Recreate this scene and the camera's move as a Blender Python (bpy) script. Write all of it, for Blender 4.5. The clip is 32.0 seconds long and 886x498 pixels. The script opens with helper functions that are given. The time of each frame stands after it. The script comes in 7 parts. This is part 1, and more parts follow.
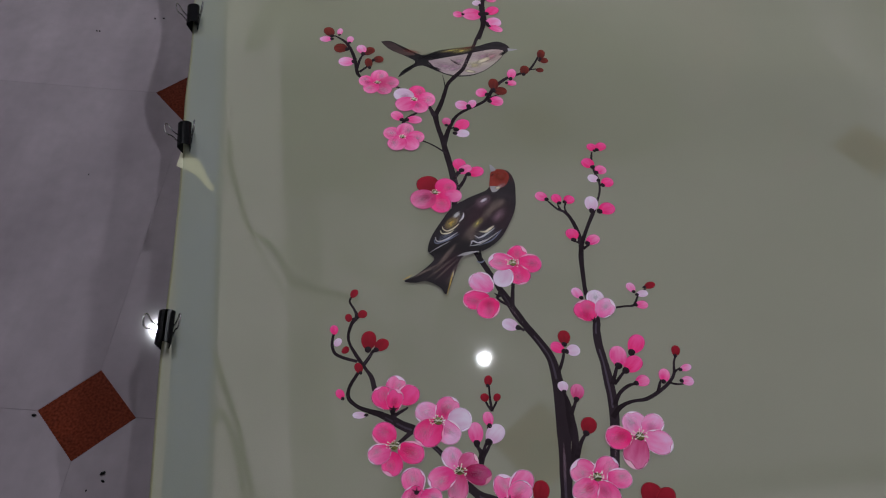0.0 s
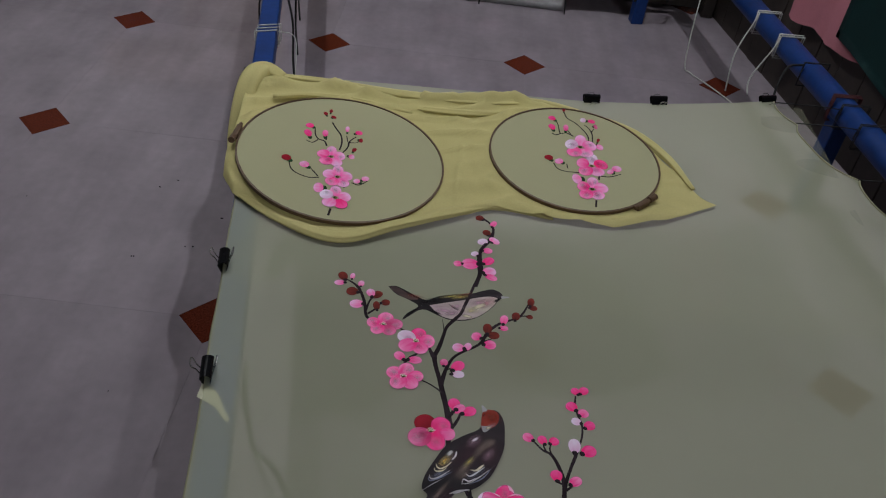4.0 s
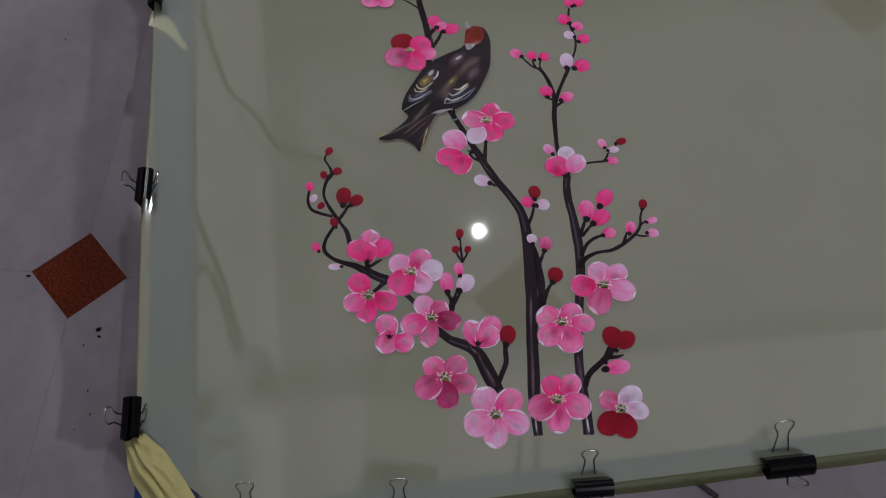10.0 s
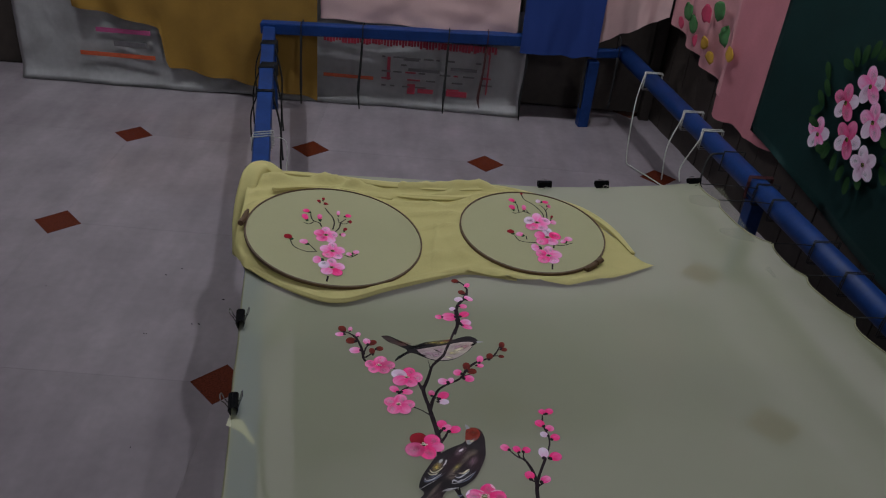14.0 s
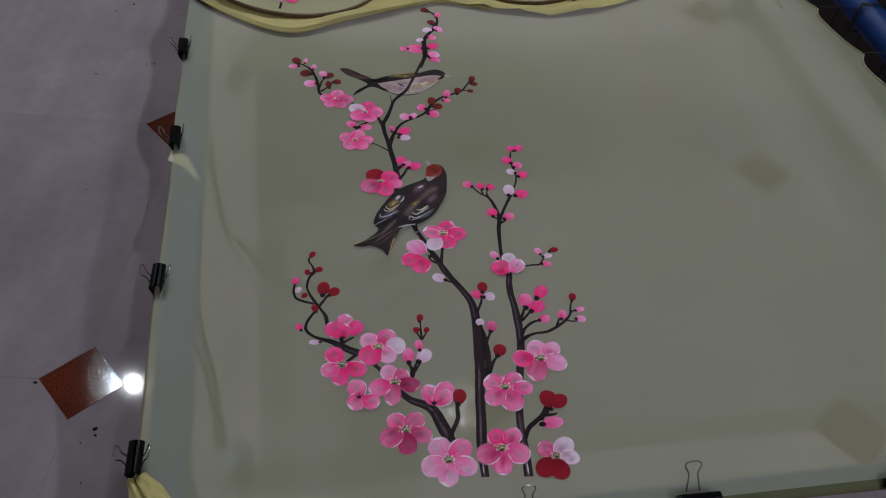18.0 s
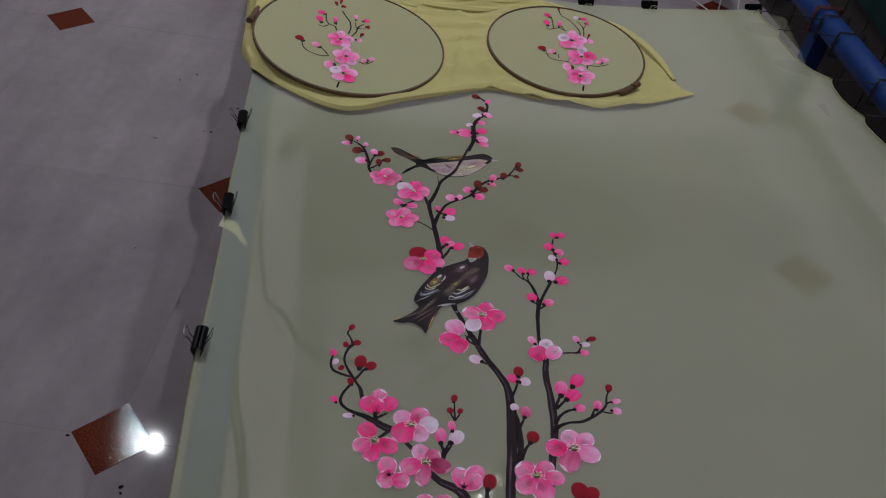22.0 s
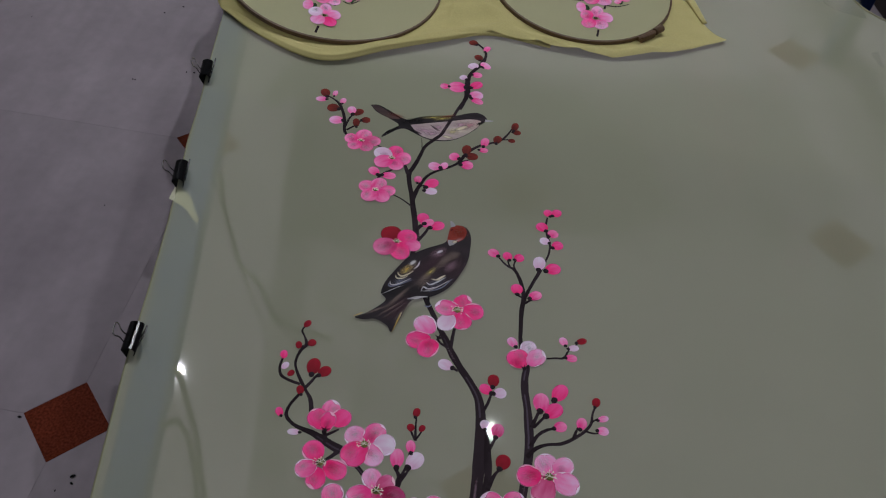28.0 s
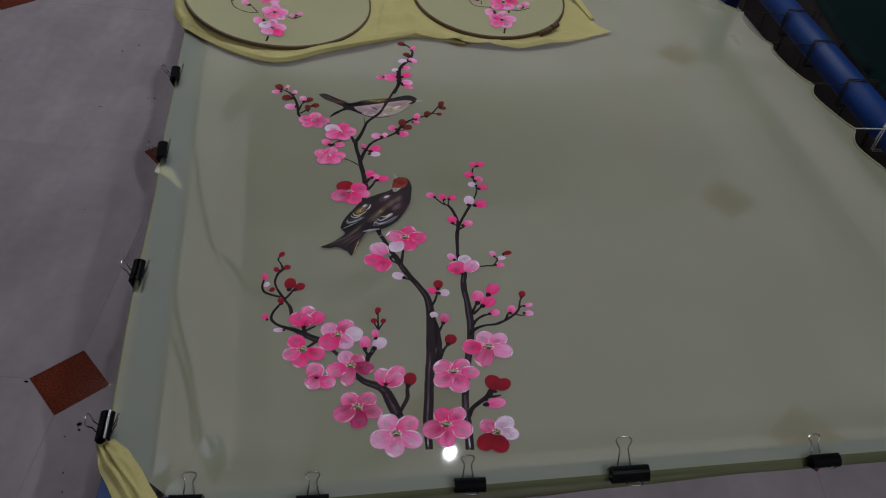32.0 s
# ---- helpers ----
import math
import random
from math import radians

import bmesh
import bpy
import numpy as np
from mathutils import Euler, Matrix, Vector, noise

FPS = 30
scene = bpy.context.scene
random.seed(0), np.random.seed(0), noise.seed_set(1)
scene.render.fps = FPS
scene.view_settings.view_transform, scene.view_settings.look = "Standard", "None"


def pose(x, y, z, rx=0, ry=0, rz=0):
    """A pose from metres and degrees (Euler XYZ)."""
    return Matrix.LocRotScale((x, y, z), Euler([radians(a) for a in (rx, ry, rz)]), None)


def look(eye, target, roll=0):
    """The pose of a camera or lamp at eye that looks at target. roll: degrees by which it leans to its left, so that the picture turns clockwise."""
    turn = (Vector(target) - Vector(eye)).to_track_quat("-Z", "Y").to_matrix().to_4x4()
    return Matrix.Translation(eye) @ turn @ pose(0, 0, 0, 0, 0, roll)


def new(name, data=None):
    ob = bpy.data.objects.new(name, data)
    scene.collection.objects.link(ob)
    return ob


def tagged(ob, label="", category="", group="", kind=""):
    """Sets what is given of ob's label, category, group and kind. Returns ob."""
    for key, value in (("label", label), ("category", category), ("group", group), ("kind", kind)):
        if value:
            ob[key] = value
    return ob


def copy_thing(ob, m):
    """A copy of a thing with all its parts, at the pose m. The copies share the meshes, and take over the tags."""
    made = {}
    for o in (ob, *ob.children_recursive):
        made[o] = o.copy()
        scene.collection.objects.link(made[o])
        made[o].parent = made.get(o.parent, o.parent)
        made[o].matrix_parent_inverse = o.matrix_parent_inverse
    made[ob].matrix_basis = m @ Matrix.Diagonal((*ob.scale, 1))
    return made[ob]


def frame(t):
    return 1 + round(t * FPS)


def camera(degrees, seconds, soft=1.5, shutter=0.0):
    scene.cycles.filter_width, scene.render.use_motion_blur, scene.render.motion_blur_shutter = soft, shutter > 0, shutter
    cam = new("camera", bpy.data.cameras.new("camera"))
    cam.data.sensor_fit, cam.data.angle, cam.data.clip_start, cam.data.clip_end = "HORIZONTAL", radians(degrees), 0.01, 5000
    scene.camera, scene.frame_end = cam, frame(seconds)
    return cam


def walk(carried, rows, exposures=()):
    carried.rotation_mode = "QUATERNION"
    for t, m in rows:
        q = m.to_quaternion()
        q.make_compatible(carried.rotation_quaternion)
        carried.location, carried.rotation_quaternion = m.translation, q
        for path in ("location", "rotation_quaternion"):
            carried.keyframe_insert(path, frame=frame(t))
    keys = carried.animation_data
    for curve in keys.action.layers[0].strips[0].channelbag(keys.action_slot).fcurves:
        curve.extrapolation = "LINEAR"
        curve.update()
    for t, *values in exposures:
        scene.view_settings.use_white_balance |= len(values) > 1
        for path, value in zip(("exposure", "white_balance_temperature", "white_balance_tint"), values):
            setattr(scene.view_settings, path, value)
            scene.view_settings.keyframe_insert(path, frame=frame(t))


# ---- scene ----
cam = camera(58.1, 32.0, soft=1.15)
PATH = [
    (0, (0.427, -0.414, 1.005), (0.471, 0.755, -0.617), 6.1),
    (0.5, (0.427, -0.429, 0.998), (0.471, 0.702, -0.651), 6.3),
    (1, (0.432, -0.437, 0.994), (0.48, 0.659, -0.678), 6.1),
    (1.5, (0.429, -0.435, 0.992), (0.481, 0.625, -0.703), 6.4),
    (2, (0.428, -0.421, 1.001), (0.469, 0.695, -0.658), 5.9),
    (2.5, (0.418, -0.415, 1.052), (0.447, 0.874, -0.476), 6.4),
    (3, (0.417, -0.426, 1.073), (0.431, 0.981, -0.348), 6.9),
    (3.5, (0.42, -0.436, 1.103), (0.428, 1.068, -0.215), 7.0),
    (5.5, (0.435, -0.463, 1.121), (0.374, 1.089, -0.139), 3.8),
    (6, (0.434, -0.451, 1.088), (0.397, 0.918, -0.37), 3.8),
    (6.5, (0.443, -0.445, 1.062), (0.42, 0.803, -0.501), 3.1),
    (7, (0.45, -0.446, 1.046), (0.447, 0.724, -0.576), 2.7),
    (7.5, (0.445, -0.445, 1.029), (0.455, 0.687, -0.62), 3.7),
    (8, (0.443, -0.441, 1.023), (0.449, 0.635, -0.663), 5.1),
    (8.5, (0.444, -0.441, 1.014), (0.456, 0.584, -0.703), 5.7),
    (9, (0.455, -0.442, 1.012), (0.483, 0.567, -0.715), 6.0),
    (9.5, (0.462, -0.438, 1.008), (0.498, 0.529, -0.742), 6.2),
    (10, (0.456, -0.441, 1.011), (0.521, 0.467, -0.77), 7.3),
    (10.5, (0.461, -0.437, 1.01), (0.507, 0.507, -0.753), 6.8),
    (11, (0.473, -0.438, 1.018), (0.599, 0.655, -0.652), 10.2),
    (11.5, (0.49, -0.453, 1.008), (0.52, 0.614, -0.684), 8.3),
    (12, (0.501, -0.461, 1.047), (0.419, 0.718, -0.567), 3.4),
    (12.5, (0.511, -0.499, 1.094), (0.299, 0.904, -0.315), -1.0),
    (13, (0.435, -0.619, 1.146), (0.379, 0.953, -0.089), 1.5),
    (13.3, (0.41, -0.664, 1.179), (0.445, 0.971, 0.028), 3.8),
    (13.5, (0.4, -0.689, 1.186), (0.466, 1.016, 0.142), 5.3),
    (15.5, (0.458, -0.681, 1.106), (0.502, 0.838, -0.194), 5.8),
    (16, (0.467, -0.654, 1.082), (0.544, 0.705, -0.383), 5.4),
    (16.5, (0.467, -0.619, 1.065), (0.549, 0.634, -0.492), 6.1),
    (17, (0.46, -0.609, 1.061), (0.515, 0.551, -0.567), 5.7),
    (17.5, (0.461, -0.627, 1.067), (0.528, 0.584, -0.523), 7.1),
    (18, (0.477, -0.639, 1.079), (0.566, 0.689, -0.413), 7.0),
    (18.5, (0.475, -0.642, 1.082), (0.621, 0.693, -0.4), 9.0),
    (19, (0.472, -0.65, 1.087), (0.6, 0.689, -0.394), 8.5),
    (19.5, (0.474, -0.652, 1.084), (0.598, 0.772, -0.316), 10.8),
    (20, (0.49, -0.655, 1.082), (0.58, 0.775, -0.313), 9.2),
    (20.5, (0.496, -0.662, 1.085), (0.509, 0.782, -0.299), 7.2),
    (21, (0.48, -0.655, 1.092), (0.474, 0.799, -0.281), 6.5),
    (21.5, (0.461, -0.648, 1.088), (0.446, 0.821, -0.27), 7.8),
    (22, (0.464, -0.645, 1.087), (0.454, 0.818, -0.276), 7.8),
    (22.5, (0.473, -0.648, 1.085), (0.489, 0.811, -0.283), 7.5),
    (23, (0.472, -0.654, 1.092), (0.465, 0.818, -0.262), 6.4),
    (23.5, (0.465, -0.647, 1.089), (0.48, 0.808, -0.282), 6.7),
    (24, (0.445, -0.635, 1.07), (0.483, 0.688, -0.43), 7.4),
    (24.5, (0.424, -0.622, 1.04), (0.55, 0.58, -0.554), 10.4),
    (26.5, (0.559, -0.426, 1.006), (0.422, 0.636, -0.683), 4.8),
    (27, (0.551, -0.418, 1.016), (0.417, 0.636, -0.679), 5.2),
    (27.5, (0.543, -0.434, 1.033), (0.426, 0.763, -0.565), 6.9),
    (28, (0.529, -0.479, 1.057), (0.455, 0.825, -0.458), 6.8),
    (28.5, (0.486, -0.564, 1.079), (0.484, 0.837, -0.348), 6.7),
    (29, (0.454, -0.646, 1.072), (0.589, 0.8, -0.304), 9.3),
    (29.5, (0.419, -0.666, 1.084), (0.628, 0.749, -0.314), 13.0),
    (30, (0.448, -0.689, 1.09), (0.569, 0.776, -0.266), 10.7),
    (30.5, (0.507, -0.717, 1.099), (0.583, 0.765, -0.242), 6.9),
    (31, (0.539, -0.726, 1.094), (0.596, 0.736, -0.27), 5.3),
    (31.5, (0.553, -0.734, 1.09), (0.612, 0.721, -0.281), 5.3),
    (32, (0.553, -0.748, 1.09), (0.598, 0.686, -0.304), 5.8),
]
LIGHT = [(0, 0.17, 6450, 13), (2.2, 0.17, 6450, 13), (3, 0.05, 6500, 10), (6, -0.03, 6550, 9), (8, 0.14, 6450, 13), (9.5, 0.06, 6450, 13), (11, 0.0, 6400, 14), (12, 0.1, 6400, 13), (13, -0.05, 6550, 9), (13.5, -0.14, 6500, 9),
         (15.5, -0.08, 6500, 10), (17, 0.08, 6450, 12), (18, 0.0, 6480, 11), (23, 0.0, 6550, 10), (24, -0.05, 6550, 10), (27, 0.1, 6420, 13), (28, 0.02, 6450, 11), (29, 0.0, 6520, 10), (30, -0.08, 6520, 10), (32, -0.06, 6520, 10)]
walk(cam, [(t, look(eye, target, roll)) for t, eye, target, roll in PATH], LIGHT)

# ---- light ----
world = bpy.data.worlds.new("room_air")
world.use_nodes = True
world.node_tree.nodes["Background"].inputs[0].default_value = (0.55, 0.62, 0.8, 1)
world.node_tree.nodes["Background"].inputs[1].default_value = 0.02
scene.world = world

TOP = 0.30          # height of the stretched cloth
CEIL = 2.75
LAMPS = [(-0.90, 1.56), (0.77, 1.53), (1.91, -1.86)]
LAMP_Z = 2.62


# ---- materials ----
def material(name, colour, rough=0.6, metal=0.0, grain=0.0, scale=60.0, bump=0.0, blotch=0.0, blotch_scale=4.0, spec=0.5, coat=0.0, per_piece=0.0, streak=0.0, crease=0.0, detail=4.0):
    """A surface with fine grain, larger blotches, a little relief and a shift from piece to piece."""
    m = bpy.data.materials.new(name)
    m.use_nodes = True
    nt = m.node_tree
    b = nt.nodes["Principled BSDF"]
    b.inputs["Roughness"].default_value = rough
    b.inputs["Metallic"].default_value = metal
    b.inputs["Specular IOR Level"].default_value = spec
    b.inputs["Coat Weight"].default_value = coat
    geo = nt.nodes.new("ShaderNodeNewGeometry")
    col = nt.nodes.new("ShaderNodeRGB")
    col.outputs[0].default_value = (*colour, 1)
    out = col.outputs[0]

    def vary(out, amount, size, detail, stretch=(1, 1, 1)):
        n = nt.nodes.new("ShaderNodeTexNoise")
        n.inputs["Scale"].default_value = size
        n.inputs["Detail"].default_value = detail
        mp = nt.nodes.new("ShaderNodeMapping")
        mp.inputs["Scale"].default_value = stretch
        nt.links.new(geo.outputs["Position"], mp.inputs[0])
        nt.links.new(mp.outputs[0], n.inputs["Vector"])
        r = nt.nodes.new("ShaderNodeMapRange")
        r.inputs["From Min"].default_value, r.inputs["From Max"].default_value = 0.25, 0.75
        r.inputs["To Min"].default_value, r.inputs["To Max"].default_value = 1 - amount, 1 + amount
        nt.links.new(n.outputs[0], r.inputs["Value"])
        mul = nt.nodes.new("ShaderNodeVectorMath")
        mul.operation = "SCALE"
        nt.links.new(out, mul.inputs[0])
        nt.links.new(r.outputs[0], mul.inputs["Scale"])
        return mul.outputs[0], n.outputs[0]

    fine = None
    if grain or bump:
        out, fine = vary(out, grain, scale, detail)
    if blotch:
        out, _ = vary(out, blotch, blotch_scale, 3.0)
    if streak:
        out, _ = vary(out, streak, 9.0, 5.0, (1.6, 0.35, 1))
    if per_piece:
        info = nt.nodes.new("ShaderNodeObjectInfo")
        r = nt.nodes.new("ShaderNodeMapRange")
        r.inputs["To Min"].default_value, r.inputs["To Max"].default_value = 1 - per_piece, 1 + per_piece
        nt.links.new(info.outputs["Random"], r.inputs["Value"])
        mul = nt.nodes.new("ShaderNodeVectorMath")
        mul.operation = "SCALE"
        nt.links.new(out, mul.inputs[0])
        nt.links.new(r.outputs[0], mul.inputs["Scale"])
        out = mul.outputs[0]
    nt.links.new(out, b.inputs["Base Color"])
    if bump and fine is not None:
        bp = nt.nodes.new("ShaderNodeBump")
        bp.inputs["Strength"].default_value = bump
        bp.inputs["Distance"].default_value = 0.001
        nt.links.new(fine, bp.inputs["Height"])
        nt.links.new(bp.outputs[0], b.inputs["Normal"])
    if crease:
        n = nt.nodes.new("ShaderNodeTexNoise")
        n.noise_type = "RIDGED_MULTIFRACTAL"
        n.inputs["Scale"].default_value = 13.0
        n.inputs["Detail"].default_value = 3.0
        n.inputs["Distortion"].default_value = 0.6
        nt.links.new(geo.outputs["Position"], n.inputs["Vector"])
        fold = nt.nodes.new("ShaderNodeBump")
        fold.inputs["Strength"].default_value = crease
        fold.inputs["Distance"].default_value = 0.006
        nt.links.new(n.outputs[0], fold.inputs["Height"])
        if bump and fine is not None:
            nt.links.new(bp.outputs[0], fold.inputs["Normal"])
        nt.links.new(fold.outputs[0], b.inputs["Normal"])
    return m


def sheer(name, colour, see, weave=900.0):
    """Thin woven cloth that lets part of the view and part of the light through."""
    m = bpy.data.materials.new(name)
    m.use_nodes = True
    nt = m.node_tree
    nt.nodes.remove(nt.nodes["Principled BSDF"])
    out = nt.nodes["Material Output"]
    geo = nt.nodes.new("ShaderNodeNewGeometry")
    n = nt.nodes.new("ShaderNodeTexNoise")
    n.inputs["Scale"].default_value = 5.0
    n.inputs["Detail"].default_value = 4.0
    nt.links.new(geo.outputs["Position"], n.inputs["Vector"])
    w = nt.nodes.new("ShaderNodeTexNoise")
    w.inputs["Scale"].default_value = weave
    nt.links.new(geo.outputs["Position"], w.inputs["Vector"])
    add = nt.nodes.new("ShaderNodeMath")
    add.operation = "ADD"
    nt.links.new(n.outputs[0], add.inputs[0])
    nt.links.new(w.outputs[0], add.inputs[1])
    r = nt.nodes.new("ShaderNodeMapRange")
    r.inputs["From Min"].default_value, r.inputs["From Max"].default_value = 0.6, 1.4
    r.inputs["To Min"].default_value, r.inputs["To Max"].default_value = 0.94, 1.06
    nt.links.new(add.outputs[0], r.inputs["Value"])
    mul = nt.nodes.new("ShaderNodeVectorMath")
    mul.operation = "SCALE"
    mul.inputs[0].default_value = colour
    nt.links.new(r.outputs[0], mul.inputs["Scale"])
    d = nt.nodes.new("ShaderNodeBsdfDiffuse")
    t = nt.nodes.new("ShaderNodeBsdfTranslucent")
    p = nt.nodes.new("ShaderNodeBsdfTransparent")
    nt.links.new(mul.outputs[0], d.inputs["Color"])
    nt.links.new(mul.outputs[0], t.inputs["Color"])
    a = nt.nodes.new("ShaderNodeMixShader")
    a.inputs[0].default_value = 0.24
    nt.links.new(d.outputs[0], a.inputs[1])
    nt.links.new(t.outputs[0], a.inputs[2])
    b = nt.nodes.new("ShaderNodeMixShader")
    b.inputs[0].default_value = see
    nt.links.new(a.outputs[0], b.inputs[1])
    nt.links.new(p.outputs[0], b.inputs[2])
    nt.links.new(b.outputs[0], out.inputs["Surface"])
    return m


def glow(name, colour, strength):
    m = bpy.data.materials.new(name)
    m.use_nodes = True
    nt = m.node_tree
    e = nt.nodes.new("ShaderNodeEmission")
    e.inputs[0].default_value = (*colour, 1)
    e.inputs[1].default_value = strength
    nt.links.new(e.outputs[0], nt.nodes["Material Output"].inputs["Surface"])
    return m


M = {
    "tile": material("mauve_grey_tile", (0.238, 0.205, 0.228), 0.035, grain=0.05, scale=45, blotch=0.14, blotch_scale=5.0, per_piece=0.04, streak=0.12),
    "grout": material("dark_grout", (0.222, 0.192, 0.213), 0.6, spec=0.1, grain=0.1),
    "diamond": material("red_brown_granite", (0.092, 0.019, 0.010), 0.06, grain=0.35, scale=300, bump=0.15, spec=0.14, detail=0.6, blotch=0.15, per_piece=0.08),
    "cloth": sheer("pale_lemon_organza", (0.600, 0.612, 0.445), 0.525),
    "lining": sheer("pale_lemon_lining", (0.52, 0.53, 0.37), 0.85),
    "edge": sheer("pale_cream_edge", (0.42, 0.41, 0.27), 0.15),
    # Near hem: set far darker than the organza panel it belongs to.
    "hem": sheer("dark_olive_hem", (0.17, 0.18, 0.09), 0.25),
    "yellow": material("lemon_cotton", (0.48, 0.425, 0.185), 0.85, grain=0.06, scale=400, bump=0.15, blotch=0.08, spec=0.2, crease=0.45),
    "cream": material("cream_cotton", (0.50, 0.49, 0.36), 0.85, grain=0.06, scale=400, bump=0.15, spec=0.2),
    "hoopcloth": sheer("lemon_hoop_cloth", (0.50, 0.485, 0.31), 0.08),
    "hoopwood": material("dark_bamboo", (0.10, 0.055, 0.028), 0.5, grain=0.25, scale=120, bump=0.2),
    "pipe": material("blue_enamel", (0.008, 0.034, 0.15), 0.45, grain=0.15, scale=90, blotch=0.2, blotch_scale=12, spec=0.22),
    "clip": material("black_lacquer_steel", (0.005, 0.005, 0.006), 0.2, grain=0.15, spec=0.1),
    "wire": material("nickel_wire", (0.55, 0.55, 0.55), 0.25, metal=1.0),
    "wall": material("grey_plaster", (0.22, 0.21, 0.20), 0.85, grain=0.08, scale=30, bump=0.2, blotch=0.12, blotch_scale=2),
    "ceil": material("white_ceiling", (0.45, 0.44, 0.43), 0.9, grain=0.03, blotch=0.05),
    "ochre": material("ochre_cotton", (0.30, 0.165, 0.025), 0.85, grain=0.08, scale=300, bump=0.2, blotch=0.15, blotch_scale=9),
    "sack": material("white_printed_plastic", (0.62, 0.61, 0.63), 0.5, grain=0.06, blotch=0.16, blotch_scale=8, crease=0.5),
    "pinkcloth": material("rose_cotton", (0.50, 0.18, 0.22), 0.85, grain=0.06, scale=300, bump=0.2, blotch=0.1, blotch_scale=9),
    "palerose": material("pale_rose_cotton", (0.58, 0.27, 0.30), 0.85, grain=0.06, scale=300, bump=0.2, blotch=0.18, blotch_scale=9),
    "teal": material("deep_teal_cotton", (0.006, 0.045, 0.045), 0.8, grain=0.1, scale=300, bump=0.2, blotch=0.2, blotch_scale=6),
    "dark": material("dark_wood", (0.036, 0.027, 0.023), 0.6, grain=0.2, scale=40, bump=0.2, blotch=0.2),
    "bluecloth": material("royal_blue_cloth", (0.01, 0.04, 0.22), 0.8, grain=0.08, scale=300, bump=0.2),
    "palepink": material("pale_pink_cotton", (0.62, 0.42, 0.42), 0.85, grain=0.05, scale=300, bump=0.2, blotch=0.08, blotch_scale=8),
    "black_string": material("black_cord", (0.008, 0.008, 0.009), 0.8, grain=0.2),
    "white_string": material("white_cotton_cord", (0.46, 0.46, 0.43), 0.8, grain=0.1),
    "red_string": material("red_cord", (0.055, 0.008, 0.010), 0.8, grain=0.1),
    "ink_red": material("red_ink", (0.35, 0.03, 0.06), 0.6, grain=0.2),
    "ink_orange": material("orange_ink", (0.55, 0.10, 0.04), 0.6, grain=0.2),
    "ink_pink": material("pink_ink", (0.45, 0.08, 0.22), 0.6, grain=0.2),
    "ink_grey": material("grey_ink", (0.14, 0.13, 0.14), 0.6, grain=0.2),
    "drab": material("drab_cord", (0.022, 0.020, 0.014), 0.9, grain=0.3, scale=300, bump=0.3),
    "print_green": material("green_print", (0.05, 0.16, 0.05), 0.85, grain=0.15),
    "print_gold": material("gold_print", (0.50, 0.27, 0.03), 0.85, grain=0.15),
    "print_rose": material("deep_rose_print", (0.55, 0.05, 0.12), 0.85, grain=0.15),
    "ribbon": material("grey_cotton_tape", (0.045, 0.042, 0.040), 0.9, grain=0.3, scale=200, bump=0.3),
    "jar": material("clear_grey_plastic", (0.20, 0.20, 0.18), 0.3),
    "lid": material("pale_blue_plastic", (0.075, 0.088, 0.155), 0.4, grain=0.04),
    "packet": material("waxed_paper", (0.15, 0.148, 0.12), 0.5, grain=0.08, blotch=0.2, blotch_scale=20),
    "lamp": glow("lamp_glow", (0.915, 0.95, 1.0), 6000.0),
    "lamp_soft": glow("lamp_soft_glow", (0.915, 0.95, 1.0), 4850.0),
    "lamp_low": glow("lamp_low_glow", (0.915, 0.95, 1.0), 7500.0),
    "lamp_rim": material("white_plastic", (0.8, 0.8, 0.8), 0.4),
}


# ---- mesh helpers ----
def link(name, bm, mat, parent=None, label="", smooth=False):
    me = bpy.data.meshes.new(name)
    bm.normal_update()
    bm.to_mesh(me)
    bm.free()
    for x in (mat if isinstance(mat, (list, tuple)) else [mat]):
        me.materials.append(x)
    if smooth:
        for p in me.polygons:
            p.use_smooth = True
    ob = new(name, me)
    if parent:
        ob.parent = parent
    if label:
        ob["label"] = label
    return ob


def part(name, bm, mat, parent, label="", smooth=False):
    return link(name, bm, mat, parent, label, smooth)


def empty(name, x=0, y=0, z=0):
    ob = new(name)
    ob.matrix_basis = pose(x, y, z)
    return ob


def box(bm, x0, x1, y0, y1, z0, z1, bevel=0.0):
    vs = [bm.verts.new((x, y, z)) for z in (z0, z1) for x, y in ((x0, y0), (x1, y0), (x1, y1), (x0, y1))]
    fs = [bm.faces.new([vs[i] for i in f]) for f in ((3, 2, 1, 0), (4, 5, 6, 7), (0, 1, 5, 4), (1, 2, 6, 5), (2, 3, 7, 6), (3, 0, 4, 7))]
    if bevel:
        es = {e for f in fs for e in f.edges}
        bmesh.ops.bevel(bm, geom=list(es), offset=bevel, segments=2, affect="EDGES", profile=0.5)
    return bm


def spline(pts, steps=6):
    """A smooth run through points of any number of values."""
    p = [np.array(q, float) for q in pts]
    p = [2 * p[0] - p[1]] + p + [2 * p[-1] - p[-2]]
    out = []
    for i in range(1, len(p) - 2):
        for k in range(steps):
            t = k / steps
            a, b, c, d = p[i - 1 : i + 3]
            out.append(0.5 * (2 * b + (c - a) * t + (2 * a - 5 * b + 4 * c - d) * t * t + (3 * b - a - 3 * c + d) * t ** 3))
    out.append(p[-2])
    return out


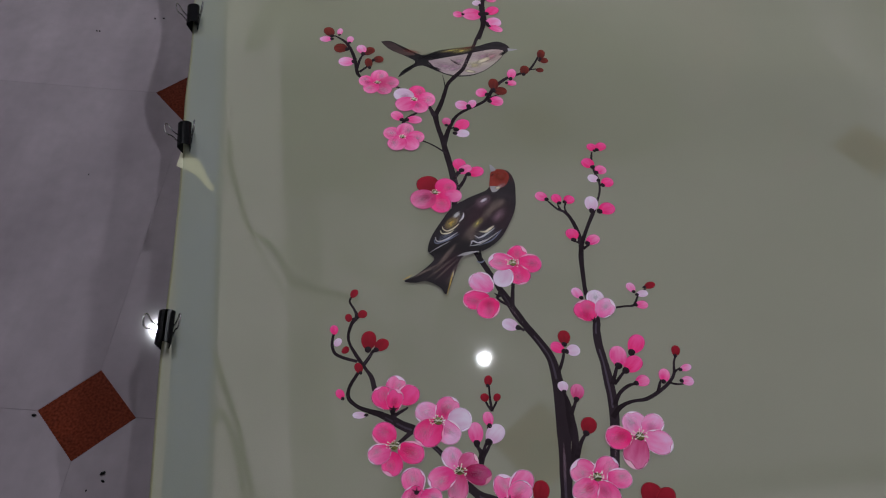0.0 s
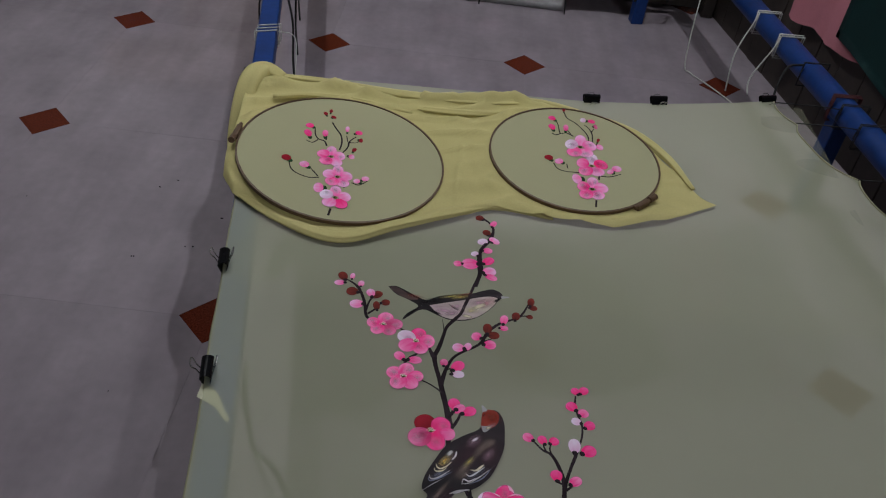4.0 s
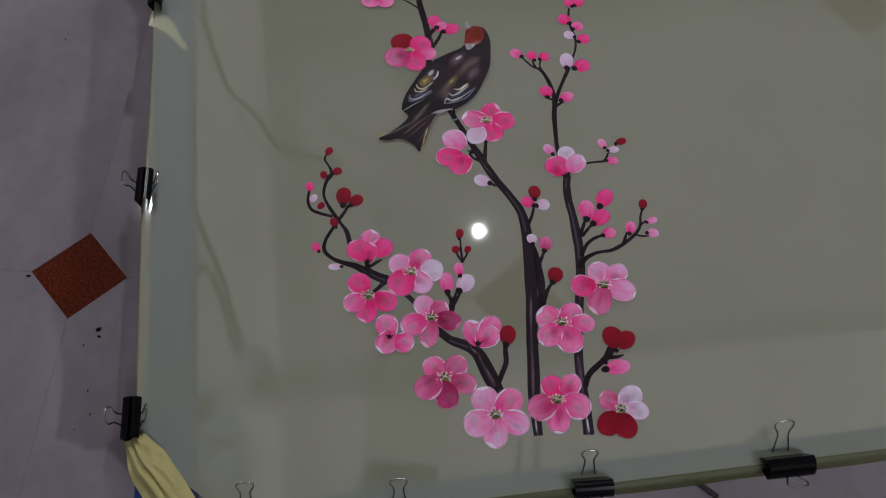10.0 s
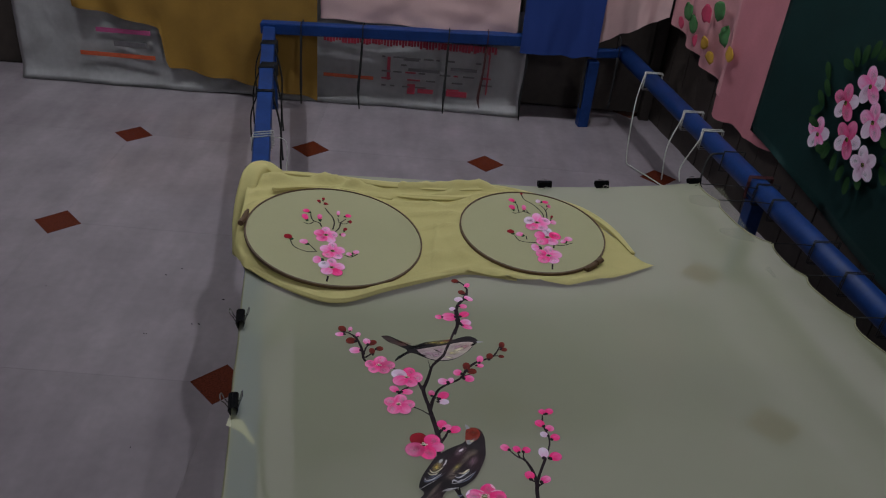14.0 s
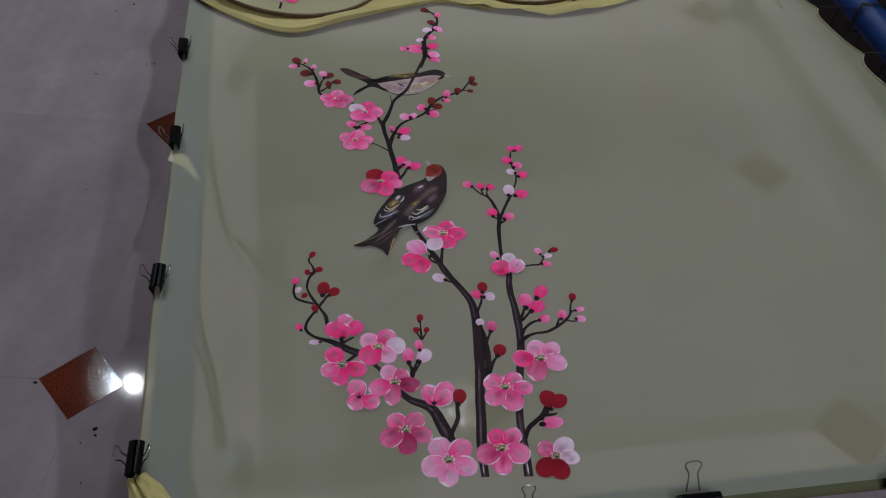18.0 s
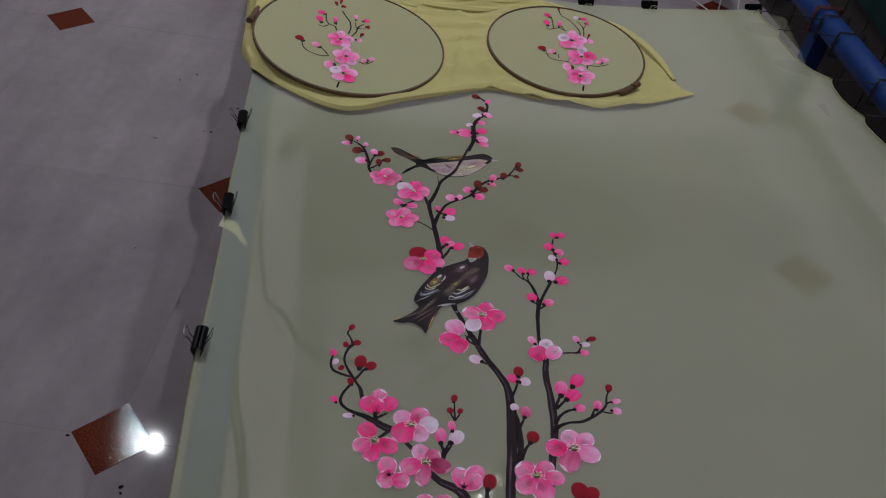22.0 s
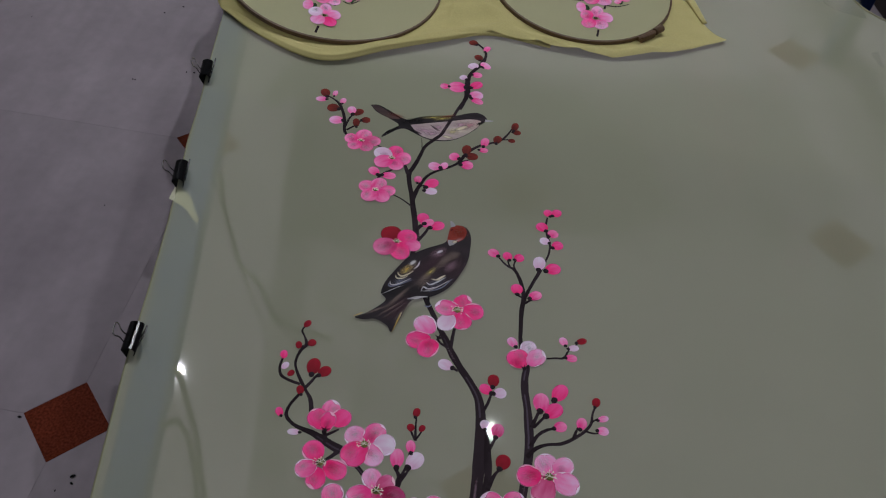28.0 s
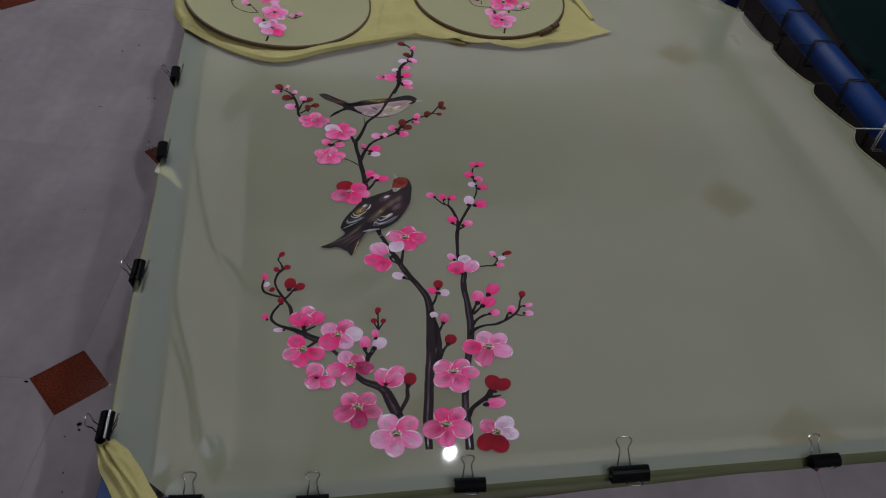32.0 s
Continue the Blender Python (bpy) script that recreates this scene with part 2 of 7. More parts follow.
def tube(bm, pts, r, sides=8, steps=1, cap=True):
    """A round tube along a path; r is one radius or a list."""
    run = [Vector(q) for q in (spline(pts, steps) if steps > 1 else pts)]
    radii = [r] * len(run) if isinstance(r, (int, float)) else [float(v) for v in np.interp(np.linspace(0, 1, len(run)), np.linspace(0, 1, len(r)), r)]
    rings, up = [], None
    for i, q in enumerate(run):
        d = (run[min(i + 1, len(run) - 1)] - run[max(i - 1, 0)]).normalized()
        side = d.cross(up).normalized() if up is not None and d.cross(up).length > 1e-4 else d.orthogonal().normalized()
        up = side.cross(d).normalized()
        rings.append([bm.verts.new(q + radii[i] * (math.cos(a) * side + math.sin(a) * up)) for a in np.linspace(0, 2 * math.pi, sides, endpoint=False)])
    for a, b in zip(rings, rings[1:]):
        for k in range(sides):
            bm.faces.new((a[k], a[(k + 1) % sides], b[(k + 1) % sides], b[k]))
    if cap:
        bm.faces.new(rings[0][::-1])
        bm.faces.new(rings[-1])
    return bm


def sheet(bm, f, nu, nv, thick=0.0):
    """A grid surface f(u, v) with u and v from 0 to 1; thick gives it a back."""
    g = [[bm.verts.new(f(i / nu, j / nv)) for j in range(nv + 1)] for i in range(nu + 1)]
    fs = [bm.faces.new((g[i][j], g[i + 1][j], g[i + 1][j + 1], g[i][j + 1])) for i in range(nu) for j in range(nv)]
    if thick:
        bmesh.ops.solidify(bm, geom=fs, thickness=thick)
    return bm


# ---- room ----
X0, X1, Y0, Y1 = -3.0, 3.0, -2.6, 3.0
slab = tagged(link("floor", box(bmesh.new(), X0, X1, Y0, Y1, -0.08, -0.0006), M["grout"]), "mauve-grey tiled floor with red-brown diamond inserts", "floor", kind="structure")
for name, b in (("wall_north", (X0 - 0.12, X1 + 0.12, Y1, Y1 + 0.12)), ("wall_south", (X0 - 0.12, X1 + 0.12, Y0 - 0.12, Y0)), ("wall_west", (X0 - 0.12, X0, Y0, Y1)), ("wall_east", (X1, X1 + 0.12, Y0, Y1))):
    tagged(link(name, box(bmesh.new(), *b, -0.08, CEIL), M["wall"]), "plain grey plastered room wall", "wall", kind="structure")
tagged(link("ceiling", box(bmesh.new(), X0 - 0.12, X1 + 0.12, Y0 - 0.12, Y1 + 0.12, CEIL, CEIL + 0.1), M["ceil"]), "plain white room ceiling", "ceiling", kind="structure")

for k, (x, y) in enumerate(LAMPS):
    lamp = empty("ceiling_lamp", x, y, LAMP_Z)
    tagged(lamp, "small round white surface ceiling lamp, switched on", "ceiling lamp", "ceiling lamps")
    bm = bmesh.new()
    bmesh.ops.create_cone(bm, cap_ends=True, segments=32, radius1=0.062, radius2=0.07, depth=CEIL - LAMP_Z, matrix=pose(0, 0, (CEIL - LAMP_Z) / 2 + 0.0012))
    part("housing", bm, M["lamp_rim"], lamp)
    bm = bmesh.new()
    bmesh.ops.create_cone(bm, cap_ends=True, segments=32, radius1=0.0205, radius2=0.0205, depth=0.0016, matrix=pose(0, 0, 0.0))
    part("diffuser", bm, M[("lamp", "lamp_soft", "lamp_low")[k]], lamp, "glowing white diffuser")

# ---- frame of blue beams ----
def beam_x(y):
    return 0.171 - 0.185 * (y + 0.015)


def left_x(y):
    """Left edge of the cloth: pulled out at the clips, drawn in between them."""
    return beam_x(y) + float(np.interp(y, (-0.24, -0.06, 0.05, 0.15, 0.3, 0.37, 0.5, 0.59, 1.02), (0.0015, 0.0012, 0.006, 0.0085, 0.0075, 0.0105, 0.0105, 0.0125, 0.0)))


def near_y(x):
    return -0.409 + 0.172 * x


def right_beam(y):
    return 1.360 - 0.158 * (y - 0.7)


frame_stand = empty("frame_stand", 0.6, 0.9, 0)
tagged(frame_stand, "blue painted rectangular steel stretching frame standing on short legs", "frame")


def beam(a, b, wide, tall, top, name="beam"):
    """A bevelled box section between two points of the plan."""
    a, b = Vector((*a, 0)), Vector((*b, 0))
    d = b - a
    bm = box(bmesh.new(), -d.length / 2, d.length / 2, -wide / 2, wide / 2, top - tall, top, 0.004)
    ob = part(name, bm, M["pipe"], frame_stand)
    c = (a + b) / 2
    ob.location = (c.x - 0.6, c.y - 0.9, 0)
    ob.rotation_euler = (0, 0, math.atan2(d.y, d.x))
    return ob


beam((beam_x(-0.40) + 0.0285, -0.40), (beam_x(1.02) + 0.0285, 1.02), 0.040, 0.032, TOP - 0.0015)
beam((beam_x(1.02) + 0.026, 1.02), (beam_x(2.17) + 0.026, 2.17), 0.043, 0.036, TOP + 0.001)
beam((0.30, near_y(0.30) + 0.011), (1.46, near_y(1.46) + 0.011), 0.020, 0.018, TOP - 0.003)
far_beam = beam((-0.23, 2.172), (0.98, 2.228), 0.045, 0.040, TOP + 0.012)
far_beam.rotation_euler.y = -0.024
far_beam.location.z = 0.014
beam((0.97, 2.235), (1.13, 2.27), 0.03, 0.03, TOP - 0.004, "tie_bar")
bm = bmesh.new()
tube(bm, [(right_beam(2.30) - 0.6, 1.40, TOP - 0.024), (right_beam(-0.22) - 0.6, -1.12, TOP - 0.024)], 0.029, 24)
part("beam", bm, M["pipe"], frame_stand, "round blue pipe", smooth=True)
for x, y in ((0.265, -0.35), (1.50, -0.17), (0.985, 2.215), (-0.196, 2.13), (right_beam(1.2), 1.2)):
    ob = part("leg", box(bmesh.new(), -0.02, 0.02, -0.02, 0.02, 0, TOP - 0.040, 0.003), M["pipe"], frame_stand)
    ob.location, ob.rotation_euler = (x - 0.6, y - 0.9, 0), (0, 0, radians(10))
bm = bmesh.new()
vs = [bm.verts.new((x - 0.6, y - 0.9, z)) for z in (TOP - 0.006, TOP - 0.001) for x, y in ((0.240, -0.408), (0.325, -0.388), (0.221, -0.262))]
for f in ((2, 1, 0), (3, 4, 5), (0, 1, 4, 3), (1, 2, 5, 4), (2, 0, 3, 5)):
    bm.faces.new([vs[i] for i in f])
part("corner_plate", bm, M["pipe"], frame_stand)


# ---- the stretched cloth ----
FAR = [(-0.06, 1.02), (0.3, 1.04), (0.69, 1.06), (0.84, 1.085), (1.10, 1.15)]
TIES = [(1.10, 1.15), (1.133, 1.068), (1.20, 0.872), (1.232, 0.745), (1.274, 0.60), (1.307, 0.457), (1.335, 0.31), (1.36, 0.15), (1.385, -0.02), (1.41, -0.175)]


def right_x(y):
    """Edge between the ties, drawn in like a row of shallow arcs."""
    ys = [t[1] for t in TIES][::-1]
    xs = [t[0] for t in TIES][::-1]
    x = float(np.interp(y, ys, xs))
    k = max(i for i in range(len(ys)) if ys[i] <= max(y, ys[0]))
    if k < len(ys) - 1:
        u = (y - ys[k]) / (ys[k + 1] - ys[k])
        x -= 0.19 * (ys[k + 1] - ys[k]) * 4 * u * (1 - u)
    return x


def far_y(x):
    return float(np.interp(x, [p[0] for p in FAR], [p[1] for p in FAR]))


painted_cloth = empty("painted_cloth", 0.6, 0.4, TOP)
tagged(painted_cloth, "pale lemon sheer organza stretched flat, hand-painted with pink blossom branches", "cloth")


def cut_y(x):
    """Near edge of the cloth, cut away at the corner of the frame."""
    return near_y(x) + 0.8 * max(0.0, 0.325 - x)


def cloth_point(u, v):
    y = -0.37 + v * 1.5
    x = left_x(y) + u * (right_x(min(max(y, -0.17), 1.149)) - left_x(y))
    for _ in range(5):
        y = cut_y(x) + v * (far_y(x) - cut_y(x))
        x = left_x(y) + u * (right_x(min(max(y, -0.17), 1.149)) - left_x(y))
    edge = math.exp(-((1 - u) / 0.06) ** 2)
    return Vector((x - 0.6, y - 0.4, 0.004 * edge * math.sin(y * 40)))


def doubled_point(u, v):
    x0, y = left_x(0.41) + 0.004, 0.405
    x = x0 + u * (1.16 - x0)
    y = 0.405 + 0.03 * u
    return Vector((x - 0.6, y + v * (far_y(x) - 0.01 - y) - 0.4, -0.0012))


part("panel", sheet(bmesh.new(), cloth_point, 40, 180), M["cloth"], painted_cloth)
part("lining", sheet(bmesh.new(), doubled_point, 20, 20), M["lining"], painted_cloth, "second layer of the same sheer cloth")

bm = bmesh.new()
tube(bm, [(right_x(y) - 0.6, y - 0.4, 0.0012 + 0.004 * math.sin(y * 40)) for y in np.linspace(-0.165, 1.145, 150)], 0.0016, 6)
part("rolled_edge", bm, M["edge"], painted_cloth, "thin rolled cream edge", smooth=True)

# ---- paint on the cloth: stems, blossoms, buds ----
def paint(name, base, light, streak=0.34, soft=False):
    """Brushed paint: runs from a deep base to a lighter tip, with streaks along the stroke."""
    m = bpy.data.materials.new(name)
    m.use_nodes = True
    nt = m.node_tree
    b = nt.nodes["Principled BSDF"]
    b.inputs["Roughness"].default_value = 0.55
    b.inputs["Specular IOR Level"].default_value = 0.08
    tc = nt.nodes.new("ShaderNodeTexCoord")
    sep = nt.nodes.new("ShaderNodeSeparateXYZ")
    nt.links.new(tc.outputs["Generated"], sep.inputs[0])
    mp = nt.nodes.new("ShaderNodeMapping")
    mp.inputs["Scale"].default_value = (0.8, 2.6, 1.0)
    nt.links.new(tc.outputs["Generated"], mp.inputs[0])
    info = nt.nodes.new("ShaderNodeObjectInfo")
    n = nt.nodes.new("ShaderNodeTexNoise")
    n.noise_dimensions = "4D"
    n.inputs["Scale"].default_value = 1.6
    n.inputs["Detail"].default_value = 3.0
    nt.links.new(mp.outputs[0], n.inputs["Vector"])
    w = nt.nodes.new("ShaderNodeMath")
    w.operation = "MULTIPLY"
    w.inputs[1].default_value = 40.0
    nt.links.new(info.outputs["Random"], w.inputs[0])
    nt.links.new(w.outputs[0], n.inputs["W"])
    r = nt.nodes.new("ShaderNodeMapRange")
    r.inputs["From Min"].default_value, r.inputs["From Max"].default_value = 0.3, 0.7
    r.inputs["To Min"].default_value, r.inputs["To Max"].default_value = -streak, streak
    nt.links.new(n.outputs[0], r.inputs["Value"])
    add = nt.nodes.new("ShaderNodeMath")
    add.use_clamp = True
    nt.links.new(sep.outputs[0], add.inputs[0])
    nt.links.new(r.outputs[0], add.inputs[1])
    mix = nt.nodes.new("ShaderNodeMix")
    mix.data_type = "RGBA"
    mix.inputs[6].default_value, mix.inputs[7].default_value = (*base, 1), (*light, 1)
    nt.links.new(add.outputs[0], mix.inputs[0])
    nt.links.new(mix.outputs[2], b.inputs["Base Color"])
    if soft:
        ln = nt.nodes.new("ShaderNodeVectorMath")
        ln.operation = "LENGTH"
        nt.links.new(tc.outputs["Object"], ln.inputs[0])
        e = nt.nodes.new("ShaderNodeMapRange")
        e.inputs["From Min"].default_value, e.inputs["From Max"].default_value = 0.95, 1.06
        e.inputs["To Min"].default_value, e.inputs["To Max"].default_value = 1.0, 0.3
        nt.links.new(ln.outputs["Value"], e.inputs["Value"])
        nt.links.new(e.outputs[0], b.inputs["Alpha"])
    return m


PAINT = {  # fill, inner line, outer rim
    "h": (paint("hot_pink_paint", (0.850, 0.018, 0.185), (0.900, 0.098, 0.340), soft=True), paint("deep_pink_line", (0.479, 0.011, 0.095), (0.524, 0.018, 0.123), soft=True), paint("pink_rim", (0.852, 0.317, 0.502), (0.863, 0.410, 0.605), soft=True)),
    "p": (paint("pink_paint", (0.830, 0.044, 0.255), (0.880, 0.255, 0.515), soft=True), paint("rose_line", (0.502, 0.018, 0.123), (0.547, 0.033, 0.164), soft=True), paint("pale_rim", (0.863, 0.518, 0.707), (0.880, 0.672, 0.851), soft=True)),
    "l": (paint("light_pink_paint", (0.860, 0.130, 0.400), (0.820, 0.440, 0.695), soft=True), paint("pink_line", (0.638, 0.055, 0.220), (0.684, 0.121, 0.317), soft=True), paint("white_rim", (0.841, 0.625, 0.762), (0.875, 0.733, 0.854), soft=True)),
    "w": (paint("lilac_white_paint", (0.680, 0.400, 0.600), (0.760, 0.640, 0.780), soft=True), paint("lilac_line", (0.570, 0.220, 0.464), (0.661, 0.396, 0.659), soft=True), paint("white_edge", (0.844, 0.726, 0.900), (0.889, 0.792, 0.900), soft=True)),
    "d": (paint("dusty_rose_paint", (0.580, 0.035, 0.160), (0.740, 0.200, 0.400), soft=True), paint("plum_line", (0.296, 0.009, 0.082), (0.365, 0.017, 0.110), soft=True), paint("rose_rim", (0.806, 0.394, 0.544), (0.841, 0.502, 0.625), soft=True)),
    "m": (paint("magenta_paint", (0.344, 0.009, 0.076), (0.482, 0.052, 0.185), soft=True), paint("wine_line", (0.258, 0.006, 0.050), (0.292, 0.011, 0.067), soft=True), paint("peach_rim", (0.600, 0.150, 0.270), (0.620, 0.220, 0.330), soft=True)),
    "r": (paint("crimson_paint", (0.206, 0.006, 0.015), (0.310, 0.010, 0.025), 0.3, soft=True), paint("dark_red_line", (0.138, 0.003, 0.008), (0.172, 0.004, 0.013), soft=True), paint("red_rim", (0.292, 0.009, 0.021), (0.327, 0.012, 0.025), soft=True)),
    "k": (paint("brown_red_paint", (0.085, 0.012, 0.010), (0.200, 0.030, 0.022), 0.4, soft=True), paint("dark_brown_line", (0.060, 0.008, 0.008), (0.080, 0.012, 0.010), soft=True), paint("brown_rim", (0.160, 0.020, 0.016), (0.200, 0.030, 0.022), soft=True)),
}
BARK = paint("plum_black_paint", (0.012, 0.006, 0.009), (0.026, 0.016, 0.022), 0.7)
SHEEN = paint("lilac_sheen_paint", (0.022, 0.014, 0.021), (0.075, 0.055, 0.08), 0.8)
CENTRE = paint("olive_black_paint", (0.014, 0.011, 0.008), (0.20, 0.18, 0.05), 0.9)
DOTS = paint("cream_paint", (0.78, 0.72, 0.55), (0.82, 0.80, 0.74))
COUNT = {"stem": 0, "bud": 0, "blossom": 0}


def layer(kind, low, steps, step):
    """Each stroke lies a hair above the one before it."""
    COUNT[kind] += 1
    return low + (COUNT[kind] % steps) * step


def petal_mesh(key, rim, seed=0):
    bm = bmesh.new()
    n = 36
    angles = [2 * math.pi * k / n for k in range(n)]

    def wave(a, row):
        return noise.noise(Vector((math.cos(a) * 1.3 + seed * 5, math.sin(a) * 1.3, row * 3.0)))

    def ring(s, z, dx=0.0, row=0, uneven=0.0):
        out = []
        for a in angles:
            k = s * (1 + 0.05 * wave(a, 0)) * (1 + uneven * min(0.0, wave(a, row) - 0.06))
            out.append(bm.verts.new((k * math.cos(a) + dx, k * math.sin(a) * (1 + 0.10 * math.cos(a)), z)))
        return out

    rings = [ring(1.0, 0.0), ring(0.975 if rim else 0.985, 0.05, -0.01, 1, 0.36 if rim else 0.0), ring(0.945 if rim else 0.96, 0.08, -0.008, 1, 0.39 if rim else 0.0), ring(0.5, 0.12)]
    mid = bm.verts.new((0, 0, 0.12))
    for i, (a, b) in enumerate(zip(rings, rings[1:])):
        for k in range(n):
            f = bm.faces.new((a[k], a[(k + 1) % n], b[(k + 1) % n], b[k]))
            f.material_index = (2, 1, 0)[i] if rim else 0
    for k in range(n):
        bm.faces.new((rings[-1][k], rings[-1][(k + 1) % n], mid)).material_index = 0
    me = bpy.data.meshes.new("petal")
    bm.to_mesh(me)
    bm.free()
    for m in PAINT[key]:
        me.materials.append(m)
    return me


PETALS = {k: [petal_mesh(k, True, i + 1) for i in range(8)] for k in PAINT}
PLAIN = {k: [petal_mesh(k, False, i + 11) for i in range(4)] for k in PAINT}
BUDS = {k: petal_mesh(k, False) for k in PAINT}


def leaf_mesh():
    me = BUDS["h"].copy()
    me.name = "leaf"
    me.materials.clear()
    for _ in range(3):
        me.materials.append(paint("leaf_paint", (0.008, 0.034, 0.012), (0.035, 0.085, 0.03)))
    return me


LEAF = leaf_mesh()
CALYX = BUDS["h"].copy()
CALYX.name = "calyx"
CALYX.materials.clear()
for _ in range(3):
    CALYX.materials.append(BARK)


def stroke(name, me, parent, x, y, long, wide, turn, z):
    ob = new(name, me)
    ob.parent = parent
    ob.location, ob.rotation_euler, ob.scale = (x, y, z), (0, 0, radians(turn)), (long, wide, 0.0002)
    return ob


SOFT = {
    "plum": (0.075, 0.038, 0.05), "mauve": (0.30, 0.18, 0.23), "pale": (0.62, 0.58, 0.64), "taupe": (0.25, 0.185, 0.165), "yellow": (0.48, 0.40, 0.13),
    "rust": (0.24, 0.03, 0.02), "brightrust": (0.36, 0.055, 0.035), "ochre": (0.62, 0.42, 0.12), "ash": (0.50, 0.48, 0.50), "cream": (0.64, 0.57, 0.42), "slateblue": (0.20, 0.21, 0.30),
    "lilac": (0.52, 0.34, 0.42), "butter": (0.62, 0.54, 0.33), "rosy": (0.55, 0.28, 0.32), "soot": (0.012, 0.010, 0.012),
    "h_light": (0.80, 0.22, 0.42), "p_light": (0.82, 0.48, 0.64), "l_light": (0.82, 0.62, 0.76), "w_light": (0.80, 0.76, 0.84), "d_light": (0.72, 0.34, 0.50), "m_light": (0.62, 0.18, 0.34),
    "h_deep": (0.58, 0.008, 0.08), "p_deep": (0.56, 0.014, 0.11), "l_deep": (0.68, 0.05, 0.22), "w_deep": (0.60, 0.26, 0.46), "d_deep": (0.28, 0.010, 0.07), "m_deep": (0.24, 0.005, 0.04),
}


def soft_stroke(key):
    """One brush touch: a flat oval of paint that thins out towards its rim."""
    m = bpy.data.materials.new(key + "_feather_paint")
    m.use_nodes = True
    nt = m.node_tree
    b = nt.nodes["Principled BSDF"]
    b.inputs["Roughness"].default_value = 0.55
    b.inputs["Specular IOR Level"].default_value = 0.08
    b.inputs["Base Color"].default_value = (*SOFT[key], 1)
    tc = nt.nodes.new("ShaderNodeTexCoord")
    ln = nt.nodes.new("ShaderNodeVectorMath")
    ln.operation = "LENGTH"
    nt.links.new(tc.outputs["Object"], ln.inputs[0])
    mp = nt.nodes.new("ShaderNodeMapping")
    mp.inputs["Scale"].default_value = (1.0, 5.0, 1.0)
    nt.links.new(tc.outputs["Object"], mp.inputs[0])
    n = nt.nodes.new("ShaderNodeTexNoise")
    n.inputs["Scale"].default_value = 1.5
    nt.links.new(mp.outputs[0], n.inputs["Vector"])
    add = nt.nodes.new("ShaderNodeMath")
    nt.links.new(ln.outputs["Value"], add.inputs[0])
    nt.links.new(n.outputs[0], add.inputs[1])
    r = nt.nodes.new("ShaderNodeMapRange")
    low, high, most = (0.3, 1.4, 0.52) if "_" in key else (0.3, 1.4, 0.75) if key in ("lilac", "butter", "rosy", "plum", "taupe", "mauve", "ochre", "yellow", "slateblue", "rust", "brightrust") else (0.75, 1.35, 0.92)
    r.inputs["From Min"].default_value, r.inputs["From Max"].default_value = low, high
    r.inputs["To Min"].default_value, r.inputs["To Max"].default_value = most, 0.0
    nt.links.new(add.outputs[0], r.inputs["Value"])
    nt.links.new(r.outputs[0], b.inputs["Alpha"])
    bm = bmesh.new()
    bm.faces.new([bm.verts.new((math.cos(2 * math.pi * k / 20), math.sin(2 * math.pi * k / 20), 0)) for k in range(20)])
    me = bpy.data.meshes.new("feather")
    bm.to_mesh(me)
    bm.free()
    me.materials.append(m)
    return me


TOUCH = {k: soft_stroke(k) for k in SOFT}
COUNT["feather"] = 0


def feather(bird, key, x, y, long, wide, turn):
    COUNT["feather"] += 1
    return stroke("feather", TOUCH[key], bird, x, y, long * 1.12, wide * 1.25, turn, bird["top"] + COUNT["feather"] * 0.000012)


hoop_a = empty("embroidery_hoop")
hoop_b = empty("embroidery_hoop")
hoop_a.matrix_basis = pose(0.2256, 0.7215, 0.323, 1.4, 5.7, 0)
hoop_b.matrix_basis = pose(0.643, 0.814, 0.317, 2.7, 1.6, 0)
for h, text in ((hoop_a, "large round dark bamboo embroidery hoop with a painted pink sprig"), (hoop_b, "smaller round dark bamboo embroidery hoop with a painted pink sprig")):
    tagged(h, text, "embroidery hoop", "embroidery hoops")


def bud(parent, key, x, y, long, wide, turn):
    if key == "r" and parent == painted_cloth and y > -0.12:
        key = "k"
    if parent in (hoop_a, hoop_b):
        long, wide = long * 0.82, wide * 0.82
        c, d = math.cos(radians(turn)), math.sin(radians(turn))
        stroke("leaf", LEAF, parent, x - c * long * 1.15, y - d * long * 1.15, long * 0.55, wide * 0.55, turn, 0.00066)
    elif parent == painted_cloth and long > 0.0055:
        c, d = math.cos(radians(turn)), math.sin(radians(turn))
        stroke("calyx", CALYX, parent, x - c * long * 0.98, y - d * long * 0.98, long * 0.34, wide * 0.42, turn, 0.0009)
    return stroke("bud", BUDS[key], parent, x, y, long, wide, turn, layer("bud", 0.0007, 6, 0.00002))


